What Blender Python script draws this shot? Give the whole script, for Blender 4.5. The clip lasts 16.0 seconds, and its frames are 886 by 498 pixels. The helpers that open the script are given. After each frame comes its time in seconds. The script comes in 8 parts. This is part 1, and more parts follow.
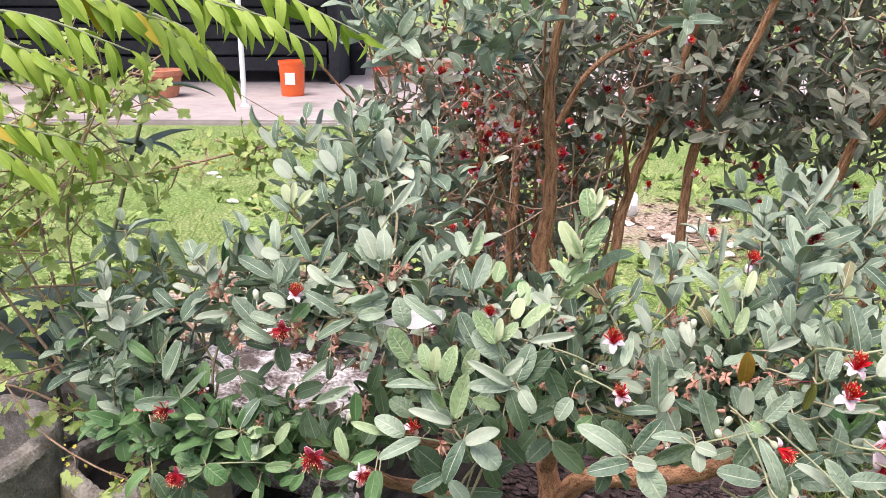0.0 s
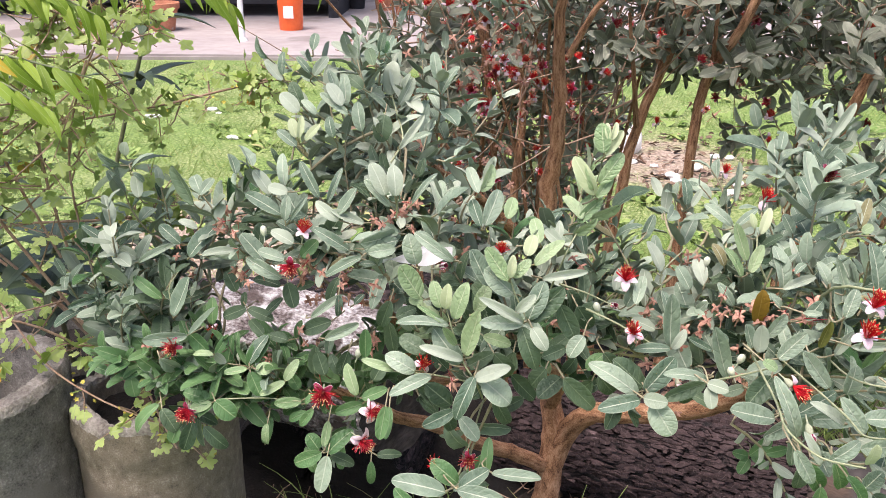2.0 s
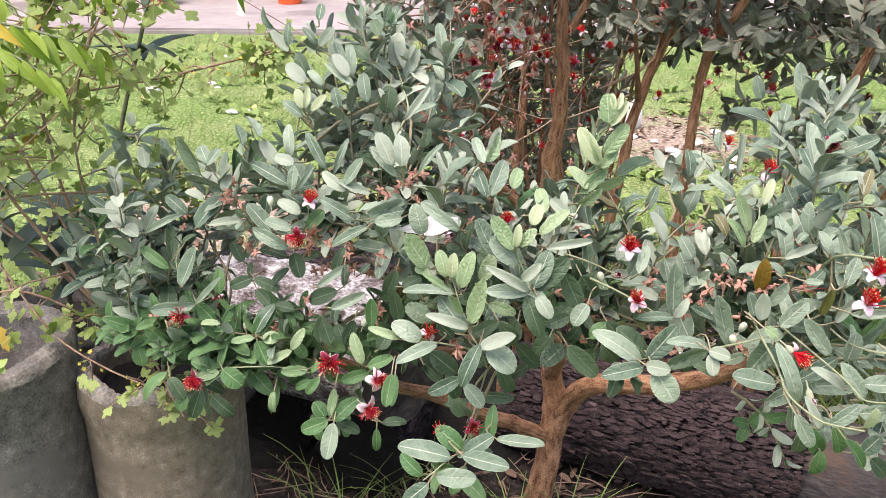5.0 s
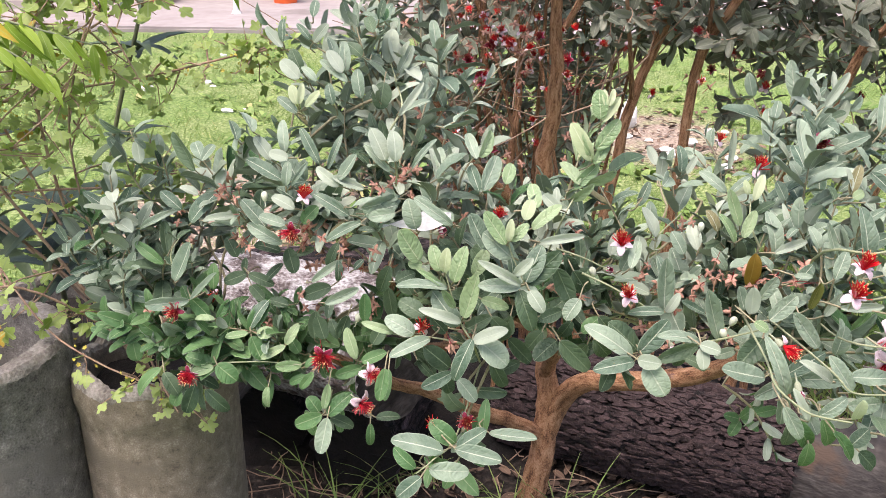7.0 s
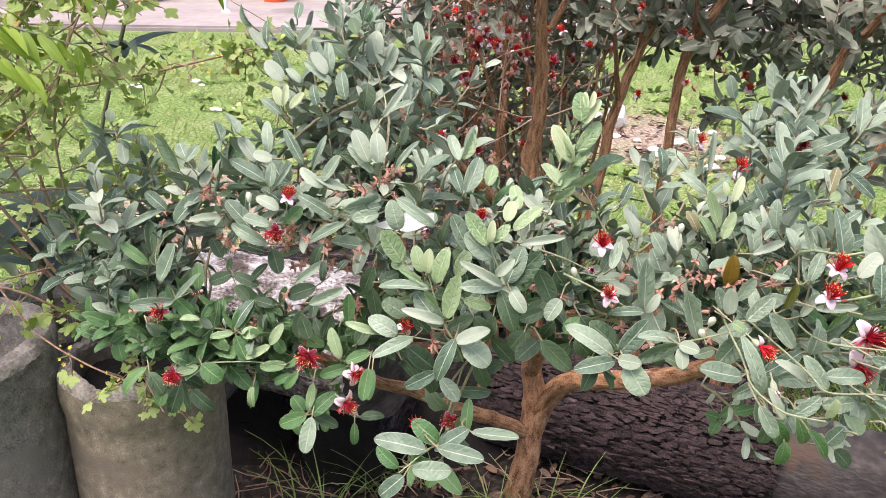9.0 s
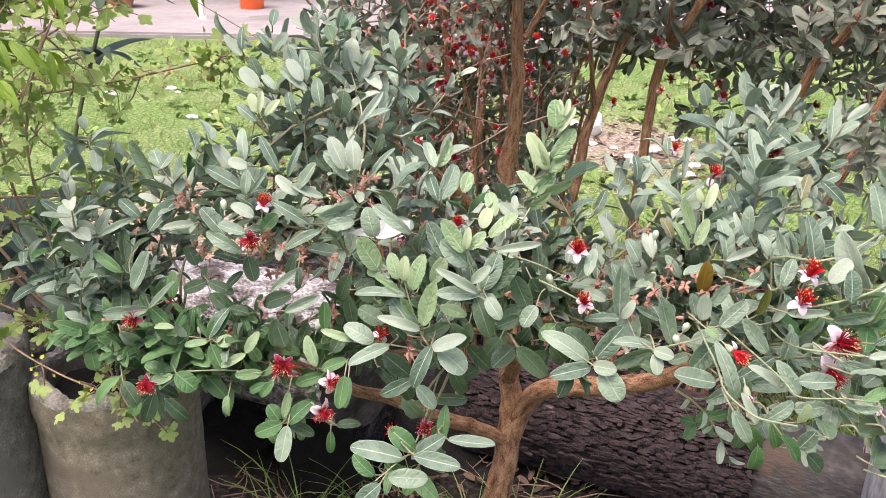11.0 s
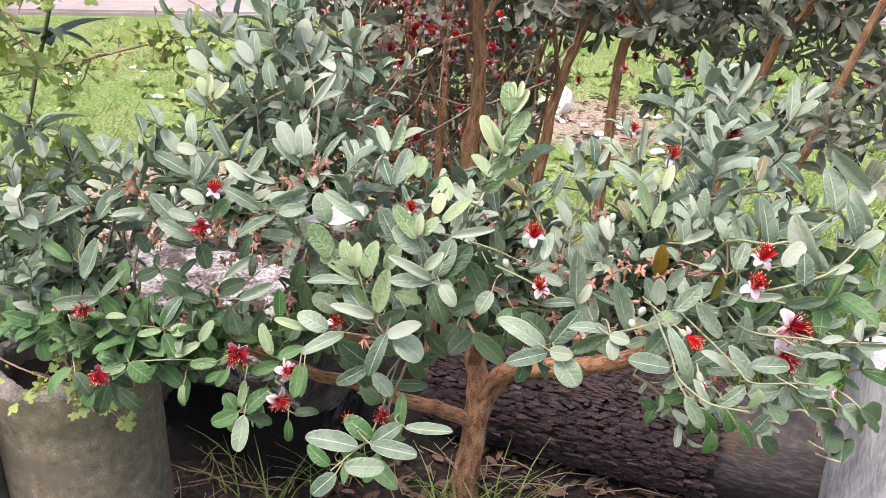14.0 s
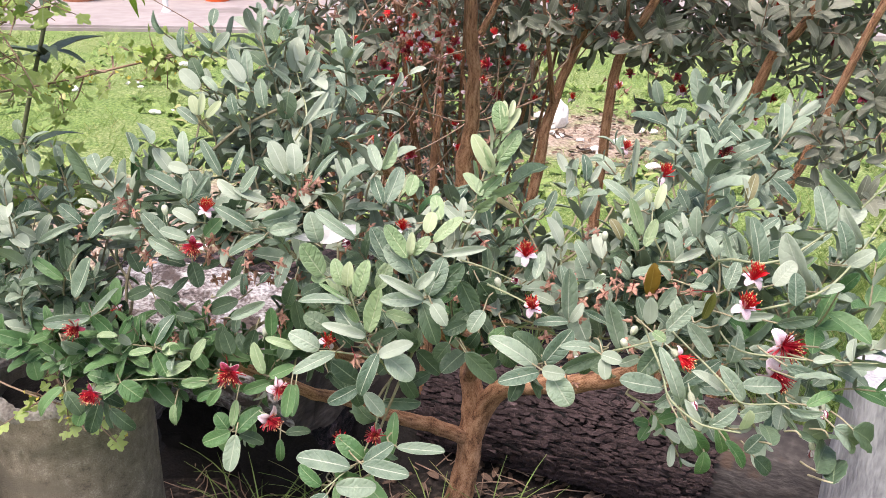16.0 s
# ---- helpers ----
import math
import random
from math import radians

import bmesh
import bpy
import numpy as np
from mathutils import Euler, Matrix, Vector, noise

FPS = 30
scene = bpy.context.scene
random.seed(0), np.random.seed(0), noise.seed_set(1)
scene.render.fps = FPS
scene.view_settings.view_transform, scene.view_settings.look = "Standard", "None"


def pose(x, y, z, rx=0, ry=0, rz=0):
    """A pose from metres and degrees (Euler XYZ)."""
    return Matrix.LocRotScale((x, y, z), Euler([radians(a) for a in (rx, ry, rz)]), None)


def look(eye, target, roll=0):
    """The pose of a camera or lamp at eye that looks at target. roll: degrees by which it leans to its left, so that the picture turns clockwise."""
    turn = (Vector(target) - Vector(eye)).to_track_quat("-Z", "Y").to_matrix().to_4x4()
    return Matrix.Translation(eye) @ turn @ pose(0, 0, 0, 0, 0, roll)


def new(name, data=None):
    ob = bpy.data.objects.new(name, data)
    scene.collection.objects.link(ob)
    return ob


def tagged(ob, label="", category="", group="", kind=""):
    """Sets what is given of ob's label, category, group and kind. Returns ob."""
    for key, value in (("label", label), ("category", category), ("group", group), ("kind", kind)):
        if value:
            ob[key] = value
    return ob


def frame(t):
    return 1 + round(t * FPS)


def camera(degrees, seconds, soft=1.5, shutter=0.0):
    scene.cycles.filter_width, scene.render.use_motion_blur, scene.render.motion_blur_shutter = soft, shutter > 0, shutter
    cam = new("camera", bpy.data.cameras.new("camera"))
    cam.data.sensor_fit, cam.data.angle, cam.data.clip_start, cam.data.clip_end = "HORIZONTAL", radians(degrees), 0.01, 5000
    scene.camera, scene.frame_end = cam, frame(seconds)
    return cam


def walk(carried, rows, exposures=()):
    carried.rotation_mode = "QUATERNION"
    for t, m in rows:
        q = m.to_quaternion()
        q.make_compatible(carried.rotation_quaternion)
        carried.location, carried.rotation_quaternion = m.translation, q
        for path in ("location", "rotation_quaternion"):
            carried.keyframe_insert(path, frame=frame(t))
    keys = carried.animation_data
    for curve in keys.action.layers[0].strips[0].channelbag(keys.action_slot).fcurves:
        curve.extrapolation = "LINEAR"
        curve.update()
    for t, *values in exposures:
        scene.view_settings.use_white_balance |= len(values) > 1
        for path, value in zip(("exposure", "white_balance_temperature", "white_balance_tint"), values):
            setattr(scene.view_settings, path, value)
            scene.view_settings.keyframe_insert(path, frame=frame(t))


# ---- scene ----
cam = camera(54.3, 16.0, soft=0.85)
PATH = [
    (0, (0.0000, 0.0000, 1.2161), (-0.0275, 1.4359, 0.7833), 0.06),
    (0.5, (-0.0089, 0.0123, 1.2098), (-0.0360, 1.4393, 0.7485), -0.00),
    (1, (-0.0130, 0.0233, 1.2067), (-0.0398, 1.4408, 0.7167), 0.23),
    (1.5, (-0.0106, 0.0200, 1.2082), (-0.0365, 1.4284, 0.6927), 0.21),
    (2, (-0.0119, 0.0114, 1.2106), (-0.0375, 1.4126, 0.6757), 0.24),
    (2.5, (-0.0148, 0.0088, 1.2121), (-0.0394, 1.4039, 0.6616), 0.27),
    (3, (-0.0139, 0.0086, 1.2114), (-0.0385, 1.3990, 0.6492), 0.26),
    (3.5, (-0.0162, 0.0055, 1.2110), (-0.0413, 1.3932, 0.6423), 0.29),
    (4, (-0.0202, 0.0021, 1.2104), (-0.0441, 1.3887, 0.6389), 0.33),
    (6.5, (-0.0169, -0.0030, 1.2048), (-0.0353, 1.3829, 0.6313), 0.46),
    (7, (-0.0164, -0.0068, 1.2055), (-0.0313, 1.3791, 0.6319), 0.55),
    (7.5, (-0.0122, -0.0047, 1.2064), (-0.0228, 1.3808, 0.6318), 0.66),
    (8, (-0.0097, -0.0078, 1.2091), (-0.0145, 1.3775, 0.6339), 0.73),
    (10.5, (-0.0076, -0.0139, 1.2101), (0.0136, 1.3731, 0.6395), 1.15),
    (11, (-0.0059, -0.0128, 1.2097), (0.0331, 1.3772, 0.6473), 1.27),
    (11.5, (-0.0017, -0.0039, 1.2085), (0.0568, 1.3858, 0.6471), 1.40),
    (12, (0.0018, 0.0056, 1.2095), (0.0748, 1.3923, 0.6422), 1.43),
    (12.5, (0.0082, 0.0095, 1.2096), (0.0875, 1.3899, 0.6280), 1.32),
    (13, (0.0108, 0.0074, 1.2105), (0.0932, 1.3835, 0.6193), 1.33),
    (13.5, (0.0135, 0.0039, 1.2117), (0.0959, 1.3777, 0.6153), 1.32),
    (14, (0.0157, 0.0028, 1.2119), (0.0976, 1.3764, 0.6149), 1.33),
    (14.5, (0.0174, 0.0037, 1.2128), (0.0992, 1.3779, 0.6170), 1.32),
    (15, (0.0173, 0.0059, 1.2148), (0.0995, 1.3845, 0.6295), 1.23),
    (15.5, (0.0185, 0.0060, 1.2159), (0.1006, 1.3880, 0.6387), 1.24),
    (16, (0.0219, 0.0062, 1.2161), (0.1077, 1.3888, 0.6410), 1.29),
]
walk(cam, [(t, look(eye, target, roll)) for t, eye, target, roll in PATH], [(0, 1.0, 6600, 17), (16, 1.0, 6600, 17)])

# ---- world and sun: bright, soft, mostly overcast daylight ----
SUN_EL, SUN_AZ = 69.0, 215.0      # degrees; azimuth clockwise from +y
world = bpy.data.worlds.new("world")
scene.world = world
world.use_nodes = True
sky = world.node_tree.nodes.new("ShaderNodeTexSky")
sky.sky_type = "NISHITA"
sky.sun_disc = False
sky.sun_elevation, sky.sun_rotation = radians(SUN_EL), radians(SUN_AZ)
sky.air_density, sky.dust_density, sky.ozone_density = 1.0, 4.0, 1.0
backg = world.node_tree.nodes["Background"]
backg.inputs["Strength"].default_value = 0.128
world.node_tree.links.new(sky.outputs[0], backg.inputs["Color"])
sun = new("sun", bpy.data.lights.new("sun", "SUN"))
sun.data.energy, sun.data.angle, sun.data.color = 2.6, radians(40), (1.0, 0.925, 0.88)
sun_way = Vector((math.sin(radians(SUN_AZ)) * math.cos(radians(SUN_EL)), math.cos(radians(SUN_AZ)) * math.cos(radians(SUN_EL)), math.sin(radians(SUN_EL))))
sun.matrix_world = look(sun_way * 20, (0, 0, 0))


# ---- materials ----
def material(name, colors, rough=0.8, scale=20.0, bump=0.3, bump_scale=None, metal=0.0, detail=6.0, coords="Object", stretch=(1, 1, 1), spots=None, dist=0.01, spread=0.25):
    """Colours blended by noise at two scales, with relief. spots: (colour, scale, threshold) of a blotch layer."""
    m = bpy.data.materials.new(name)
    m.use_nodes = True
    n, l = m.node_tree.nodes, m.node_tree.links
    bsdf = n["Principled BSDF"]
    tc, mp = n.new("ShaderNodeTexCoord"), n.new("ShaderNodeMapping")
    l.new(tc.outputs[coords], mp.inputs["Vector"])
    mp.inputs["Scale"].default_value = stretch
    big, fine = n.new("ShaderNodeTexNoise"), n.new("ShaderNodeTexNoise")
    for node, s in ((big, scale), (fine, scale * 7)):
        l.new(mp.outputs[0], node.inputs["Vector"])
        node.inputs["Scale"].default_value, node.inputs["Detail"].default_value = s, detail
    mix = n.new("ShaderNodeMath")
    mix.operation = "MULTIPLY_ADD"
    l.new(fine.outputs["Fac"], mix.inputs[0])
    mix.inputs[1].default_value = 0.45
    half = n.new("ShaderNodeMath")
    half.operation = "MULTIPLY"
    l.new(big.outputs["Fac"], half.inputs[0])
    half.inputs[1].default_value = 0.55
    l.new(half.outputs[0], mix.inputs[2])
    ramp = n.new("ShaderNodeValToRGB")
    l.new(mix.outputs[0], ramp.inputs["Fac"])
    el = ramp.color_ramp.elements
    lo, hi = 0.5 - spread / 1.6, 0.5 + spread / 1.6
    el[0].position, el[1].position = lo, hi
    el[0].color, el[1].color = (*colors[0], 1), (*colors[-1], 1)
    for k, c in enumerate(colors[1:-1], 1):
        el.new(lo + (hi - lo) * k / (len(colors) - 1)).color = (*c, 1)
    out = ramp.outputs["Color"]
    if spots:
        sp = n.new("ShaderNodeTexNoise")
        l.new(tc.outputs[coords], sp.inputs["Vector"])
        sp.inputs["Scale"].default_value, sp.inputs["Detail"].default_value = spots[1], 5
        th = n.new("ShaderNodeMapRange")
        th.inputs["From Min"].default_value, th.inputs["From Max"].default_value = spots[2], spots[2] + 0.07
        l.new(sp.outputs["Fac"], th.inputs["Value"])
        mx = n.new("ShaderNodeMix")
        mx.data_type = "RGBA"
        l.new(th.outputs[0], mx.inputs[0])
        l.new(out, mx.inputs[6])
        mx.inputs[7].default_value = (*spots[0], 1)
        out = mx.outputs[2]
    l.new(out, bsdf.inputs["Base Color"])
    bsdf.inputs["Roughness"].default_value, bsdf.inputs["Metallic"].default_value = rough, metal
    if bump:
        bp = n.new("ShaderNodeBump")
        bp.inputs["Strength"].default_value, bp.inputs["Distance"].default_value = bump, dist
        l.new(mix.outputs[0], bp.inputs["Height"])
        l.new(bp.outputs[0], bsdf.inputs["Normal"])
    return m


def leaf_material(name, dark, light, vein, rough=0.45, veins=5.5, relief=0.5, through_light=0.25, blemish=None, grain=(60.0, 0.7, 0.5)):
    """A leaf face: pale midrib and side veins laid out by the leaf's own UV, mottled tissue, tone varied leaf by leaf, some light passing through."""
    m = bpy.data.materials.new(name)
    m.use_nodes = True
    n, l = m.node_tree.nodes, m.node_tree.links
    bsdf, outn = n["Principled BSDF"], n["Material Output"]

    def calc(op, a, b=None, c=None):
        k = n.new("ShaderNodeMath")
        k.operation = op
        for s, v in enumerate((a, b, c)):
            if v is None:
                continue
            if isinstance(v, (int, float)):
                k.inputs[s].default_value = v
            else:
                l.new(v, k.inputs[s])
        return k.outputs[0]

    def noise_of(vec, scale, detail=3.0, rough_=0.5):
        k = n.new("ShaderNodeTexNoise")
        l.new(vec, k.inputs["Vector"])
        k.inputs["Scale"].default_value, k.inputs["Detail"].default_value, k.inputs["Roughness"].default_value = scale, detail, rough_
        return k.outputs["Fac"]

    def blend(fac, a, b):
        k = n.new("ShaderNodeMix")
        k.data_type, k.clamp_factor = "RGBA", True
        l.new(fac, k.inputs[0])
        for slot, v in ((6, a), (7, b)):
            if isinstance(v, tuple):
                k.inputs[slot].default_value = (*v, 1)
            else:
                l.new(v, k.inputs[slot])
        return k.outputs[2]

    geo, oi = n.new("ShaderNodeNewGeometry"), n.new("ShaderNodeObjectInfo")
    rnd = calc("FRACT", calc("ADD", geo.outputs["Random Per Island"], oi.outputs["Random"]))
    uv, sep = n.new("ShaderNodeTexCoord"), n.new("ShaderNodeSeparateXYZ")
    l.new(uv.outputs["UV"], sep.inputs[0])
    # the leaf's own plane, shifted leaf by leaf so that no two share a pattern
    plane = n.new("ShaderNodeCombineXYZ")
    l.new(calc("ADD", calc("MULTIPLY", sep.outputs[0], 0.42), calc("MULTIPLY", rnd, 37.0)), plane.inputs[0])
    l.new(sep.outputs[1], plane.inputs[1])
    l.new(calc("MULTIPLY", rnd, 11.0), plane.inputs[2])
    flat = plane.outputs[0]
    off = calc("ABSOLUTE", calc("SUBTRACT", sep.outputs[0], 0.5))
    mid = calc("LESS_THAN", off, 0.028)
    warp = noise_of(flat, 5.0)
    # side veins: few, curved towards the tip, uneven in spacing
    run = calc("ADD", calc("SUBTRACT", sep.outputs[1], calc("MULTIPLY", calc("POWER", off, 0.8), 0.42)), calc("ADD", calc("MULTIPLY", warp, 0.16), rnd))
    wave = calc("ABSOLUTE", calc("SINE", calc("MULTIPLY", run, veins * math.pi)))
    hollow = calc("POWER", calc("SUBTRACT", 1.0, wave), 4.0)
    quilt = n.new("ShaderNodeTexVoronoi")
    quilt.feature = "SMOOTH_F1"
    l.new(flat, quilt.inputs["Vector"])
    quilt.inputs["Scale"].default_value, quilt.inputs["Smoothness"].default_value = 15.0, 0.7
    mott = noise_of(uv.outputs["Object"], grain[0], 4.0)
    patchy = noise_of(flat, 3.2, 2.0)
    tone = calc("ADD", calc("MULTIPLY", rnd, grain[1]), calc("ADD", calc("MULTIPLY", mott, grain[2] * 0.6), calc("MULTIPLY", calc("SUBTRACT", patchy, 0.5), 0.55)))
    col = blend(calc("SUBTRACT", tone, 0.02), dark, light)
    if blemish:
        spot = calc("GREATER_THAN", calc("FRACT", calc("MULTIPLY", rnd, 17.3)), 1 - blemish[1])
        brown = calc("MULTIPLY", calc("GREATER_THAN", noise_of(flat, 14.0, 3.0), 0.74), 0.6)
        col = blend(calc("MAXIMUM", calc("MULTIPLY", spot, 0.85), brown), col, blemish[0])
    rim = calc("MULTIPLY", calc("GREATER_THAN", off, 0.465), 0.35)
    lines = calc("MULTIPLY", hollow, 0.10) if veins else 0.0
    col = blend(calc("MAXIMUM", calc("MULTIPLY", mid, 0.85), calc("MAXIMUM", rim, lines)), col, vein)
    l.new(col, bsdf.inputs["Base Color"])
    l.new(calc("ADD", rough - 0.08, calc("MULTIPLY", patchy, 0.16)), bsdf.inputs["Roughness"])
    bsdf.inputs["Specular IOR Level"].default_value = 0.34
    bp = n.new("ShaderNodeBump")
    bp.inputs["Strength"].default_value, bp.inputs["Distance"].default_value = relief, 0.003
    height = calc("SUBTRACT", calc("SUBTRACT", 0.0, calc("MULTIPLY", quilt.outputs["Distance"], 0.55)), calc("MULTIPLY", mid, 0.9))
    if veins:
        height = calc("SUBTRACT", height, calc("MULTIPLY", hollow, 0.34))
    l.new(calc("ADD", height, calc("MULTIPLY", warp, 0.5)), bp.inputs["Height"])
    l.new(bp.outputs[0], bsdf.inputs["Normal"])
    if through_light:
        tr, ms = n.new("ShaderNodeBsdfTranslucent"), n.new("ShaderNodeMixShader")
        l.new(col, tr.inputs["Color"])
        ms.inputs[0].default_value = through_light
        l.new(bsdf.outputs[0], ms.inputs[1])
        l.new(tr.outputs[0], ms.inputs[2])
        l.new(ms.outputs[0], outn.inputs["Surface"])
    return m


M_LEAF = leaf_material("guava_leaf_top", (0.066, 0.128, 0.082), (0.415, 0.515, 0.385), (0.53, 0.59, 0.47), 0.46, relief=0.52, blemish=((0.25, 0.22, 0.10), 0.012))
M_LEAF_UNDER = leaf_material("guava_leaf_underside", (0.24, 0.30, 0.22), (0.44, 0.50, 0.40), (0.46, 0.52, 0.42), 0.75, relief=0.25, through_light=0.15)
M_YOUNG = leaf_material("guava_leaf_young", (0.19, 0.32, 0.145), (0.43, 0.54, 0.32), (0.50, 0.58, 0.37), 0.45, relief=0.60)
M_NEW = leaf_material("guava_leaf_newest", (0.40, 0.48, 0.27), (0.56, 0.62, 0.41), (0.56, 0.62, 0.42), 0.6, relief=0.3)
M_YOUNG_UNDER = leaf_material("guava_leaf_young_underside", (0.32, 0.39, 0.24), (0.46, 0.52, 0.36), (0.45, 0.5, 0.35), 0.8, relief=0.2)
M_BRIGHT = leaf_material("guava_leaf_green", (0.058, 0.150, 0.054), (0.175, 0.310, 0.128), (0.28, 0.38, 0.20), 0.38, relief=0.48)
# Deep green leaf; on inner leaves its dark colour stands for shade.
M_DEEP_SHADED = leaf_material("guava_leaf_deep_shaded", (0.040, 0.080, 0.044), (0.145, 0.215, 0.125), (0.22, 0.29, 0.18), 0.42, relief=0.50)
M_OLIVE = leaf_material("guava_leaf_olive", (0.09, 0.10, 0.02), (0.16, 0.17, 0.04), (0.2, 0.2, 0.07), 0.4, relief=0.3)
# Dimmer copy of the guava leaf: the rear shrub's shade is in its colour.
M_SHADE = leaf_material("shaded_back_guava_leaf", (0.075, 0.095, 0.065), (0.305, 0.315, 0.245), (0.30, 0.33, 0.25), 0.5, relief=0.35)
M_CURRANT = leaf_material("currant_leaf", (0.30, 0.42, 0.10), (0.62, 0.72, 0.30), (0.46, 0.55, 0.26), 0.5, veins=3.0, relief=0.2, through_light=0.5, blemish=((0.55, 0.33, 0.05), 0.03))
M_LILY = leaf_material("dark_strap_leaf", (0.022, 0.036, 0.024), (0.09, 0.13, 0.065), (0.08, 0.11, 0.06), 0.4, veins=0.0, relief=0.2, through_light=0.1)
M_PINNATE = leaf_material("pinnate_leaf", (0.20, 0.34, 0.03), (0.44, 0.57, 0.10), (0.4, 0.52, 0.16), 0.45, veins=12.0, relief=0.25, through_light=0.4, blemish=((0.62, 0.42, 0.05), 0.03))
M_GRASS = leaf_material("grass_blade", (0.085, 0.20, 0.034), (0.41, 0.50, 0.165), (0.3, 0.42, 0.14), 0.55, veins=0.0, relief=0.1, through_light=0.25, blemish=((0.5, 0.45, 0.2), 0.06), grain=(3.5, 0.55, 0.75))
M_DRYLEAF = leaf_material("dry_leaf", (0.060, 0.036, 0.026), (0.24, 0.160, 0.115), (0.3, 0.2, 0.12), 0.8, veins=6.0, relief=0.4, through_light=0.05)
M_TWIG_PALE = material("pale_olive_twig", [(0.20, 0.17, 0.10), (0.36, 0.33, 0.22)], 0.85, 40, 0.3, dist=0.002)
M_BARK = material("orange_brown_bark", [(0.11, 0.045, 0.022), (0.45, 0.225, 0.115), (0.66, 0.40, 0.25)], 0.92, 1.0, 1.0, coords="UV", stretch=(13, 30, 1), dist=0.012, spread=0.20)
M_TWIG = material("grey_brown_twig", [(0.20, 0.115, 0.075), (0.41, 0.295, 0.215)], 0.85, 40, 0.3, dist=0.002)
M_SHOOT = material("pale_shoot_stem", [(0.21, 0.24, 0.13), (0.36, 0.38, 0.24)], 0.7, 60, 0.2, dist=0.001)
M_CUT = material("stained_cut_wood", [(0.008, 0.006, 0.006), (0.032, 0.026, 0.024), (0.088, 0.075, 0.070)], 0.7, 7, 0.8, stretch=(1, 1, 3), spots=((0.055, 0.030, 0.017), 9.0, 0.58), dist=0.008, spread=0.24)
M_STUMP = material("weathered_white_wood", [(0.20, 0.20, 0.215), (0.40, 0.40, 0.42), (0.60, 0.60, 0.62)], 0.8, 12, 0.6, stretch=(2.0, 2.0, 0.5), dist=0.01, spread=0.3)
M_CONCRETE = material("rough_concrete", [(0.12, 0.098, 0.072), (0.195, 0.160, 0.117), (0.24, 0.202, 0.152), (0.36, 0.315, 0.25)], 0.94, 60, 0.8, spots=((0.165, 0.138, 0.104), 5.5, 0.58), dist=0.004, spread=0.26)
M_CONCRETE_GREY = material("grey_concrete", [(0.07, 0.064, 0.056), (0.15, 0.140, 0.124), (0.205, 0.192, 0.170), (0.33, 0.31, 0.28)], 0.94, 46, 0.7, spots=((0.17, 0.157, 0.138), 5.0, 0.57), dist=0.005, spread=0.24)
M_CONCRETE_RIM = material("pale_broken_concrete", [(0.14, 0.122, 0.102), (0.26, 0.235, 0.205), (0.40, 0.37, 0.335)], 0.95, 30, 1.0, dist=0.008, spread=0.22)
# Planter soil, taken near black to paint the shade under the logs too.
M_SOIL_AND_SHADE = material("dark_soil_and_shade", [(0.003, 0.0025, 0.002), (0.014, 0.010, 0.008)], 0.95, 30, 0.8, dist=0.01)
M_PATIO = material("pinkish_concrete_slab", [(0.27, 0.23, 0.225), (0.38, 0.34, 0.33)], 0.85, 1.2, 0.15, spots=((0.21, 0.18, 0.17), 0.9, 0.6))
# Near black holds the lean-to's shade; the dark pot uses it as well.
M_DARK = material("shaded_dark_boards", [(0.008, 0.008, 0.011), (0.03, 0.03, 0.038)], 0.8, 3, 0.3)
M_WHITE = material("white_painted_metal", [(0.74, 0.74, 0.72), (0.84, 0.84, 0.83)], 0.45, 8, 0.05, spots=((0.6, 0.58, 0.54), 14.0, 0.68))
M_ORANGE = material("orange_plastic", [(0.75, 0.10, 0.02), (0.85, 0.15, 0.035)], 0.4, 5, 0.03)
M_TERRA = material("terracotta", [(0.36, 0.13, 0.07), (0.52, 0.22, 0.13)], 0.85, 7, 0.25, spots=((0.55, 0.4, 0.33), 8.0, 0.65))
M_STONE = material("pale_stone", [(0.55, 0.53, 0.50), (0.82, 0.81, 0.79)], 0.85, 14, 0.5)
M_PAPER = material("white_plastic_scrap", [(0.80, 0.80, 0.80), (0.88, 0.88, 0.88)], 0.5, 30, 0.1, dist=0.002)
M_PETAL_OUT = material("petal_white_outside", [(0.62, 0.48, 0.54), (0.84, 0.78, 0.81)], 0.55, 70, 0.15, dist=0.001)
M_PETAL_IN = material("petal_crimson_inside", [(0.17, 0.008, 0.026), (0.42, 0.06, 0.13)], 0.5, 90, 0.15, dist=0.001, spread=0.25)
M_PETAL_PALE = material("petal_pale", [(0.55, 0.34, 0.42), (0.80, 0.70, 0.75)], 0.55, 70, 0.15, dist=0.001)
M_STAMEN = material("red_stamen", [(0.50, 0.004, 0.012), (0.78, 0.014, 0.024)], 0.4, 100, 0.0)
M_STAMEN_DARK = material("crimson_stamen", [(0.24, 0.004, 0.014), (0.44, 0.010, 0.024)], 0.4, 100, 0.0)
M_ANTHER = material("yellow_anther", [(0.62, 0.26, 0.10), (0.80, 0.60, 0.32)], 0.7, 100, 0.0)
M_PEDICEL = material("grey_green_flower_stalk", [(0.24, 0.27, 0.18), (0.40, 0.41, 0.30)], 0.8, 90, 0.15, dist=0.001)
M_STYLE = material("dark_red_style", [(0.16, 0.008, 0.012), (0.30, 0.02, 0.025)], 0.5, 90, 0.0)
M_CALYX = material("orange_spent_calyx", [(0.16, 0.055, 0.040), (0.58, 0.345, 0.25)], 0.75, 90, 0.2, dist=0.001, spread=0.35)
M_BUD = material("pale_green_bud", [(0.45, 0.49, 0.36), (0.66, 0.67, 0.55)], 0.8, 90, 0.15, dist=0.001)
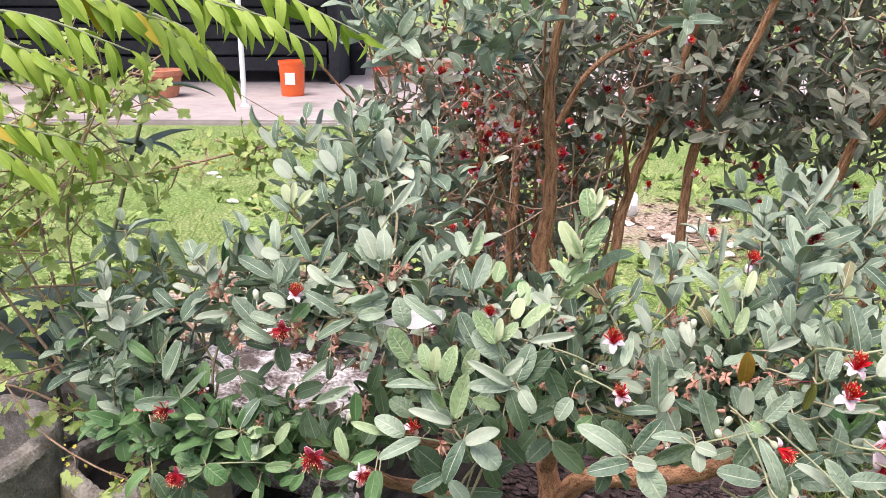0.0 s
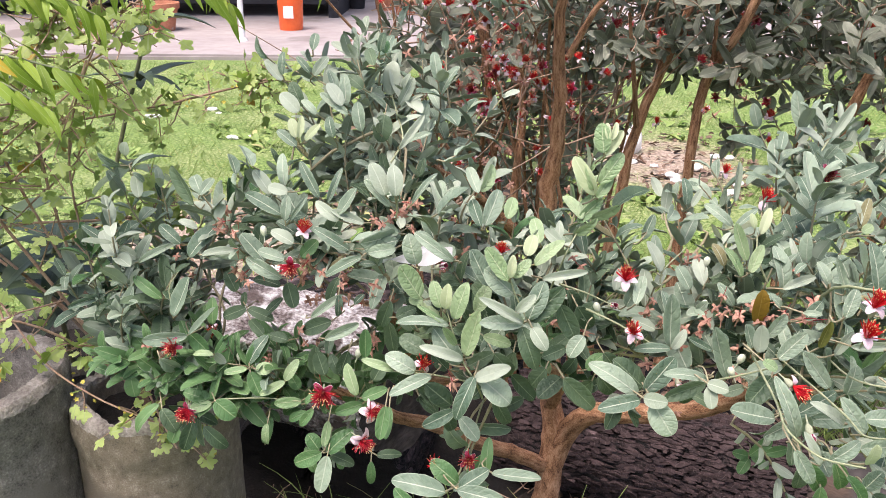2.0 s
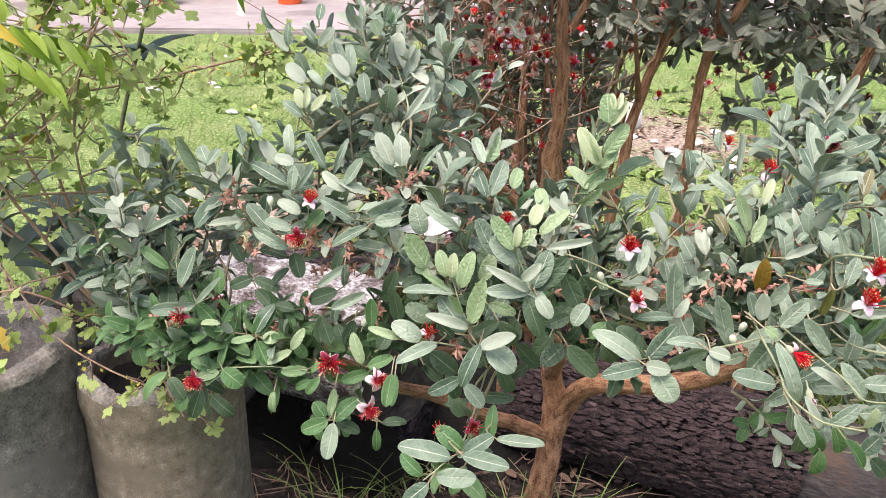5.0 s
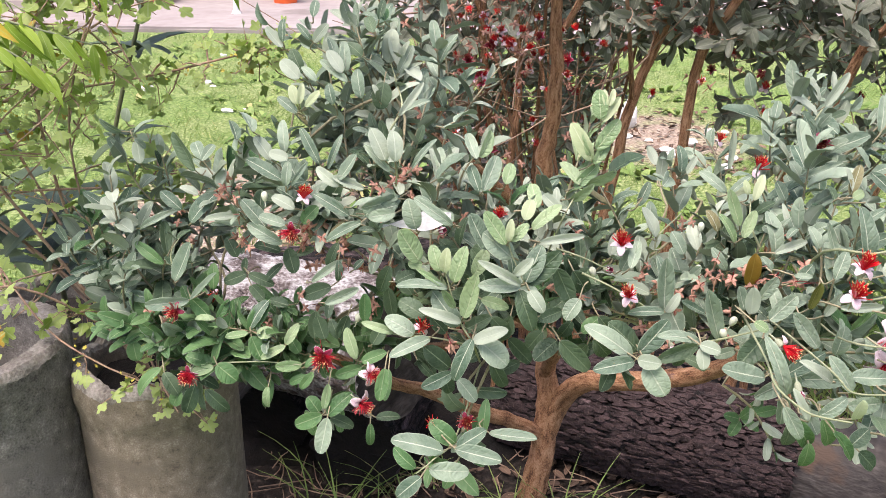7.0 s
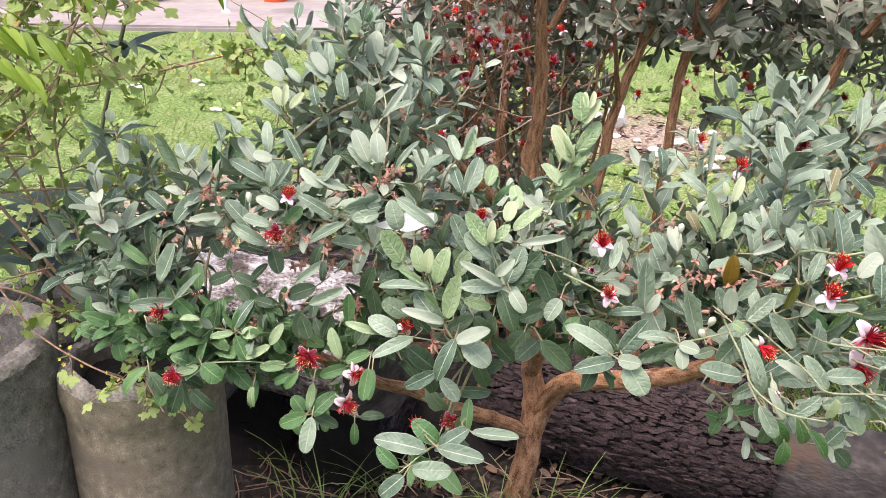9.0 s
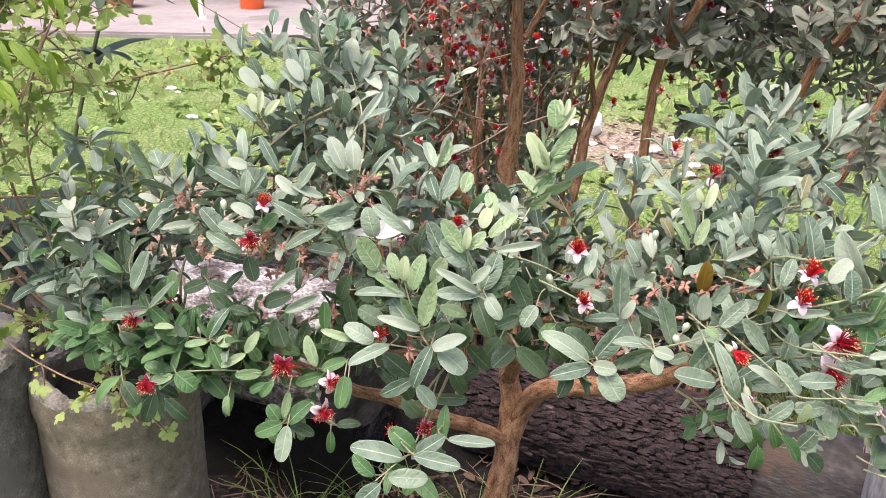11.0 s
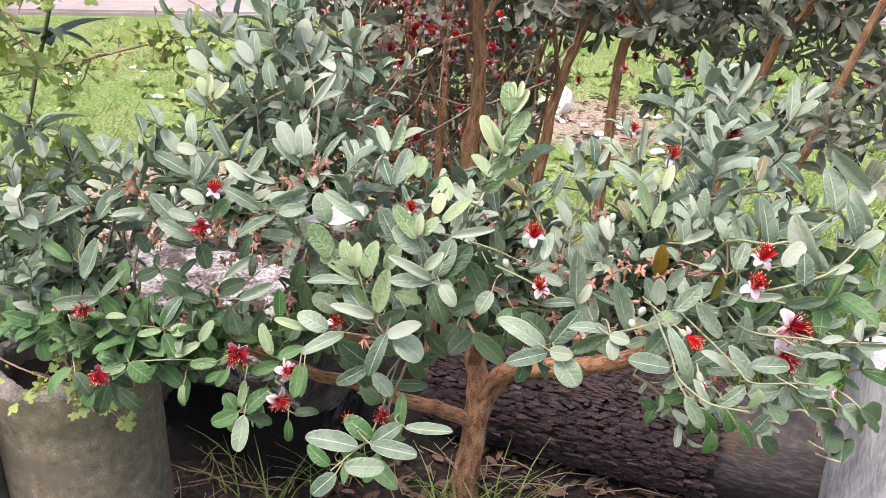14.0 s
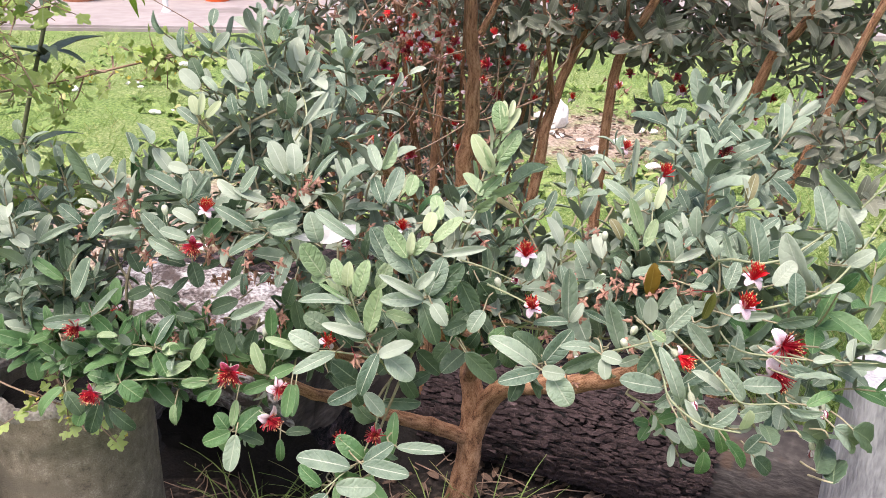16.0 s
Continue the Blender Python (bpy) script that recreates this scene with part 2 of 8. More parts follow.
M_YELLOW = material("small_yellow_flower", [(0.42, 0.36, 0.05), (0.62, 0.52, 0.10)], 0.6, 50, 0.0)


def bark_material(name, crack, plate, fleck, rough=0.92):
    """Flaky bark: long overlapping scales with worn pale faces and dark gaps, laid out in metres along the log and round it."""
    m = bpy.data.materials.new(name)
    m.use_nodes = True
    n, l = m.node_tree.nodes, m.node_tree.links
    bsdf = n["Principled BSDF"]
    tc = n.new("ShaderNodeTexCoord")

    def field(kind, stretch, detail=5.0, rough_=0.6):
        mp, tx = n.new("ShaderNodeMapping"), n.new(kind)
        mp.inputs["Scale"].default_value = stretch
        l.new(tc.outputs["UV"], mp.inputs["Vector"])
        l.new(mp.outputs[0], tx.inputs["Vector"])
        tx.inputs["Scale"].default_value = 1.0
        if kind.endswith("Noise"):
            tx.inputs["Detail"].default_value, tx.inputs["Roughness"].default_value, tx.inputs["Distortion"].default_value = detail, rough_, 0.8
        return tx

    def ramp(fac, *stops):
        r = n.new("ShaderNodeValToRGB")
        l.new(fac, r.inputs["Fac"])
        e = r.color_ramp.elements
        e[0].position, e[1].position = stops[0][0], stops[-1][0]
        e[0].color, e[1].color = (*stops[0][1], 1), (*stops[-1][1], 1)
        for p, c in stops[1:-1]:
            e.new(p).color = (*c, 1)
        return r.outputs["Color"]

    flake, patchy = field("ShaderNodeTexNoise", (30, 66, 1), 7.0, 0.62), field("ShaderNodeTexNoise", (9, 18, 1), 3.0)
    gaps, grain = field("ShaderNodeTexNoise", (15, 46, 1), 6.0, 0.62), field("ShaderNodeTexNoise", (190, 330, 1))
    blendf = n.new("ShaderNodeMath")
    blendf.operation = "MULTIPLY_ADD"
    l.new(patchy.outputs["Fac"], blendf.inputs[0])
    blendf.inputs[1].default_value = 0.35
    halff = n.new("ShaderNodeMath")
    halff.operation = "MULTIPLY"
    l.new(flake.outputs["Fac"], halff.inputs[0])
    halff.inputs[1].default_value = 0.70
    l.new(halff.outputs[0], blendf.inputs[2])
    worn = ramp(blendf.outputs[0], (0.42, crack), (0.50, plate), (0.58, fleck), (0.68, tuple(c * 2.3 for c in fleck)))
    line = ramp(gaps.outputs["Fac"], (0.40, (1, 1, 1)), (0.475, (0.06, 0.06, 0.06)), (0.50, (0.06, 0.06, 0.06)), (0.515, (1, 1, 1)))
    fine = ramp(grain.outputs["Fac"], (0.3, (0.5, 0.5, 0.5)), (0.7, (1.3, 1.25, 1.25)))
    for other in (line, fine):
        mx = n.new("ShaderNodeMix")
        mx.data_type, mx.blend_type = "RGBA", "MULTIPLY"
        mx.inputs[0].default_value = 1.0
        l.new(worn, mx.inputs[6])
        l.new(other, mx.inputs[7])
        worn = mx.outputs[2]
    l.new(worn, bsdf.inputs["Base Color"])
    bsdf.inputs["Roughness"].default_value = rough
    h = n.new("ShaderNodeMath")
    h.operation = "ADD"
    l.new(blendf.outputs[0], h.inputs[0])
    l.new(line, h.inputs[1])
    bp = n.new("ShaderNodeBump")
    bp.inputs["Strength"].default_value, bp.inputs["Distance"].default_value = 1.0, 0.009
    l.new(h.outputs[0], bp.inputs["Height"])
    l.new(bp.outputs[0], bsdf.inputs["Normal"])
    return m


M_LOG = bark_material("dark_pine_bark", (0.008, 0.006, 0.006), (0.030, 0.020, 0.021), (0.075, 0.052, 0.054))
M_FLAKE = leaf_material("bark_flake", (0.008, 0.005, 0.005), (0.100, 0.066, 0.066), (0.09, 0.065, 0.065), 0.92, veins=0.0, relief=0.8, through_light=0.0, grain=(45.0, 0.50, 0.85))
M_LOG_PALE = material("weathered_grey_bark", [(0.045, 0.033, 0.031), (0.21, 0.175, 0.17), (0.47, 0.45, 0.45), (0.70, 0.695, 0.70)], 0.9, 1.0, 1.0, coords="UV", stretch=(15, 24, 1), spots=((0.10, 0.075, 0.068), 13.0, 0.54), dist=0.022, spread=0.22)


def ground_material():
    """Lawn far off, leaf-littered soil near the shrub, bare patches: one sheet."""
    m = bpy.data.materials.new("lawn_and_soil")
    m.use_nodes = True
    n, l = m.node_tree.nodes, m.node_tree.links
    bsdf = n["Principled BSDF"]
    tc = n.new("ShaderNodeTexCoord")
    sep = n.new("ShaderNodeSeparateXYZ")
    l.new(tc.outputs["Object"], sep.inputs[0])
    tex = []
    for s in (1.3, 9.0, 55.0):
        t = n.new("ShaderNodeTexNoise")
        t.inputs["Scale"].default_value, t.inputs["Detail"].default_value = s, 6
        l.new(tc.outputs["Object"], t.inputs["Vector"])
        tex.append(t.outputs["Fac"])

    def ramp(fac, *stops):
        r = n.new("ShaderNodeValToRGB")
        l.new(fac, r.inputs["Fac"])
        r.color_ramp.elements[0].position, r.color_ramp.elements[1].position = stops[0][0], stops[-1][0]
        r.color_ramp.elements[0].color, r.color_ramp.elements[1].color = (*stops[0][1], 1), (*stops[-1][1], 1)
        for p, c in stops[1:-1]:
            r.color_ramp.elements.new(p).color = (*c, 1)
        return r.outputs["Color"]

    def calc(op, a, b):
        k = n.new("ShaderNodeMath")
        k.operation = op
        for s, v in enumerate((a, b)):
            if isinstance(v, (int, float)):
                k.inputs[s].default_value = v
            else:
                l.new(v, k.inputs[s])
        return k.outputs[0]

    grass = ramp(tex[2], (0.3, (0.09, 0.14, 0.03)), (0.5, (0.21, 0.28, 0.09)), (0.7, (0.40, 0.42, 0.20)))
    # Bare soil, darkened so the shade beneath the shrub sits in its colour.
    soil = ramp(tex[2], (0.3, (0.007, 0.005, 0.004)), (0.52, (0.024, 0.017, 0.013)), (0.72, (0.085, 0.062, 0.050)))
    bare = ramp(tex[2], (0.3, (0.15, 0.105, 0.075)), (0.52, (0.36, 0.275, 0.21)), (0.75, (0.56, 0.47, 0.39)))

    def blend(fac, a, b):
        x = n.new("ShaderNodeMix")
        x.data_type = "RGBA"
        l.new(fac, x.inputs[0])
        l.new(a, x.inputs[6])
        l.new(b, x.inputs[7])
        return x.outputs[2]

    def smooth(v, a, b):
        r = n.new("ShaderNodeMapRange")
        r.interpolation_type = "SMOOTHSTEP"
        r.inputs["From Min"].default_value, r.inputs["From Max"].default_value = a, b
        l.new(v, r.inputs["Value"])
        return r.outputs[0]

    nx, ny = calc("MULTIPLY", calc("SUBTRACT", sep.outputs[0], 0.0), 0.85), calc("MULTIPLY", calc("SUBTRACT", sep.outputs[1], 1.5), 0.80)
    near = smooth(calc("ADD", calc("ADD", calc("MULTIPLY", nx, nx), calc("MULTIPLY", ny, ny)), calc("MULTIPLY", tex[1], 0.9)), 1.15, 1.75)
    dx, dy = calc("SUBTRACT", sep.outputs[0], 1.08), calc("MULTIPLY", calc("SUBTRACT", sep.outputs[1], 4.5), 0.75)
    r2 = calc("ADD", calc("MULTIPLY", dx, dx), calc("MULTIPLY", dy, dy))
    patch = smooth(calc("ADD", r2, calc("MULTIPLY", tex[1], 0.5)), 0.56, 0.24)
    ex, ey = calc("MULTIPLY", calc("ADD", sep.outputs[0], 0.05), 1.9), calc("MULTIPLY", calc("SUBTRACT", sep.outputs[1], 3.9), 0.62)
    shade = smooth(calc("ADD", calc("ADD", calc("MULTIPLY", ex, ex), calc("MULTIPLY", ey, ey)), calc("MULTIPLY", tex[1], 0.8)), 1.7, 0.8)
    gx, gy = calc("ADD", sep.outputs[0], 0.95), calc("MULTIPLY", calc("SUBTRACT", sep.outputs[1], 3.25), 0.8)
    patch = calc("MAXIMUM", patch, smooth(calc("ADD", calc("ADD", calc("MULTIPLY", gx, gx), calc("MULTIPLY", gy, gy)), calc("MULTIPLY", tex[1], 0.5)), 0.62, 0.30))
    lush = ramp(tex[2], (0.3, (0.05, 0.10, 0.018)), (0.5, (0.15, 0.24, 0.055)), (0.7, (0.30, 0.38, 0.12)))
    grass = blend(smooth(calc("ADD", calc("MULTIPLY", tex[0], 0.6), calc("MULTIPLY", tex[1], 0.4)), 0.44, 0.56), grass, lush)
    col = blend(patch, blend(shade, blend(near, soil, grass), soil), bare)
    l.new(col, bsdf.inputs["Base Color"])
    bsdf.inputs["Roughness"].default_value = 0.95
    bp = n.new("ShaderNodeBump")
    bp.inputs["Strength"].default_value, bp.inputs["Distance"].default_value = 0.8, 0.03
    l.new(calc("ADD", tex[2], tex[1]), bp.inputs["Height"])
    l.new(bp.outputs[0], bsdf.inputs["Normal"])
    return m


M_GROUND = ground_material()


# ---- mesh helpers ----


class Soup:
    """Gathers polygons of one mesh as arrays."""

    def __init__(self):
        self.v, self.f, self.uv, self.mi, self.count = [], [], [], [], 0

    def add(self, verts, quads, uvs, mats):
        self.v.append(verts)
        self.f.append(np.asarray(quads) + self.count)
        self.uv.append(uvs)
        self.mi.append(mats)
        self.count += len(verts)

    def mesh(self, name, materials, smooth=True):
        v, f = np.concatenate(self.v), np.concatenate(self.f)
        uv, mi = np.concatenate(self.uv), np.concatenate(self.mi)
        me = bpy.data.meshes.new(name)
        me.vertices.add(len(v))
        me.vertices.foreach_set("co", v.astype(np.float32).ravel())
        me.loops.add(f.size)
        me.loops.foreach_set("vertex_index", f.astype(np.int32).ravel())
        me.polygons.add(len(f))
        me.polygons.foreach_set("loop_start", np.arange(0, f.size, f.shape[1], dtype=np.int32))
        me.polygons.foreach_set("material_index", mi.astype(np.int32))
        me.polygons.foreach_set("use_smooth", np.full(len(f), smooth))
        lay = me.uv_layers.new(name="UVMap")
        lay.data.foreach_set("uv", uv[f.ravel()].astype(np.float32).ravel())
        for m in materials:
            me.materials.append(m)
        me.update(calc_edges=True)
        me.validate()
        return me


def child(name, me, parent, label="", matrix=None, kind=""):
    ob = new(name, me)
    ob.parent = parent
    if matrix is not None:
        ob.matrix_basis = matrix
    return tagged(ob, label, kind=kind)


def thing(name, label, category, group="", kind="", at=None):
    return tagged(new(name) if at is None else place_empty(name, at), label, category, group, kind)


def place_empty(name, at):
    ob = new(name)
    ob.location = at
    return ob


def link_bmesh(name, bm, materials, smooth=False):
    me = bpy.data.meshes.new(name)
    bm.to_mesh(me)
    bm.free()
    for m in materials if isinstance(materials, (list, tuple)) else [materials]:
        me.materials.append(m)
    if smooth:
        me.polygons.foreach_set("use_smooth", [True] * len(me.polygons))
        me.set_sharp_from_angle(angle=radians(38))
    return me


def blade(length, width, profile, rows, curl=0.15, fold=0.25, thick=0.0006, waviness=0.0, seed=0, bulge=None):
    """A leaf lying along +y, upper face +z, upper and under face apart. profile(u) is the half width; with bulge each half arches between midrib and margin."""
    rg = np.random.default_rng(seed)
    cols = (-1, 0, 1) if bulge is None else (-1, -0.55, 0, 0.55, 1)
    c = len(cols)
    top, uv = [], []
    for u in rows:
        w = profile(u) * width / 2
        wob = waviness * rg.uniform(-1, 1, 2)
        yy, zz = u * length * (1 - 0.08 * curl * u), curl * length * (0.35 * u - 0.75 * u * u)
        for s in cols:
            arch = 0 if bulge is None else bulge * math.sin(math.pi * abs(s) * 0.9)
            top.append((s * w, yy, zz + w * (abs(s) * (fold + wob[0 if s < 0 else 1]) + arch)))
            uv.append((0.5 + 0.5 * s, u))
    top, uv = np.array(top), np.array(uv)
    n = len(rows)
    q = np.array([(c * r + k, c * r + k + 1, c * r + k + c + 1, c * r + k + c) for r in range(n - 1) for k in range(c - 1)])
    under = top - np.array([0, 0, thick])
    v = np.concatenate([top, under])
    f = np.concatenate([q, q[:, [0, 3, 2, 1]] + len(top)])
    return v, f, np.concatenate([uv, uv]), np.concatenate([np.zeros(len(q)), np.ones(len(q))])


def oval(u):
    return max(0.10, math.sqrt(max(0.0, 1 - (2 * u - 1) ** 2)) ** 0.95)


def lance(u):
    return max(0.03, (math.sin(math.pi * u ** 0.75)) ** 0.9) if 0 < u < 1 else 0.03


OVAL_ROWS = (0, 0.07, 0.25, 0.5, 0.75, 0.93, 1)
LEAF_FORMS = ((0.40, 0.3, 0.42), (0.35, 0.55, 0.36), (0.45, 0.2, 0.30), (0.37, -0.2, 0.55))
LEAVES = [blade(1.0, w, oval, (0, 0.04, 0.13, 0.27, 0.42, 0.58, 0.74, 0.88, 0.97, 1), c, f, 0.010, 0.16, s, 0.22) for s, (w, c, f) in enumerate(LEAF_FORMS)]
PLAIN_LEAVES = [blade(1.0, w, oval, OVAL_ROWS, c, f, 0.010, 0.16, s) for s, (w, c, f) in enumerate(LEAF_FORMS)]


def leaf_mesh(name, shape, mats):
    s = Soup()
    s.add(*shape)
    return s.mesh(name, mats)


def add_all(soup, shape, mats4):
    """Adds a copy of shape for every 4x4 matrix."""
    v, f, uv, mi = shape
    m = np.asarray(mats4)
    h = np.concatenate([v, np.ones((len(v), 1))], 1)
    pts = np.einsum("nij,kj->nki", m, h)[:, :, :3]
    k = len(m)
    ff = (f[None] + (np.arange(k) * len(v))[:, None, None]).reshape(-1, f.shape[1])
    soup.add(pts.reshape(-1, 3), ff, np.tile(uv, (k, 1)), np.tile(mi, k))


def frame_matrix(at, along, up, size):
    y = np.array(along, float)
    y /= np.linalg.norm(y)
    z = np.array(up, float)
    z = z - y * np.dot(z, y)
    if np.linalg.norm(z) < 1e-5:
        z = np.array([0.3, 0.5, 0.8]) - y * np.dot([0.3, 0.5, 0.8], y)
    z /= np.linalg.norm(z)
    x = np.cross(y, z)
    m = np.eye(4)
    m[:3, 0], m[:3, 1], m[:3, 2], m[:3, 3] = x * size, y * size, z * size, at
    return m


def tube(points, radii, sides=8, wobble=0.0, seed=0):
    """A tapered stem along points. Its UV runs once round, and in metres along."""
    rg = np.random.default_rng(seed)
    p = np.array(points, float)
    along = np.concatenate([[0], np.cumsum(np.linalg.norm(np.diff(p, axis=0), axis=1))]) + 0.37 * seed
    tang = np.gradient(p, axis=0)
    ref = np.array([0.37, 0.91, 0.2])
    v, uv = [], []
    for i, (c, r) in enumerate(zip(p, radii)):
        t = tang[i] / np.linalg.norm(tang[i])
        a = np.cross(t, ref)
        a /= np.linalg.norm(a)
        b = np.cross(t, a)
        ring = [c + r * (1 + wobble * rg.uniform(-1, 1)) * (a * math.cos(2 * math.pi * k / sides) + b * math.sin(2 * math.pi * k / sides)) for k in range(sides)]
        v += ring + ring[:1]
        uv += [(k / sides, along[i]) for k in range(sides + 1)]
    w = sides + 1
    q = [(i * w + k, i * w + k + 1, (i + 1) * w + k + 1, (i + 1) * w + k) for i in range(len(p) - 1) for k in range(sides)]
    return np.array(v), np.array(q), np.array(uv), np.zeros(len(q))


def curve_points(knots, n):
    """A smooth line through knots (Catmull-Rom)."""
    k = np.array(knots, float)
    k = np.concatenate([[2 * k[0] - k[1]], k, [2 * k[-1] - k[-2]]])
    out = []
    segs = len(k) - 3
    for j in range(n):
        s = j / (n - 1) * segs
        i = min(int(s), segs - 1)
        t = s - i
        a, b, c, d = k[i:i + 4]
        out.append(0.5 * (2 * b + (c - a) * t + (2 * a - 5 * b + 4 * c - d) * t * t + (3 * b - a - 3 * c + d) * t ** 3))
    return np.array(out)


def stem_mesh(name, knots, r0, r1, mat, n=24, sides=12, wobble=0.08, seed=0):
    s = Soup()
    pts = curve_points(knots, n)
    pts[1:-1] += np.random.default_rng(seed).normal(0, 0.10 * (r0 + r1) / 2, (n - 2, 3))
    s.add(*tube(pts, np.linspace(r0, r1, n), sides, wobble, seed))
    return s.mesh(name, [mat])


# ---- ground, patio and the shaded shed behind ----
def ground():
    bm = bmesh.new()
    xs = [-400, -60, -20] + [-8 + 0.4 * i for i in range(41)] + [20, 60, 400]
    ys = [-400, -60, -10] + [-2 + 0.4 * i for i in range(46)] + [30, 80, 600]
    grid = [[bm.verts.new((x, y, (0.015 * noise.noise((x * 0.9, y * 0.9, 0)) if -7 < x < 7.9 and 2.4 < y < 7.3 else 0.0))) for x in xs] for y in ys]
    for a, b in zip(grid, grid[1:]):
        for i in range(len(xs) - 1):
            bm.faces.new((a[i], a[i + 1], b[i + 1], b[i]))
    tagged(new("ground", link_bmesh("ground", bm, M_GROUND, True)), "lawn with bare leaf-littered soil under the shrubs", "ground", kind="structure")


ground()


def box_bmesh(size, at=(0, 0, 0), bevel=0.0, bm=None, turn=0.0):
    bm = bm or bmesh.new()
    made = bmesh.ops.create_cube(bm, size=1.0)["verts"]
    bmesh.ops.transform(bm, matrix=pose(*at, 0, 0, turn) @ Matrix.Diagonal((*size, 1)), verts=made)
    if bevel:
        edges = list({e for v in made for e in v.link_edges})
        bmesh.ops.bevel(bm, geom=edges, offset=bevel, segments=2, affect="EDGES")
    return bm


tagged(new("patio", link_bmesh("patio", box_bmesh((16.0, 7.6, 0.10), (-3.0, 11.75, 0.0), 0.02), M_PATIO)), "pinkish grey concrete patio slab beyond the lawn", "patio", kind="structure")


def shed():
    """A dark open lean-to on the patio, its inner shade put into the board colour."""
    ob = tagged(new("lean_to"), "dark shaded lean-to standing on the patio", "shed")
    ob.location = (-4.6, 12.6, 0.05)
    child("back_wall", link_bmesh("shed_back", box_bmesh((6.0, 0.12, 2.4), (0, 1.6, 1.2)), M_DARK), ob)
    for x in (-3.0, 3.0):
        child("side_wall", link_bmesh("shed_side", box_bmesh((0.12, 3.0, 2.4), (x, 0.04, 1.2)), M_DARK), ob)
    # Unseen roof, added to keep light off the inside.
    child("shade_roof", link_bmesh("shed_shade_roof", box_bmesh((6.6, 4.4, 0.1), (0, -0.3, 2.46)), M_DARK), ob)
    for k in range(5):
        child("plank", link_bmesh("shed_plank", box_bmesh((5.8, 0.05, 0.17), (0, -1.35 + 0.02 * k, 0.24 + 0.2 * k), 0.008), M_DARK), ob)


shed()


def white_post():
    ob = tagged(new("white_post"), "thin white metal post standing on the patio", "post")
    ob.location = (-2.22, 8.93, 0.05)
    s = Soup()
    s.add(*tube([(0, 0, 0), (0, 0, 0.8), (0, 0, 1.6), (0, 0, 2.4)], [0.027] * 4, 12))
    child("pole", s.mesh("pole", [M_WHITE]), ob)
    bm = bmesh.new()
    bmesh.ops.create_cone(bm, cap_ends=True, segments=20, radius1=0.05, radius2=0.035, depth=0.03, matrix=Matrix.Translation((0, 0, 0.015)))
    child("foot", link_bmesh("post_foot", bm, M_WHITE), ob)


white_post()


def lathe(profile, segments=40, rough=0.0, seed=0):
    """A turned body from (radius, height) pairs, outside up, then inside down."""
    bm = bmesh.new()
    rings = []
    for r, z in profile:
        rings.append([bm.verts.new(((r + rough * noise.noise((math.cos(a) * 11 + seed, math.sin(a) * 11, z * 60))) * math.cos(a), (r + rough * noise.noise((math.cos(a) * 11 + seed, math.sin(a) * 11, z * 60))) * math.sin(a), z + rough * 0.8 * noise.noise((math.cos(a) * 9, math.sin(a) * 9, seed + z * 3)) * (1 if z > 0.02 else 0))) for a in (2 * math.pi * k / segments for k in range(segments))])
    for a, b in zip(rings, rings[1:]):
        for k in range(segments):
            bm.faces.new((a[k], a[(k + 1) % segments], b[(k + 1) % segments], b[k]))
    bm.faces.new(rings[-1])
    bm.faces.new(rings[0][::-1])
    bmesh.ops.recalc_face_normals(bm, faces=bm.faces)
    return bm


def pot(name, label, at, r, h, mat, category="flower pot", soil=True):
    ob = tagged(new(name), label, category)
    ob.location = at
    prof = [(r * 0.72, 0), (r * 0.95, h * 0.78), (r * 1.04, h * 0.79), (r * 1.06, h * 0.98), (r * 1.03, h), (r * 0.95, h), (r * 0.9, h * 0.85), (r * 0.86, h * 0.84)]
    child("body", link_bmesh(name, lathe(prof, 32), mat, True), ob)
    if soil:
        bm = bmesh.new()
        bmesh.ops.create_circle(bm, cap_ends=True, segments=24, radius=r * 0.92, matrix=Matrix.Translation((0, 0, h * 0.87)))
        child("soil", link_bmesh("pot_soil", bm, M_SOIL_AND_SHADE), ob)
    return ob


def bucket():
    ob = tagged(new("bucket"), "orange plastic bucket standing on the patio", "bucket")
    ob.location = (-1.90, 9.90, 0.05)
    child("body", link_bmesh("bucket", lathe([(0.125, 0), (0.130, 0.02), (0.145, 0.36), (0.153, 0.362), (0.153, 0.39), (0.143, 0.39), (0.122, 0.03), (0.1, 0.025)], 32), M_ORANGE, True), ob)
    s = Soup()
    s.add(*tube([(0.152 * math.cos(a), 0.152 * math.sin(a) * 0.35 - 0.14 * math.sin(a), 0.36 - 0.05 * math.sin(a)) for a in np.linspace(0, math.pi, 16)], [0.004] * 16, 6))
    child("handle", s.mesh("handle", [M_WHITE]), ob)
    bm = box_bmesh((0.11, 0.004, 0.13), (0, -0.142, 0.2))
    child("label", link_bmesh("bucket_label", bm, M_WHITE), ob, "pale rectangular label")


bucket()
pot("terracotta_pot", "broad brown terracotta pot on the patio", (-3.33, 9.75, 0.05), 0.22, 0.30, M_TERRA)
pot("terracotta_pot", "small terracotta pot at the back of the patio", (-0.72, 11.6, 0.05), 0.17, 0.30, M_TERRA)
pot("terracotta_pot", "terracotta pot at the back of the patio", (-1.05, 12.2, 0.05), 0.16, 0.52, M_TERRA)
pot("terracotta_pot", "low terracotta bowl at the back of the patio", (-0.25, 11.9, 0.05), 0.19, 0.22, M_TERRA)
pot("dark_pot", "dark plastic pot at the back of the patio", (-1.45, 12.4, 0.05), 0.15, 0.42, M_DARK)


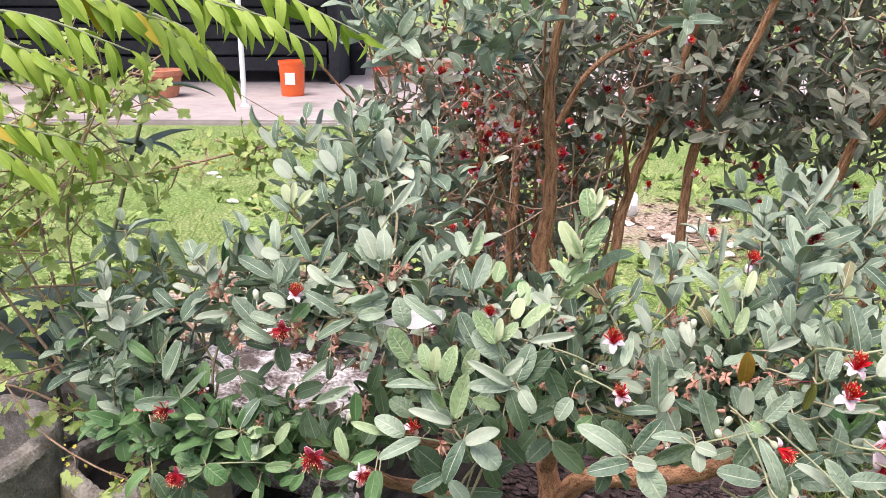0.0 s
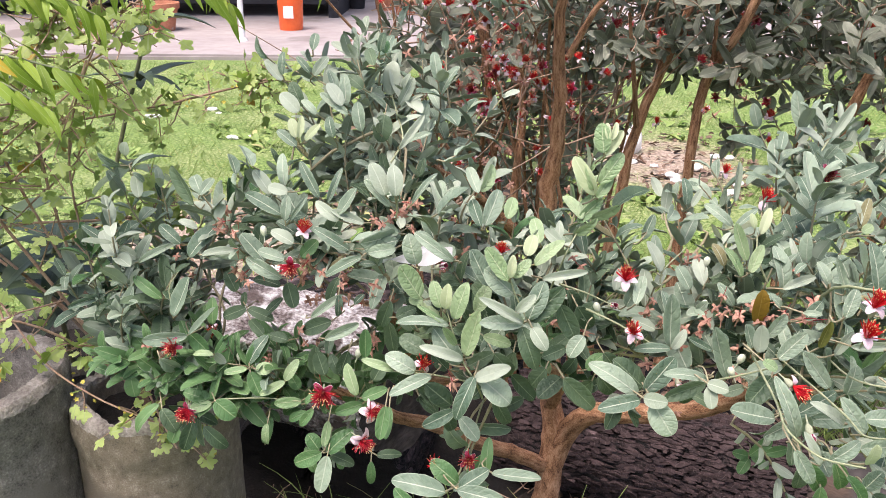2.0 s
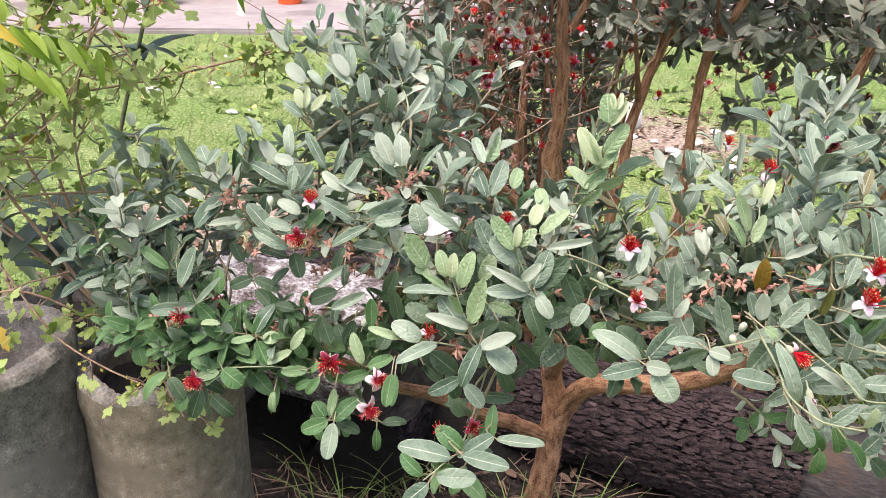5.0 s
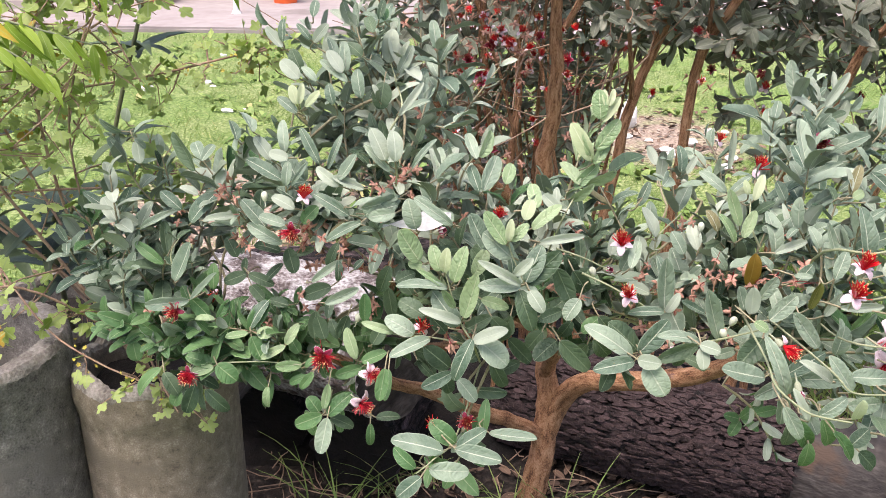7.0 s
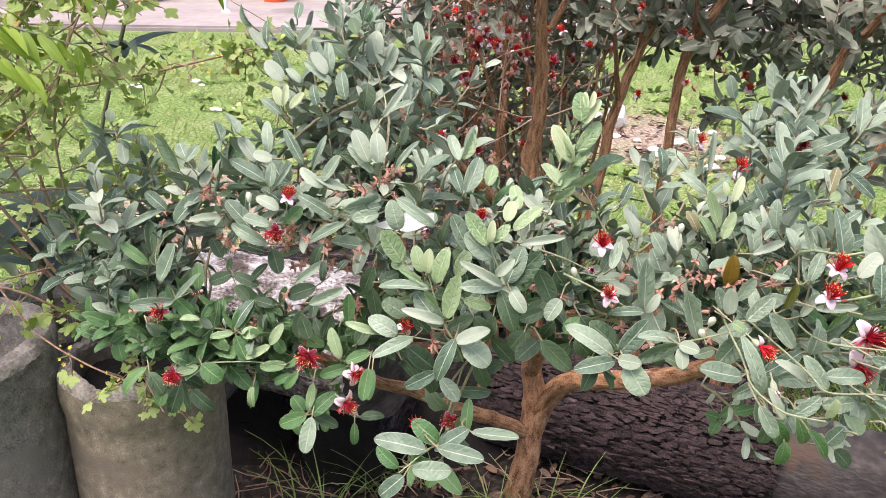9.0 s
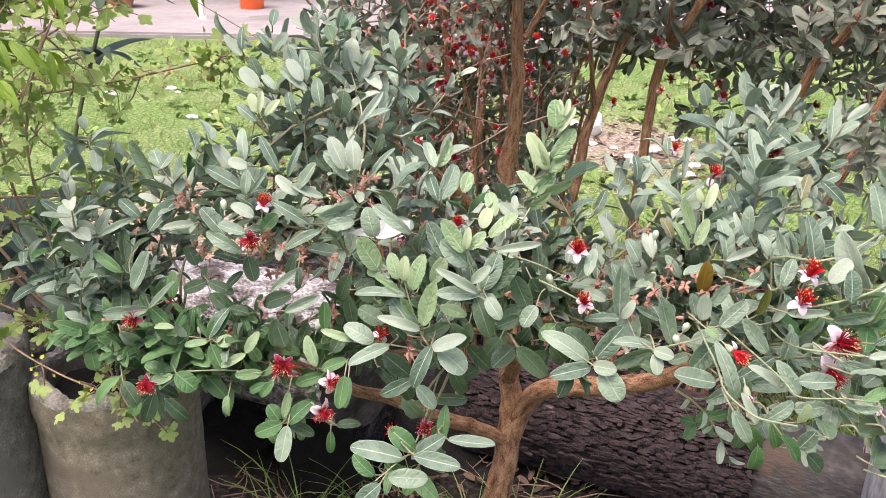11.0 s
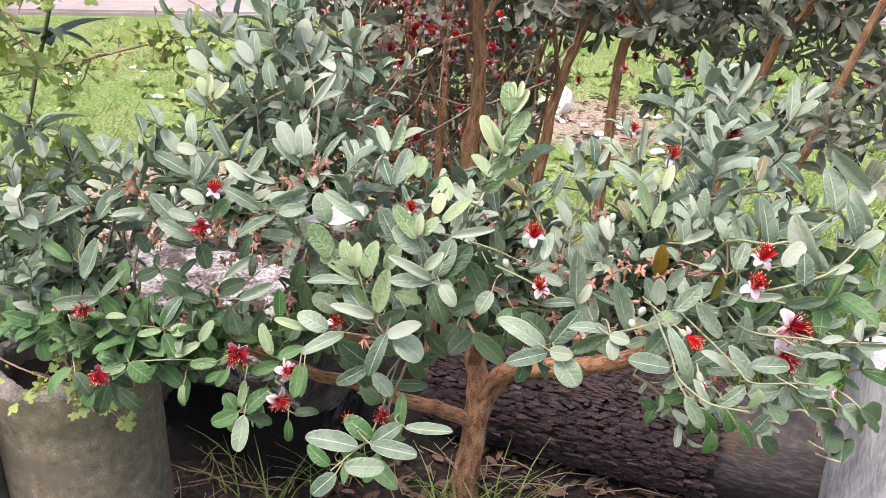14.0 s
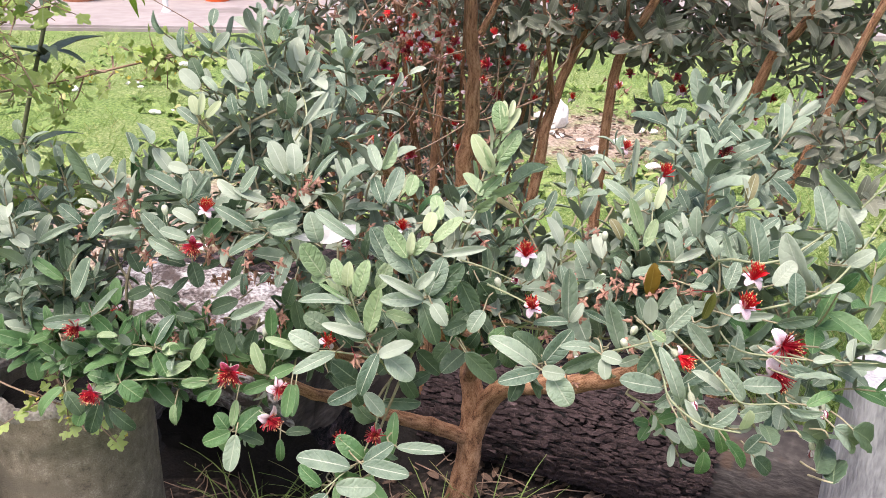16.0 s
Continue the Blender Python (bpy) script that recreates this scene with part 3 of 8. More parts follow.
# ---- concrete pipes used as planters ----
def pipe(label, at, r, h, seed, fill, mat, chips, wall=0.024):
    """An upright pipe: pitted wall, broken uneven rim, soil inside."""
    ob = tagged(new("concrete_pipe"), label, "planter", "upright concrete pipes")
    ob.location = at
    ob.rotation_euler = (0, 0, seed)
    seg = 140

    def ring(bm, rad, z, rough, lift):
        out = []
        for k in range(seg):
            a = 2 * math.pi * k / seg
            p = Vector((math.cos(a) * 3 + seed * 7, math.sin(a) * 3, z * 14))
            rr = rad + rough * (0.6 * noise.noise(p) + 0.5 * noise.noise(p * 4) + 0.35 * noise.noise(p * 11))
            zz = z + lift * (0.012 * chips * min(0.3, noise.noise(Vector((math.cos(a) * 2.2, math.sin(a) * 2.2, seed)))) + 0.006 * chips * noise.noise(p * 3.1) + 0.003 * noise.noise(p * 9))
            out.append(bm.verts.new((rr * math.cos(a), rr * math.sin(a), zz)))
        return out

    def skin(name, rows, m):
        bm = bmesh.new()
        rings = [ring(bm, *row) for row in rows]
        for a, b in zip(rings, rings[1:]):
            for k in range(seg):
                bm.faces.new((a[k], a[(k + 1) % seg], b[(k + 1) % seg], b[k]))
        bmesh.ops.recalc_face_normals(bm, faces=bm.faces)
        return link_bmesh(name, bm, m, True)

    step = 26
    crust = 0.004 * chips
    outer = [(r, (h - 0.075) * k / step, 0.0016, 0.0) for k in range(step + 1)]
    outer += [(r + crust * 0.6, h - 0.068, 0.007 * chips, 0.6), (r + crust, h - 0.055, 0.007 * chips, 0.5), (r + crust, h - 0.04, 0.006, 0.6), (r + crust, h - 0.025, 0.005, 0.9), (r + crust, h - 0.014, 0.005, 1.0)]
    rim = [(r + crust, h - 0.014, 0.005, 1.0), (r + crust - 0.002, h - 0.006, 0.004, 1.0), (r - 0.005, h, 0.004, 1.0), (r - wall * 0.55, h + 0.001, 0.003, 1.0), (r - wall + 0.003, h - 0.001, 0.003, 1.0), (r - wall, h - 0.010, 0.003, 1.0)]
    inner = [(r - wall, h - 0.010, 0.003, 1.0)] + [(r - wall, h - 0.03 - (h - 0.06) * k / 8, 0.003, 0.0) for k in range(9)]
    child("pipe_wall", skin("pipe_wall", outer, mat), ob)
    child("rim", skin("rim", rim, M_CONCRETE_RIM), ob, "pale chipped concrete rim")
    child("pipe_lining", skin("pipe_lining", inner, mat), ob)
    bm = bmesh.new()
    rings = [[bm.verts.new((q * (r - wall + 0.004) * math.cos(a), q * (r - wall + 0.004) * math.sin(a), fill + 0.012 * noise.noise((math.cos(a) * q * 4, math.sin(a) * q * 4, seed)))) for a in (2 * math.pi * k / 40 for k in range(40))] for q in (1.0, 0.75, 0.5, 0.25, 0.02)]
    for a, b in zip(rings, rings[1:]):
        for k in range(40):
            bm.faces.new((a[k], a[(k + 1) % 40], b[(k + 1) % 40], b[k]))
    child("soil", link_bmesh("pipe_soil", bm, M_SOIL_AND_SHADE, True), ob)
    return ob


pipe("tan concrete pipe planter with a broken rim, holding a currant", (-0.495, 1.215, 0), 0.126, 0.513, 1.0, 0.465, M_CONCRETE, 0.9)
pipe("empty grey concrete pipe with a thick rounded rim", (-0.757, 1.140, 0), 0.150, 0.572, 2.2, 0.25, M_CONCRETE_GREY, 0.5, 0.034)
pipe("concrete pipe planter standing behind the others", (-0.745, 1.440, 0), 0.150, 0.490, 3.1, 0.44, M_CONCRETE_GREY, 1.0)


# ---- added bank: shade under the log pile as a near-black shape ----
def shade_bank():
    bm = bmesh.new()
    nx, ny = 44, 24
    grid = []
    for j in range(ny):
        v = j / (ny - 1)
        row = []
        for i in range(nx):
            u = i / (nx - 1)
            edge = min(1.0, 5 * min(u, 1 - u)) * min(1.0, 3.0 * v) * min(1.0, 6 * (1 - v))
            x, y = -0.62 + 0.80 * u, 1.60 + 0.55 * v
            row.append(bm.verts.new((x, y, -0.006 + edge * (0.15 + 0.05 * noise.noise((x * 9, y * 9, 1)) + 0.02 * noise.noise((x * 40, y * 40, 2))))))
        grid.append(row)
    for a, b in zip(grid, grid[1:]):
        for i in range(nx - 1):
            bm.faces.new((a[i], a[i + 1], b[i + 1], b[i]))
    tagged(new("shade_bank", link_bmesh("shade_bank", bm, M_SOIL_AND_SHADE, False)), "added near-black bank standing for the shade beneath the piled logs", "soil", kind="structure")


shade_bank()


# ---- logs ----
def flakes(a, b, r, count, seed):
    """Curling scales of bark over a log, thick, overlapping and uneven, longer along the grain."""
    rg = np.random.default_rng(seed)
    a, b = np.array(a), np.array(b)
    axis = (b - a) / np.linalg.norm(b - a)
    side = np.cross(axis, (0, 0, 1.0))
    side /= np.linalg.norm(side)
    up = np.cross(side, axis)
    soup = Soup()
    angles = np.linspace(0, 2 * math.pi, 8, endpoint=False)
    for _ in range(count):
        s, g = rg.uniform(0.0, 1.0), rg.uniform(0, 2 * math.pi)
        out = side * math.cos(g) + up * math.sin(g)
        round_ = -side * math.sin(g) + up * math.cos(g)
        centre = a + (b - a) * s + out * (r - 0.002 + rg.uniform(-0.004, 0.003) + 0.006 * noise.noise((s * 9, g * 3, seed)))
        half_l, half_w, thick = rg.uniform(0.004, 0.016), rg.uniform(0.0022, 0.0058), rg.uniform(0.0008, 0.0042)
        lift, slant, skew = rg.normal(0, 0.12), rg.normal(0.05, 0.22), rg.normal(0, 0.5)
        ring = []
        for k, t in enumerate(angles):
            q = rg.uniform(0.7, 1.15)
            x, y = half_l * math.cos(t) * q, half_w * math.sin(t) * q
            x += skew * y
            ring.append((x, y, lift * x + slant * y))
        top = np.array([centre + axis * x + round_ * y + out * (z + thick) for x, y, z in ring])
        low = np.array([centre + axis * x * 1.06 + round_ * y * 1.06 + out * (z - 0.004) for x, y, z in ring])
        n8 = len(ring)
        q = [(0, 1, 2, 3), (0, 3, 4, 7), (7, 4, 5, 6)] + [(k, n8 + k, n8 + (k + 1) % n8, (k + 1) % n8) for k in range(n8)]
        uv = np.array([(0.5 + 0.4 * math.cos(t), 0.5 + 0.4 * math.sin(t)) for t in angles] * 2)
        soup.add(np.concatenate([top, low]), np.array(q), uv, np.zeros(len(q)))
    return soup.mesh("scaly_bark", [M_FLAKE], False)


def log(name, label, a, b, r, bark, cut, seed, plates=True, bare=0.0):
    """A felled trunk between two ends, with furrowed bark and cut faces."""
    ob = tagged(new(name), label, "log")
    a, b = np.array(a), np.array(b)
    n, sides = (130, 110) if plates else (60, 72)
    axis = (b - a) / np.linalg.norm(b - a)
    side = np.cross(axis, (0, 0, 1.0))
    side /= np.linalg.norm(side)
    up = np.cross(side, axis)
    v, uv = [], []
    length = np.linalg.norm(b - a)
    for i in range(n):
        s = i / (n - 1)
        for k in range(sides):
            g = 2 * math.pi * k / sides
            p = Vector((s * length * 14 + seed, math.cos(g) * r * 42, math.sin(g) * r * 42))
            rr = r * (1 + 0.05 * noise.noise(p * 0.12) + 0.03 * noise.noise(p * 0.55))
            if plates:
                d = noise.voronoi(Vector((s * length / 0.040 + 0.5 * noise.noise(p * 0.6), g * r / 0.021 + 0.4 * noise.noise(p * 0.8), seed)))[0]
                rr += 0.006 * min(1.0, (d[1] - d[0]) * 1.6) - 0.008 + 0.006 * noise.noise(Vector((p.x * 0.5, p.y * 1.6, p.z * 1.6))) + 0.003 * noise.noise(p * 2.5)
            v.append(a + (b - a) * s + rr * (side * math.cos(g) + up * math.sin(g)))
            uv.append((s * length + seed, g * r))
    q = [(i * sides + k, i * sides + (k + 1) % sides, (i + 1) * sides + (k + 1) % sides, (i + 1) * sides + k) for i in range(n - 1) for k in range(sides)]
    s = Soup()
    s.add(np.array(v), np.array(q), np.array(uv), np.zeros(len(q)))
    child("bark", s.mesh("bark", [bark], True), ob)
    if bare:
        t = Soup()
        ks = np.linspace(0, 1, 24)
        t.add(*tube([b + axis * (-0.02 + (bare + 0.02) * u) for u in ks], [r * (0.90 - 0.04 * u * u) for u in ks], 40, 0.012, 5))
        child("bare_wood", t.mesh("bare_wood", [cut]), ob, "smooth stained wood where the bark is gone")
        b = b + axis * bare
    for end, c, way in ((0, a, -axis), (1, b, axis)):
        bm = bmesh.new()
        ring = [bm.verts.new(Vector(v[(0 if end == 0 else (n - 1) * sides) + k]) + Vector(axis) * (bare if end else 0)) for k in range(sides)]
        if end and bare:
            for w in ring:
                w.co = Vector(c) + (w.co - Vector(c)) * 0.87
        prev = ring
        for step in (0.8, 0.55, 0.3):
            cur = [bm.verts.new(Vector(c + (np.array(w.co) - c) * step + way * 0.006 * noise.noise(w.co * 40))) for w in ring]
            for k in range(sides):
                bm.faces.new((prev[k], prev[(k + 1) % sides], cur[(k + 1) % sides], cur[k]))
            prev = cur
        bm.faces.new(prev)
        bmesh.ops.recalc_face_normals(bm, faces=bm.faces)
        child("cut_face", link_bmesh("cut_face", bm, cut, True), ob, "sawn end, stained, blackened on the props for shade")
    return ob


FRONT_LOG = log("felled_log", "dark furrowed pine log lying behind the trunk", (0.13, 1.765, 0.112), (0.70, 1.475, 0.126), 0.122, M_LOG, M_CUT, 3.0, True, 0.22)
child("scaly_bark", flakes((0.13, 1.765, 0.112), (0.70, 1.475, 0.126), 0.120, 6500, 77), FRONT_LOG, "ragged overlapping scales of bark", kind="stuff")
# Unseen props; near-black soil colour on their ends paints in the gap's shade.
log("support_log", "short dark log propping up a thicker one", (-0.423, 1.652, 0.092), (-0.343, 1.962, 0.092), 0.092, M_LOG, M_SOIL_AND_SHADE, 15.0)
log("support_log", "short dark log propping up a thicker one", (-0.215, 1.522, 0.106), (-0.135, 1.832, 0.106), 0.106, M_LOG, M_SOIL_AND_SHADE, 17.0)
log("weathered_log", "thick weathered log with a pale grey top resting on shorter logs", (-0.527, 1.760, 0.317), (-0.112, 1.500, 0.364), 0.150, M_LOG_PALE, M_CUT, 9.0)
# Added behind the pile so no light shows beneath the pale log.
log("felled_log", "dark furrowed pine log at the back of the pile, added to block light", (-0.75, 2.12, 0.15), (0.15, 2.28, 0.15), 0.150, M_LOG, M_CUT, 19.0)
STUMP = log("bleached_stump", "bleached grey-white stump with dark cracks", (0.945, 1.24, -0.01), (0.925, 1.22, 0.47), 0.13, M_STUMP, M_STUMP, 5.0, False)
for name_seed, (cx, cw, top) in enumerate(((0.885, 0.006, 0.44), (0.955, 0.003, 0.36))):
    split = Soup()
    rows = np.linspace(0.02, top, 14)
    split.add(*tube([(cx + 0.008 * noise.noise((z * 9, name_seed, 0)), 1.23 - math.sqrt(0.130 ** 2 - (cx - 0.935) ** 2) - 0.008, z) for z in rows], [cw * (0.3 + 0.7 * math.sin(math.pi * (0.1 + 0.85 * k / 13))) for k in range(14)], 6))
    child("crack", split.mesh("crack", [M_SOIL_AND_SHADE]), STUMP, "dark split in the wood")


# ---- flowering shrubs ----
def petal_shape(width, length, cup, thick=0.05):
    return blade(length, width, lambda u: max(0.25, math.sin(math.pi * min(1, u * 0.85 + 0.12)) ** 0.5), (0, 0.2, 0.4, 0.6, 0.8, 0.94, 1.0), cup, 0.25, thick, 0.2, 3, 0.45)


def stamen_mesh(n, length, seed, spread=0.75, mat=M_STAMEN):
    """A brush of red filaments tipped with pollen."""
    s = Soup()
    rg = np.random.default_rng(seed)
    for k in range(n):
        a, tilt = rg.uniform(0, 2 * math.pi), abs(rg.normal(0, spread * 0.55))
        d = np.array([math.sin(tilt) * math.cos(a), math.sin(tilt) * math.sin(a), math.cos(tilt)])
        ll = length * rg.uniform(0.75, 1.1)
        bend = np.array([0, 0, 0.15 * ll])
        v, q, uv, mi = tube([(0, 0, 0), d * ll * 0.5 + bend * 0.4, d * ll + bend * 0.3], [0.00062, 0.0006, 0.0005], 3)
        s.add(v, q, uv, mi)
        if k % 3:
            continue
        v, q, uv, mi = tube([d * ll + bend * 0.3 - d * 0.0006, d * (ll + 0.0007) + bend * 0.3, d * (ll + 0.0018) + bend * 0.3], [0.0003, 0.00062, 0.0002], 4)
        s.add(v, q, uv, mi + 1)
    return s.mesh("stamens", [mat, M_ANTHER])


PETAL_WHITE = leaf_mesh("petal_white", petal_shape(0.78, 0.9, 0.9), [M_PETAL_PALE, M_PETAL_OUT])
PETAL_CLOSED = leaf_mesh("petal_closed", petal_shape(0.80, 0.75, -0.7), [M_PETAL_IN, M_PETAL_OUT])
PETAL = leaf_mesh("petal", petal_shape(0.62, 1.0, 0.55), [M_PETAL_IN, M_PETAL_OUT])
STAMENS = [stamen_mesh(110, 0.0200, k, 0.95, M_STAMEN_DARK) for k in range(3)]
BRUSH = [stamen_mesh(110, 0.0185, 20 + k, 0.68) for k in range(2)]


def round_mesh(name, profile, mat, segments=14):
    return link_bmesh(name, lathe(profile, segments), mat, True)


RECEPTACLE = round_mesh("receptacle", [(0.0008, -0.020), (0.0010, -0.011), (0.0032, -0.008), (0.0040, -0.003), (0.0035, 0.0), (0.001, 0.0005)], M_PEDICEL)
BUD = round_mesh("bud", [(0.0008, -0.018), (0.0009, -0.008), (0.0032, -0.006), (0.0048, -0.001), (0.0052, 0.002), (0.0044, 0.0055), (0.0022, 0.0078), (0.0004, 0.0082)], M_BUD)


def calyx_mesh(seed):
    """Four rounded cupped sepals round a dry disc, with the long dark style still on."""
    rg = np.random.default_rng(seed)
    s = Soup()
    for k in range(4):
        a = k * math.pi / 2 + 0.2 + rg.normal(0, 0.15)
        sep = blade(0.0110, 0.0058, oval, (0, 0.12, 0.35, 0.6, 0.85, 1.0), 0.7 + rg.normal(0, 0.5), 0.25, 0.0008, 0.25, k + seed, 0.3)
        add_all(s, sep, [frame_matrix((0.001 * math.cos(a), 0.001 * math.sin(a), 0), (math.cos(a), math.sin(a), rg.uniform(-0.1, 0.45)), (0, 0, 1), rg.uniform(0.85, 1.1))])
    for v in (tube([(0, 0, -0.020), (0, 0, -0.010), (0, 0, -0.006), (0, 0, 0.0010)], [0.001, 0.0012, 0.0034, 0.0032], 8), tube([(0, 0, 0.0006), (0, 0, 0.0014), (0, 0, 0.0016)], [0.0032, 0.0026, 0.0002], 8)):
        s.add(*v)
    if seed % 2:
        v, q, uv, mi = tube([(0, 0, 0), (0.001, 0, 0.010), (0.002 + rg.normal(0, 0.002), 0.001, 0.021)], [0.0008, 0.0007, 0.0005], 4)
        s.add(v, q, uv, mi + 2)
    return s.mesh("spent_flower", [M_CALYX, M_CALYX, M_STYLE])


CALYX = [calyx_mesh(k) for k in range(5)]


def flower(shrub, at, way, size=1.0, style="open", seed=0):
    """A guava flower: fleshy petals, white outside and crimson inside, round a red brush; style: open, wide, cupped, brush, or tight."""
    rg = np.random.default_rng(seed)
    m = frame_matrix(at, way, (0.2, -0.3, 1), size * 0.88)
    m = Matrix(m.tolist()) @ Matrix.Rotation(radians(-90), 4, "X")
    ob = child("flower", RECEPTACLE, shrub, "white and crimson flower with red stamens", m)
    lift = {"open": 0.35, "wide": 0.1, "cupped": 0.15, "brush": -0.3, "tight": 2.6}[style]
    turn = rg.uniform(0, 6.28)
    for k in range(4):
        if style == "brush" and k in (1, 3):
            continue
        a = turn + k * math.pi / 2 + rg.normal(0, 0.12)
        pm = frame_matrix((0.002 * math.cos(a), 0.002 * math.sin(a), 0), (math.cos(a), math.sin(a), lift + rg.normal(0, 0.15)), (-0.4 * math.cos(a), -0.4 * math.sin(a), 1), {"open": 0.0135, "wide": 0.0185}.get(style, 0.0125) * rg.uniform(0.85, 1.1))
        child("petal", {"open": PETAL, "tight": PETAL_CLOSED}.get(style, PETAL_WHITE), ob, "", Matrix(pm.tolist()))
    if style == "tight":
        return ob
    child("stamen_brush", STAMENS[seed % 3] if style in ("open", "wide") else BRUSH[seed % 2], ob, "red brush of stamens")
    return ob


def small_part(shrub, name, me, at, way, size, label):
    m = Matrix(frame_matrix(at, way, (0.2, -0.3, 1), size).tolist()) @ Matrix.Rotation(radians(-90), 4, "X")
    return child(name, me, shrub, label, m)


LEAF_SETS = {
    "m": [leaf_mesh("leaf_mature", s, [M_LEAF, M_LEAF_UNDER]) for s in LEAVES],
    "y": [leaf_mesh("leaf_young", s, [M_YOUNG, M_YOUNG_UNDER]) for s in LEAVES],
    "b": [leaf_mesh("leaf_green", s, [M_BRIGHT, M_LEAF_UNDER]) for s in LEAVES],
    "d": [leaf_mesh("leaf_dark", s, [M_DEEP_SHADED, M_LEAF_UNDER]) for s in LEAVES],
    "o": [leaf_mesh("leaf_olive", s, [M_OLIVE, M_OLIVE]) for s in LEAVES],
    "v": [leaf_mesh("leaf_newest", s, [M_NEW, M_YOUNG_UNDER]) for s in LEAVES],
    "p": [leaf_mesh("leaf_pale", s, [M_LEAF_UNDER, M_LEAF_UNDER]) for s in LEAVES],
}


def shoot_leaves(base, tip, pairs, size, rg, start=0.2, spread=1.0, droop=0.0):
    """The leaf matrices of a shoot with crossed pairs of leaves, and its stem's points."""
    base, tip = np.array(base, float), np.array(tip, float)
    axis = tip - base
    length = np.linalg.norm(axis)
    axis /= length
    bend = rg.normal(0, 0.06, 3) * length
    path = [base + (tip - base) * s + bend * math.sin(math.pi * s) for s in (0, 0.33, 0.66, 1.0)]
    a0 = rg.uniform(0, math.pi)
    ref = np.cross(axis, (0.3, 0.9, 0.25))
    ref /= np.linalg.norm(ref)
    ref2 = np.cross(axis, ref)
    out = []
    for i in range(pairs + 1):
        s = start + (1 - start) * (i / pairs)
        p = base + (tip - base) * s + bend * math.sin(math.pi * s)
        az = a0 + i * math.pi / 2 + rg.normal(0, 0.18)
        open_angle = (1.25 - 0.75 * (i / pairs) ** 1.5) * spread
        grow = (0.8 + 0.25 * math.sin(math.pi * (i + 0.6) / (pairs + 1))) if i < pairs else 0.62
        for sgn in (1, -1):
            if rg.uniform() < 0.07 and i < pairs:
                continue
            rad = sgn * (ref * math.cos(az) + ref2 * math.sin(az))
            ang = open_angle + rg.normal(0, 0.24)
            d = axis * math.cos(ang) + rad * math.sin(ang)
            d = d + np.array([0, 0, -droop - 0.12 * rg.uniform()])
            nrm = axis * math.sin(ang) - rad * math.cos(ang) + np.array([0, 0, 0.25]) + rg.normal(0, 0.30, 3)
            out.append(frame_matrix(p + d * 0.002, d, nrm, size * grow * rg.uniform(0.68, 1.2)))
    return out, path


class Shrub:
    def __init__(self, name, label):
        self.ob = tagged(new(name), label, "shrub")
        self.twigs, self.rest = Soup(), [Soup() for _ in range(5)]
        self.leaves = 0

    def twig(self, pts, r0, r1, sides=6):
        self.twigs.add(*tube(curve_points(pts, max(6, 2 * len(pts))), np.linspace(r0, r1, max(6, 2 * len(pts))), sides))

    def shoot(self, base, tip, pairs, size, tone, rg, single=True, join=None, **kw):
        mats, path = shoot_leaves(base, tip, pairs, size, rg, **kw)
        if join is not None:
            path = [np.array(join), (np.array(join) + path[0]) / 2 + rg.normal(0, 0.008, 3)] + path
        self.twig(path, 0.0022 if join is not None else 0.0016, 0.0009, 5)
        for m in mats:
            if single and self.leaves < 150:
                child("leaf", LEAF_SETS[tone][rg.integers(4)], self.ob, "", Matrix(m.tolist()))
                self.leaves += 1
            else:
                k = {"m": 0, "p": 3, "b": 1, "y": 2, "d": 4}[tone]
                add_all(self.rest[k], LEAVES[rg.integers(4)], [m])
        return path

    def front_leaf(self, base, tip, roll, wide, tone, rg):
        """One leaf of the outer crown, its face turned outwards to the light, on a short stalk."""
        base, tip = np.array(base), np.array(tip)
        along = tip - base
        size = np.linalg.norm(along)
        m = Matrix(frame_matrix(base, along, (0.0, -0.80, 0.60), size).tolist()) @ Matrix.Rotation(radians(roll), 4, "Y") @ Matrix.Diagonal((wide, 1, 1, 1))
        child("leaf", LEAF_SETS[tone][rg.integers(4)], self.ob, "", m)
        self.leaves += 1
        stalk = base - along / size * 0.010 + np.array((0, 0.012, 0))
        self.twig([base + along * 0.03, stalk, stalk + np.array((rg.normal(0, 0.003), 0.012, rg.normal(-0.004, 0.003)))], 0.0008, 0.0009, 5)

    def finish(self, mats, twig_mat):
        for soup, m, nm in zip(self.rest, mats, ("foliage", "green_foliage", "young_foliage", "pale_foliage", "deep_foliage")):
            if soup.v:
                child(nm, soup.mesh(nm, m), self.ob, kind="stuff")
        if self.twigs.v:
            child("fine_branching", self.twigs.mesh("fine_branching", [twig_mat]), self.ob, kind="stuff")


def lobe(shrub, centre, radii, count, size, rg, tones="m", pairs=(3, 5), up=0.9, length=0.09, join=None, single=False, out_push=0.6, hollow=None):
    """Fills an egg-shaped part of a crown with shoots that grow up and outwards."""
    c, r = np.array(centre), np.array(radii)
    for _ in range(count):
        u = rg.normal(0, 1, 3)
        u /= np.linalg.norm(u)
        p = c + u * r * rg.uniform(0.25, 1) ** 0.5
        way = u * out_push + np.array([rg.normal(0, 0.35), rg.normal(-0.15, 0.3), up + rg.normal(0, 0.3)])
        way /= np.linalg.norm(way)
        ll = length * rg.uniform(0.65, 1.3)
        if hollow and any(hollow(p + way * ll * q, 1.35) for q in (-0.5, 0, 0.5)):
            continue
        shrub.shoot(p - way * ll * 0.5, p + way * ll * 0.5, int(rg.integers(pairs[0], pairs[1])), size * rg.uniform(0.8, 1.15), tones[rg.integers(len(tones))], rg, single, join)


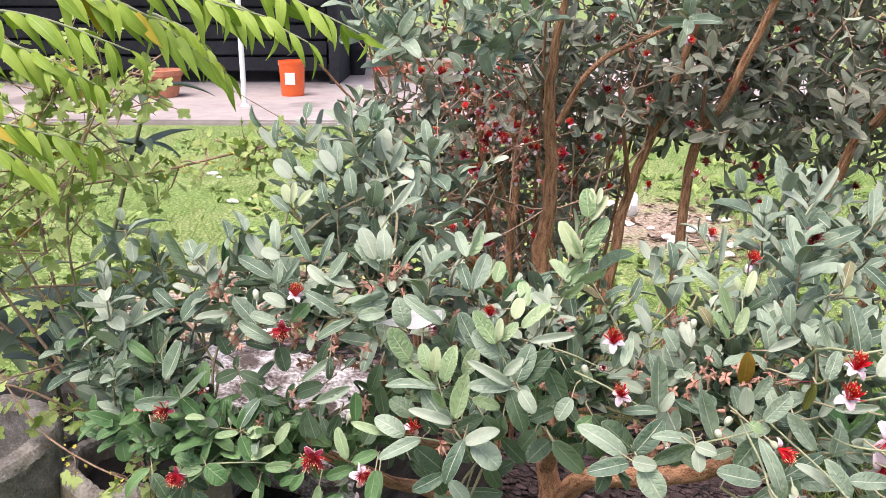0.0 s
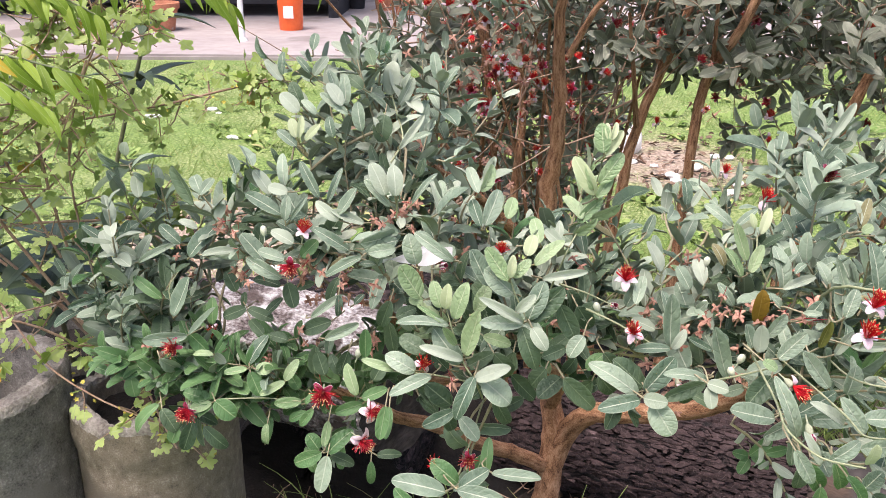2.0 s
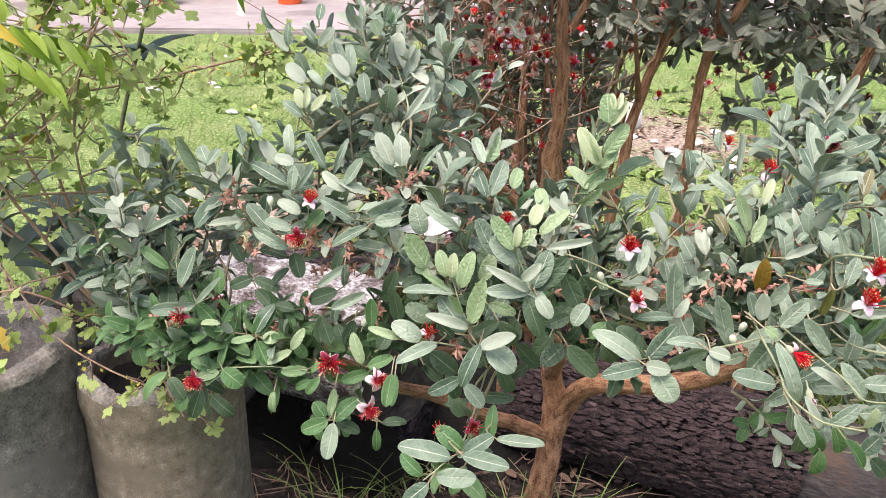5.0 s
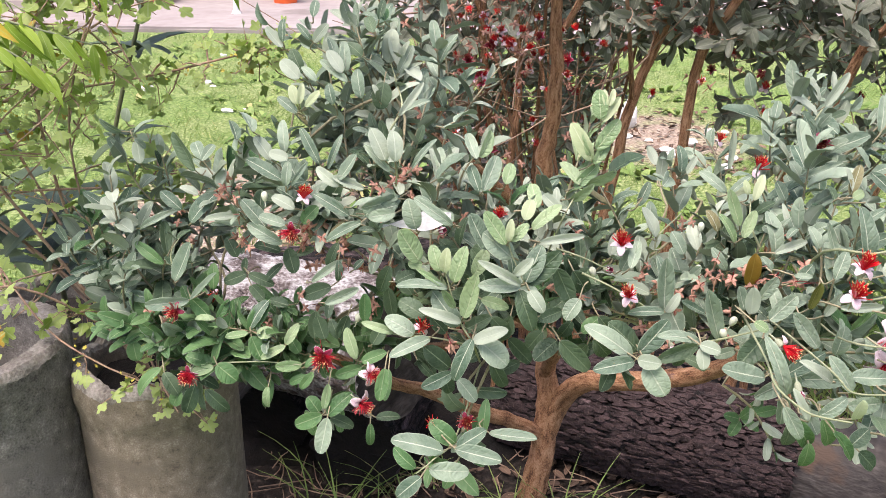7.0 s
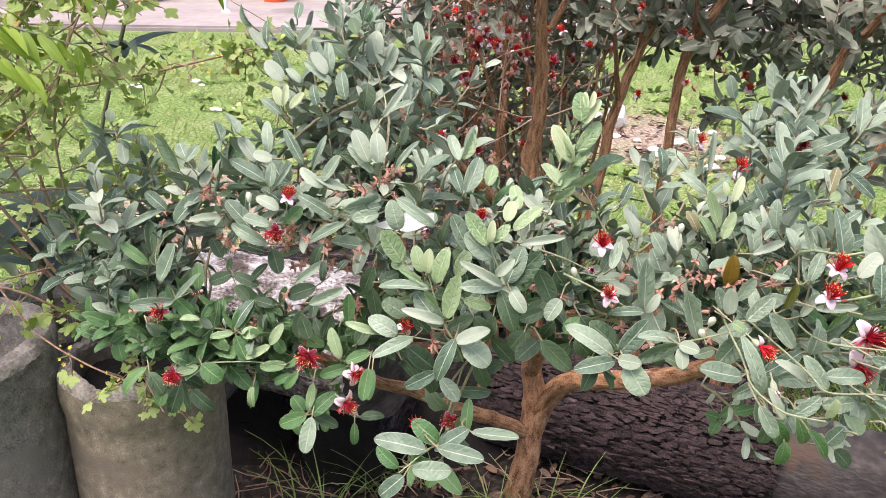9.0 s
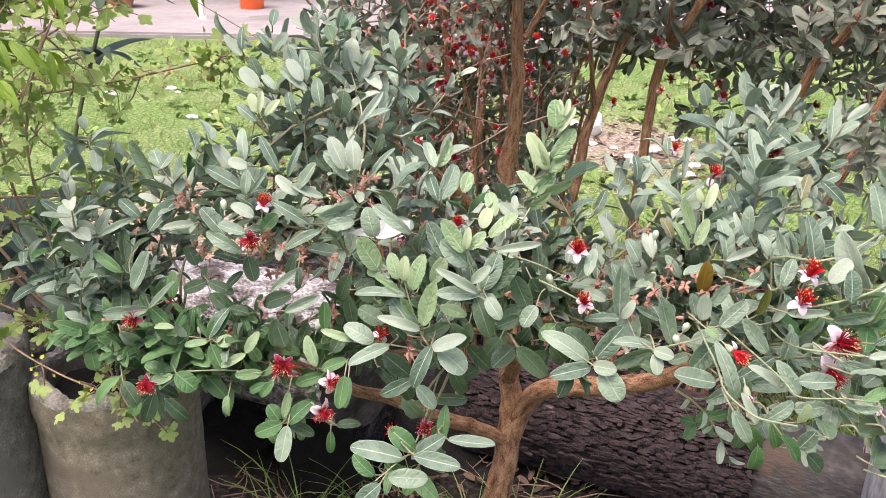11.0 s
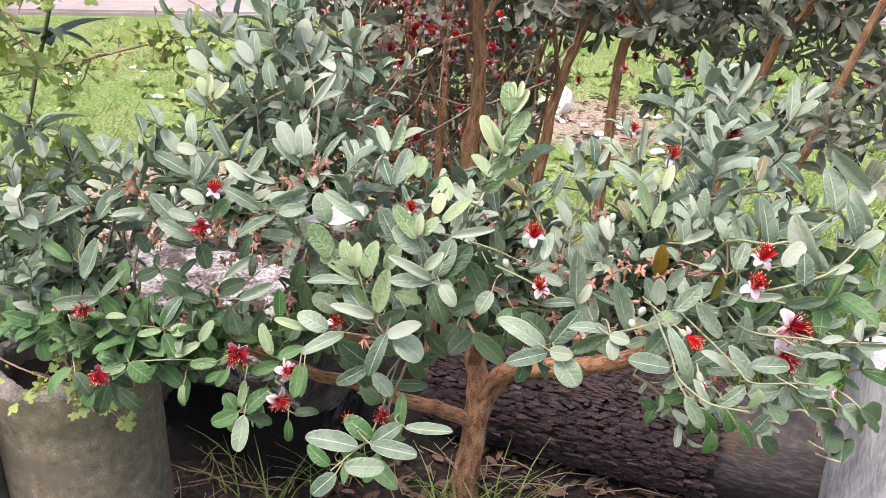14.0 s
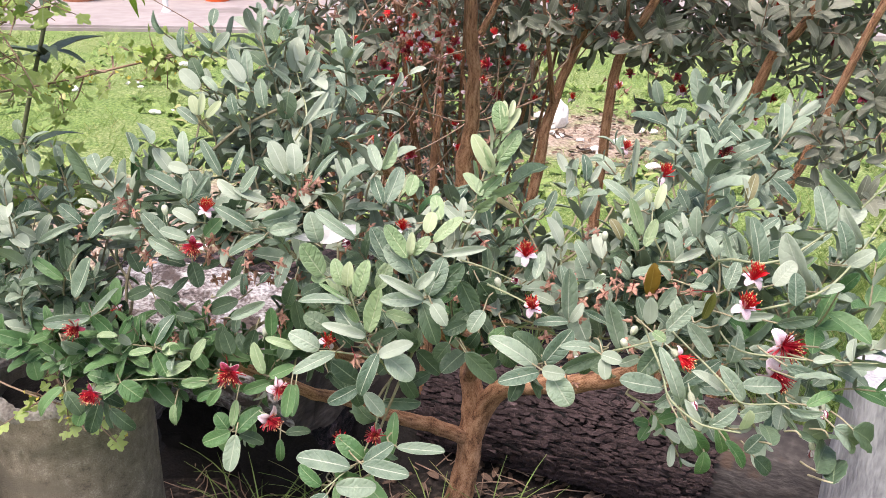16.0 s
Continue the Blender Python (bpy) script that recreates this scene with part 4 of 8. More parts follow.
# ---- the near pineapple guava ----
SHOOTS_CENTRE = [
    ((-0.009, 0.808, 0.781), (-0.030, 0.799, 0.863), 4, 0.046, "y"),
    ((0.057, 0.776, 0.843), (0.035, 0.773, 0.913), 4, 0.047, "m"),
    ((0.095, 0.836, 0.882), (0.136, 0.851, 1.021), 6, 0.040, "y"),
    ((0.009, 0.803, 0.770), (0.004, 0.745, 0.839), 3, 0.048, "m"),
    ((-0.076, 0.878, 0.915), (-0.079, 0.840, 0.977), 2, 0.036, "p"),
    ((-0.062, 0.883, 0.878), (-0.088, 0.879, 0.943), 3, 0.040, "m"),
    ((0.069, 0.794, 0.866), (0.084, 0.822, 0.897), 3, 0.040, "m"),
    ((-0.041, 0.885, 0.881), (-0.005, 0.906, 0.936), 3, 0.039, "m"),
    ((0.025, 0.866, 0.908), (0.032, 0.905, 0.937), 2, 0.038, "y"),
    ((0.004, 0.816, 0.749), (0.018, 0.754, 0.810), 2, 0.045, "m"),
    ((0.018, 0.775, 0.824), (0.056, 0.714, 0.887), 3, 0.046, "m"),
    ((-0.040, 0.863, 0.840), (-0.060, 0.827, 0.874), 2, 0.044, "m"),
]
SHOOTS_LOW = [
    ((-0.001, 0.821, 0.633), (-0.032, 0.692, 0.679), 3, 0.049, "b"),
    ((0.005, 0.835, 0.695), (0.001, 0.767, 0.669), 2, 0.053, "m"),
    ((-0.130, 0.914, 0.691), (-0.166, 0.843, 0.635), 4, 0.039, "b"),
    ((-0.156, 0.925, 0.746), (-0.196, 0.890, 0.719), 4, 0.039, "b"),
    ((-0.086, 0.882, 0.740), (-0.057, 0.826, 0.732), 3, 0.047, "m"),
    ((-0.185, 0.928, 0.721), (-0.127, 0.898, 0.716), 3, 0.040, "b"),
    ((-0.252, 0.945, 0.703), (-0.300, 0.916, 0.671), 4, 0.041, "b"),
    ((-0.324, 0.964, 0.660), (-0.366, 0.908, 0.644), 3, 0.045, "m"),
    ((-0.294, 0.981, 0.716), (-0.256, 0.924, 0.683), 3, 0.039, "b"),
]
SHOOTS_LEFT = [
    ((-0.348, 0.980, 0.716), (-0.406, 0.978, 0.790), 4, 0.055, "m"),
    ((-0.365, 1.033, 0.802), (-0.343, 0.998, 0.907), 3, 0.046, "m"),
    ((-0.319, 1.005, 0.821), (-0.267, 0.939, 0.919), 4, 0.042, "m"),
    ((-0.440, 1.089, 0.796), (-0.430, 1.076, 0.894), 3, 0.042, "m"),
    ((-0.552, 1.228, 0.666), (-0.523, 1.214, 0.752), 3, 0.049, "m"),
    ((-0.207, 0.943, 0.854), (-0.230, 0.921, 0.929), 4, 0.043, "m"),
    ((-0.182, 0.962, 0.882), (-0.198, 0.962, 0.999), 5, 0.040, "m"),
    ((-0.137, 0.924, 0.909), (-0.148, 0.948, 1.030), 5, 0.041, "m"),
    ((-0.106, 0.874, 0.938), (-0.084, 0.963, 1.056), 5, 0.044, "m"),
    ((-0.150, 0.951, 0.986), (-0.175, 1.043, 1.075), 4, 0.038, "m"),
    ((-0.081, 0.862, 0.954), (-0.048, 0.914, 1.032), 4, 0.041, "m"),
    ((-0.231, 0.961, 0.937), (-0.233, 1.077, 1.053), 4, 0.036, "m"),
]
SHOOTS_LEFT_2 = [
    ((-0.153, 0.934, 0.844), (-0.177, 0.934, 0.905), 4, 0.043, "m"),
    ((-0.117, 0.896, 0.839), (-0.132, 0.878, 0.879), 3, 0.044, "m"),
    ((-0.273, 0.976, 0.788), (-0.312, 0.976, 0.818), 3, 0.046, "m"),
    ((-0.518, 1.125, 0.640), (-0.573, 1.214, 0.672), 3, 0.055, "m"),
    ((-0.384, 0.959, 0.694), (-0.413, 0.937, 0.705), 3, 0.044, "m"),
]
SHOOTS_RIGHT = [
    ((0.156, 0.807, 0.783), (0.171, 0.733, 0.782), 3, 0.048, "m"),
    ((0.208, 0.810, 0.796), (0.206, 0.826, 0.853), 3, 0.050, "m"),
    ((0.254, 0.769, 0.806), (0.270, 0.742, 0.862), 3, 0.037, "m"),
    ((0.265, 0.765, 0.833), (0.233, 0.717, 0.833), 2, 0.046, "m"),
    ((0.249, 0.913, 0.897), (0.243, 0.962, 0.941), 2, 0.041, "m"),
    ((0.280, 0.818, 0.883), (0.332, 0.939, 0.906), 4, 0.045, "y"),
    ((0.295, 0.763, 0.870), (0.295, 0.777, 0.923), 3, 0.051, "m"),
    ((0.385, 1.014, 0.907), (0.469, 1.108, 0.991), 4, 0.051, "m"),
    ((0.313, 0.987, 0.879), (0.295, 1.032, 0.908), 3, 0.039, "m"),
    ((0.169, 0.848, 0.850), (0.184, 0.878, 0.883), 3, 0.037, "m"),
    ((0.316, 0.698, 0.890), (0.335, 0.710, 0.948), 4, 0.040, "m"),
    ((0.297, 0.679, 0.843), (0.301, 0.640, 0.896), 3, 0.041, "m"),
]
SHOOTS_OUTER = [
    ((0.273, 0.713, 0.822), (0.293, 0.560, 0.838), 4, 0.040, "m"),
    ((0.317, 0.652, 0.844), (0.304, 0.566, 0.841), 3, 0.040, "m"),
    ((0.373, 0.706, 0.912), (0.434, 0.688, 0.973), 4, 0.041, "m"),
    ((0.327, 0.651, 0.844), (0.383, 0.602, 0.872), 4, 0.039, "m"),
    ((0.363, 0.626, 0.836), (0.406, 0.584, 0.834), 4, 0.038, "m"),
    ((0.342, 0.670, 0.890), (0.341, 0.688, 0.952), 3, 0.045, "m"),
    ((0.253, 0.646, 0.819), (0.316, 0.645, 0.735), 4, 0.030, "b"),
    ((0.351, 0.618, 0.830), (0.392, 0.626, 0.766), 4, 0.031, "m"),
    ((0.382, 0.803, 0.932), (0.424, 0.779, 0.958), 3, 0.036, "m"),
    ((0.400, 1.019, 0.916), (0.507, 1.170, 0.961), 4, 0.046, "m"),
]
LEAF_GROUP_1 = [
    ((-0.070, 0.840, 0.912), (-0.108, 0.818, 0.906), -49, 1.00, "m"),
    ((-0.072, 0.830, 0.914), (-0.096, 0.854, 0.922), -40, 1.00, "m"),
    ((-0.032, 0.831, 0.935), (-0.004, 0.848, 0.962), -49, 1.00, "m"),
    ((0.011, 0.827, 0.924), (0.000, 0.850, 0.949), -12, 1.00, "m"),
    ((0.015, 0.824, 0.926), (0.031, 0.848, 0.958), 13, 1.00, "m"),
    ((0.037, 0.822, 0.934), (0.044, 0.838, 0.952), 8, 1.19, "y"),
    ((0.117, 0.806, 0.970), (0.099, 0.821, 0.998), -52, 1.00, "y"),
    ((0.109, 0.811, 0.938), (0.093, 0.835, 0.957), 13, 1.00, "y"),
]
LEAF_GROUP_2 = [
    ((0.105, 0.813, 0.934), (0.128, 0.822, 0.955), 15, 1.00, "y"),
    ((0.102, 0.812, 0.922), (0.123, 0.802, 0.940), 52, 1.00, "y"),
    ((0.117, 0.817, 0.937), (0.147, 0.814, 0.950), 64, 1.00, "y"),
    ((0.140, 0.817, 0.948), (0.178, 0.845, 0.964), -38, 1.00, "d"),
    ((0.068, 0.799, 0.917), (0.063, 0.823, 0.936), -6, 1.00, "y"),
    ((0.052, 0.796, 0.915), (0.080, 0.827, 0.924), 40, 1.00, "m"),
    ((0.200, 0.789, 0.817), (0.199, 0.796, 0.869), 34, 1.00, "m"),
    ((0.284, 0.647, 0.885), (0.290, 0.649, 0.908), 8, 1.00, "o"),
    ((0.165, 0.795, 0.855), (0.176, 0.818, 0.874), -17, 1.00, "m"),
    ((0.301, 0.648, 0.912), (0.312, 0.659, 0.933), -5, 1.00, "m"),
    ((-0.364, 0.915, 0.722), (-0.350, 0.941, 0.692), 12, 1.00, "m"),
]
LEAF_GROUP_3 = [
    ((-0.084, 0.822, 0.718), (-0.087, 0.805, 0.689), 7, 1.00, "b"),
    ((0.093, 0.757, 0.792), (0.123, 0.766, 0.756), 10, 1.07, "d"),
    ((-0.387, 0.974, 0.904), (-0.392, 0.986, 0.928), 2, 1.43, "p"),
    ((-0.392, 0.959, 0.959), (-0.387, 0.954, 0.975), 3, 1.67, "p"),
    ((-0.384, 0.954, 0.942), (-0.362, 0.956, 0.967), -49, 1.00, "m"),
    ((-0.389, 0.969, 0.935), (-0.378, 0.977, 0.922), -16, 1.00, "m"),
    ((-0.405, 0.975, 0.942), (-0.424, 0.960, 0.957), -57, 1.00, "m"),
    ((-0.311, 0.936, 0.908), (-0.333, 0.951, 0.949), -38, 1.00, "d"),
    ((-0.296, 0.915, 0.926), (-0.285, 0.938, 0.943), 12, 1.00, "m"),
    ((-0.299, 0.927, 0.925), (-0.313, 0.950, 0.941), 2, 1.19, "m"),
    ((-0.122, 0.845, 0.898), (-0.089, 0.835, 0.915), -49, 1.00, "m"),
]
LEAF_GROUP_4 = [
    ((-0.107, 0.833, 0.895), (-0.073, 0.826, 0.909), 9, 1.00, "m"),
    ((-0.236, 0.914, 0.960), (-0.254, 0.944, 0.979), 49, 1.00, "m"),
    ((-0.254, 0.913, 0.951), (-0.264, 0.936, 0.970), 40, 1.00, "m"),
    ((-0.253, 0.907, 0.941), (-0.258, 0.941, 0.958), -49, 1.00, "m"),
    ((-0.171, 0.958, 1.078), (-0.169, 0.975, 1.095), 9, 1.00, "m"),
    ((-0.217, 0.940, 1.072), (-0.235, 0.960, 1.092), -64, 1.00, "m"),
    ((-0.102, 0.995, 1.071), (-0.097, 1.008, 1.094), 7, 1.00, "d"),
    ((-0.096, 0.999, 1.069), (-0.100, 1.026, 1.081), 1, 1.00, "b"),
    ((-0.109, 0.997, 1.056), (-0.117, 1.024, 1.068), -5, 1.19, "d"),
    ((-0.015, 0.868, 0.985), (0.005, 0.901, 0.995), -57, 1.00, "m"),
    ((-0.026, 0.856, 0.982), (0.005, 0.883, 0.979), -64, 1.00, "m"),
]
LEAF_GROUP_5 = [
    ((0.008, 0.842, 0.954), (-0.002, 0.869, 0.971), 9, 1.00, "m"),
    ((0.011, 0.844, 0.955), (0.026, 0.867, 0.978), 40, 1.00, "y"),
    ((0.169, 0.818, 0.914), (0.149, 0.827, 0.900), 57, 1.00, "m"),
    ((0.202, 0.850, 0.925), (0.221, 0.887, 0.927), 15, 1.00, "m"),
    ((0.392, 0.675, 0.954), (0.386, 0.690, 0.991), -2, 1.24, "m"),
    ((0.395, 0.676, 0.956), (0.423, 0.674, 0.975), 0, 1.19, "p"),
    ((0.416, 0.673, 0.976), (0.387, 0.688, 1.007), -69, 1.00, "p"),
    ((0.417, 0.660, 0.948), (0.395, 0.671, 0.977), -64, 1.00, "p"),
    ((0.405, 0.659, 0.934), (0.396, 0.657, 0.969), 0, 1.19, "m"),
    ((0.404, 0.654, 0.931), (0.420, 0.645, 0.948), 1, 1.43, "p"),
    ((0.373, 0.645, 0.910), (0.346, 0.661, 0.956), -64, 1.00, "p"),
]
LEAF_GROUP_6 = [
    ((0.339, 0.645, 0.917), (0.358, 0.652, 0.936), -3, 1.19, "p"),
    ((0.365, 0.664, 0.927), (0.374, 0.655, 0.939), 14, 1.00, "p"),
    ((0.351, 0.626, 0.907), (0.350, 0.633, 0.934), -4, 1.19, "m"),
    ((0.334, 0.616, 0.896), (0.355, 0.597, 0.913), 40, 1.00, "m"),
    ((0.375, 0.636, 0.914), (0.393, 0.632, 0.923), -9, 1.00, "p"),
    ((0.284, 0.688, 0.897), (0.298, 0.681, 0.900), -3, 1.00, "m"),
    ((0.276, 0.716, 0.889), (0.264, 0.714, 0.904), 16, 1.07, "m"),
    ((0.304, 0.532, 0.838), (0.313, 0.565, 0.836), -10, 1.00, "d"),
    ((0.336, 0.593, 0.870), (0.360, 0.586, 0.864), 40, 1.00, "m"),
    ((0.355, 0.590, 0.876), (0.370, 0.585, 0.881), -16, 1.19, "p"),
    ((0.361, 0.596, 0.885), (0.372, 0.590, 0.896), 3, 1.07, "m"),
]
LEAF_GROUP_7 = [
    ((0.345, 0.568, 0.849), (0.370, 0.573, 0.859), -14, 1.00, "b"),
    ((0.329, 0.563, 0.849), (0.348, 0.547, 0.852), 49, 1.00, "m"),
    ((0.340, 0.586, 0.863), (0.372, 0.573, 0.871), -64, 1.00, "m"),
    ((0.383, 0.583, 0.876), (0.397, 0.572, 0.882), 40, 1.00, "p"),
    ((0.384, 0.584, 0.879), (0.390, 0.601, 0.892), -64, 1.00, "p"),
    ((0.361, 0.551, 0.840), (0.399, 0.567, 0.808), 8, 1.00, "m"),
    ((0.375, 0.549, 0.839), (0.411, 0.571, 0.810), 1, 1.00, "d"),
    ((0.341, 0.528, 0.816), (0.368, 0.573, 0.805), -4, 1.07, "d"),
    ((0.353, 0.524, 0.808), (0.374, 0.561, 0.806), -49, 1.00, "d"),
    ((0.330, 0.540, 0.839), (0.347, 0.584, 0.821), -12, 1.43, "d"),
    ((0.352, 0.541, 0.838), (0.368, 0.590, 0.814), -17, 1.19, "d"),
]
LEAF_GROUP_8 = [
    ((-0.049, 0.800, 0.858), (-0.070, 0.800, 0.891), 12, 1.56, "y"),
    ((-0.046, 0.800, 0.854), (-0.061, 0.800, 0.855), -15, 1.76, "y"),
    ((-0.028, 0.775, 0.858), (-0.036, 0.781, 0.884), -12, 1.26, "y"),
    ((-0.023, 0.772, 0.858), (-0.021, 0.772, 0.884), -10, 1.12, "v"),
    ((-0.014, 0.765, 0.851), (-0.003, 0.765, 0.889), -12, 0.91, "y"),
    ((0.006, 0.775, 0.854), (0.019, 0.785, 0.879), 11, 1.29, "y"),
    ((-0.020, 0.775, 0.839), (-0.073, 0.775, 0.847), 14, 0.58, "m"),
    ((-0.021, 0.778, 0.837), (-0.050, 0.778, 0.860), 3, 0.46, "y"),
    ((-0.003, 0.765, 0.812), (0.011, 0.765, 0.860), -17, 0.99, "y"),
    ((-0.008, 0.770, 0.800), (-0.035, 0.775, 0.835), -15, 1.18, "m"),
    ((-0.013, 0.763, 0.824), (-0.026, 0.753, 0.849), -6, 0.78, "y"),
]
LEAF_GROUP_9 = [
    ((-0.006, 0.768, 0.805), (-0.047, 0.758, 0.825), -2, 0.61, "p"),
    ((-0.054, 0.785, 0.782), (-0.083, 0.785, 0.802), 4, 1.60, "m"),
    ((-0.076, 0.790, 0.780), (-0.109, 0.790, 0.793), -1, 0.67, "y"),
    ((0.007, 0.765, 0.785), (0.040, 0.755, 0.805), -9, 0.86, "p"),
    ((0.014, 0.772, 0.781), (0.043, 0.762, 0.760), -13, 1.62, "m"),
    ((0.006, 0.765, 0.788), (-0.015, 0.745, 0.749), 7, 0.96, "m"),
    ((-0.037, 0.770, 0.785), (-0.078, 0.750, 0.776), 9, 0.77, "m"),
    ((-0.014, 0.775, 0.743), (-0.046, 0.765, 0.729), -17, 1.05, "m"),
    ((-0.008, 0.780, 0.732), (0.012, 0.770, 0.711), -14, 1.25, "m"),
    ((-0.086, 0.800, 0.732), (-0.092, 0.790, 0.699), -2, 1.11, "b"),
    ((-0.017, 0.810, 0.728), (-0.044, 0.810, 0.753), -4, 1.31, "d"),
]
LEAF_GROUP_10 = [
    ((0.018, 0.765, 0.886), (-0.000, 0.775, 0.918), 14, 1.25, "m"),
    ((0.035, 0.750, 0.898), (0.014, 0.760, 0.926), 1, 1.16, "y"),
    ((0.041, 0.755, 0.882), (0.014, 0.755, 0.908), -3, 1.33, "m"),
    ((0.037, 0.745, 0.903), (0.039, 0.745, 0.925), -3, 0.96, "v"),
    ((0.040, 0.748, 0.902), (0.055, 0.748, 0.920), 6, 1.32, "y"),
    ((0.053, 0.765, 0.917), (0.060, 0.775, 0.935), 3, 1.35, "v"),
    ((0.060, 0.760, 0.910), (0.086, 0.760, 0.935), -12, 0.77, "y"),
    ((0.068, 0.760, 0.896), (0.110, 0.755, 0.906), 9, 0.51, "p"),
    ((0.055, 0.745, 0.861), (0.070, 0.755, 0.896), 9, 1.08, "m"),
    ((0.057, 0.748, 0.858), (0.087, 0.758, 0.888), 17, 1.26, "d"),
    ((0.043, 0.735, 0.873), (0.059, 0.730, 0.892), 11, 1.04, "p"),
]
LEAF_GROUP_11 = [
    ((0.050, 0.740, 0.860), (0.010, 0.730, 0.889), -8, 0.50, "p"),
    ((0.050, 0.742, 0.858), (0.009, 0.737, 0.861), -7, 0.88, "m"),
    ((0.058, 0.735, 0.857), (0.071, 0.720, 0.842), 5, 1.62, "p"),
    ((0.049, 0.745, 0.853), (0.063, 0.725, 0.817), 6, 1.21, "d"),
    ((0.014, 0.775, 0.828), (0.043, 0.770, 0.821), 7, 1.17, "y"),
    ((0.087, 0.770, 0.865), (0.103, 0.770, 0.830), 14, 1.33, "d"),
    ((0.095, 0.770, 0.819), (0.071, 0.760, 0.813), -8, 1.45, "d"),
    ((0.110, 0.760, 0.837), (0.095, 0.750, 0.819), 16, 1.62, "m"),
    ((0.087, 0.780, 0.923), (0.072, 0.790, 0.934), -16, 1.44, "p"),
    ((0.096, 0.800, 0.769), (0.071, 0.780, 0.757), 18, 1.38, "d"),
    ((0.098, 0.790, 0.774), (0.123, 0.770, 0.751), 16, 1.23, "d"),
]
LEAF_GROUP_12 = [
    ((-0.036, 0.800, 0.913), (-0.053, 0.800, 0.927), -7, 1.42, "m"),
    ((-0.016, 0.790, 0.901), (-0.054, 0.790, 0.930), -13, 0.71, "m"),
    ((-0.053, 0.810, 0.889), (-0.061, 0.810, 0.921), -7, 1.45, "m"),
    ((-0.074, 0.820, 0.902), (-0.103, 0.820, 0.897), -17, 1.18, "m"),
    ((0.026, 0.800, 0.796), (0.048, 0.800, 0.770), 14, 1.36, "d"),
    ((-0.003, 0.800, 0.779), (0.026, 0.800, 0.796), 6, 1.22, "d"),
    ((-0.044, 0.810, 0.790), (-0.072, 0.820, 0.805), 3, 1.48, "d"),
    ((-0.021, 0.800, 0.776), (-0.037, 0.800, 0.795), -9, 1.59, "d"),
    ((0.163, 0.745, 0.782), (0.119, 0.745, 0.818), 8, 1.00, "m"),
    ((0.173, 0.765, 0.778), (0.143, 0.765, 0.810), 16, 1.15, "d"),
    ((0.170, 0.745, 0.786), (0.198, 0.750, 0.820), 14, 1.05, "m"),
]
LEAF_GROUP_13 = [
    ((0.164, 0.735, 0.782), (0.123, 0.725, 0.778), 0, 0.96, "m"),
    ((0.166, 0.730, 0.787), (0.186, 0.718, 0.789), 16, 1.62, "p"),
    ((0.175, 0.730, 0.782), (0.193, 0.715, 0.755), 18, 1.56, "m"),
    ((0.220, 0.720, 0.813), (0.181, 0.720, 0.823), 17, 0.84, "m"),
    ((0.224, 0.735, 0.801), (0.186, 0.735, 0.785), -16, 0.97, "d"),
    ((0.216, 0.705, 0.818), (0.233, 0.695, 0.817), -2, 1.62, "p"),
    ((0.218, 0.705, 0.815), (0.219, 0.693, 0.798), 4, 1.36, "p"),
    ((0.236, 0.715, 0.819), (0.218, 0.715, 0.871), -8, 0.77, "m"),
    ((0.198, 0.775, 0.819), (0.195, 0.780, 0.874), -5, 0.84, "m"),
    ((0.197, 0.770, 0.819), (0.161, 0.770, 0.820), 5, 0.83, "m"),
    ((0.199, 0.770, 0.819), (0.211, 0.770, 0.839), 11, 1.27, "p"),
]
LEAF_GROUP_14 = [
    ((0.231, 0.750, 0.828), (0.206, 0.750, 0.841), 3, 0.76, "m"),
    ((0.253, 0.690, 0.858), (0.251, 0.690, 0.885), -12, 1.35, "p"),
    ((0.250, 0.700, 0.857), (0.243, 0.705, 0.878), 7, 1.28, "m"),
    ((0.266, 0.710, 0.863), (0.278, 0.710, 0.886), 14, 1.30, "m"),
    ((0.253, 0.680, 0.855), (0.265, 0.675, 0.849), -10, 1.62, "y"),
    ((0.271, 0.700, 0.828), (0.249, 0.690, 0.806), 2, 1.62, "d"),
    ((0.259, 0.605, 0.827), (0.240, 0.605, 0.878), -6, 0.67, "m"),
    ((0.252, 0.635, 0.825), (0.214, 0.635, 0.832), 15, 1.29, "m"),
    ((0.294, 0.640, 0.852), (0.270, 0.645, 0.883), -16, 0.91, "m"),
    ((0.277, 0.655, 0.816), (0.311, 0.655, 0.840), -1, 0.99, "m"),
    ((0.292, 0.600, 0.842), (0.265, 0.600, 0.863), 15, 0.74, "p"),
]
LEAF_GROUP_15 = [
    ((0.304, 0.590, 0.840), (0.282, 0.590, 0.872), -3, 0.73, "m"),
    ((0.308, 0.605, 0.845), (0.340, 0.605, 0.843), -13, 1.26, "m"),
    ((0.266, 0.560, 0.836), (0.288, 0.560, 0.852), 11, 1.26, "m"),
    ((0.303, 0.590, 0.827), (0.331, 0.590, 0.829), 17, 1.29, "m"),
    ((0.283, 0.540, 0.847), (0.285, 0.535, 0.866), 18, 1.27, "v"),
    ((0.246, 0.575, 0.835), (0.261, 0.567, 0.809), 16, 0.85, "m"),
    ((0.262, 0.565, 0.829), (0.247, 0.565, 0.857), -5, 0.51, "p"),
    ((0.315, 0.650, 0.840), (0.320, 0.650, 0.867), 9, 1.48, "m"),
    ((0.306, 0.640, 0.890), (0.338, 0.630, 0.896), 17, 0.60, "p"),
    ((0.266, 0.680, 0.857), (0.288, 0.685, 0.879), 3, 1.30, "m"),
    ((0.267, 0.600, 0.808), (0.289, 0.600, 0.774), 16, 1.05, "b"),
]
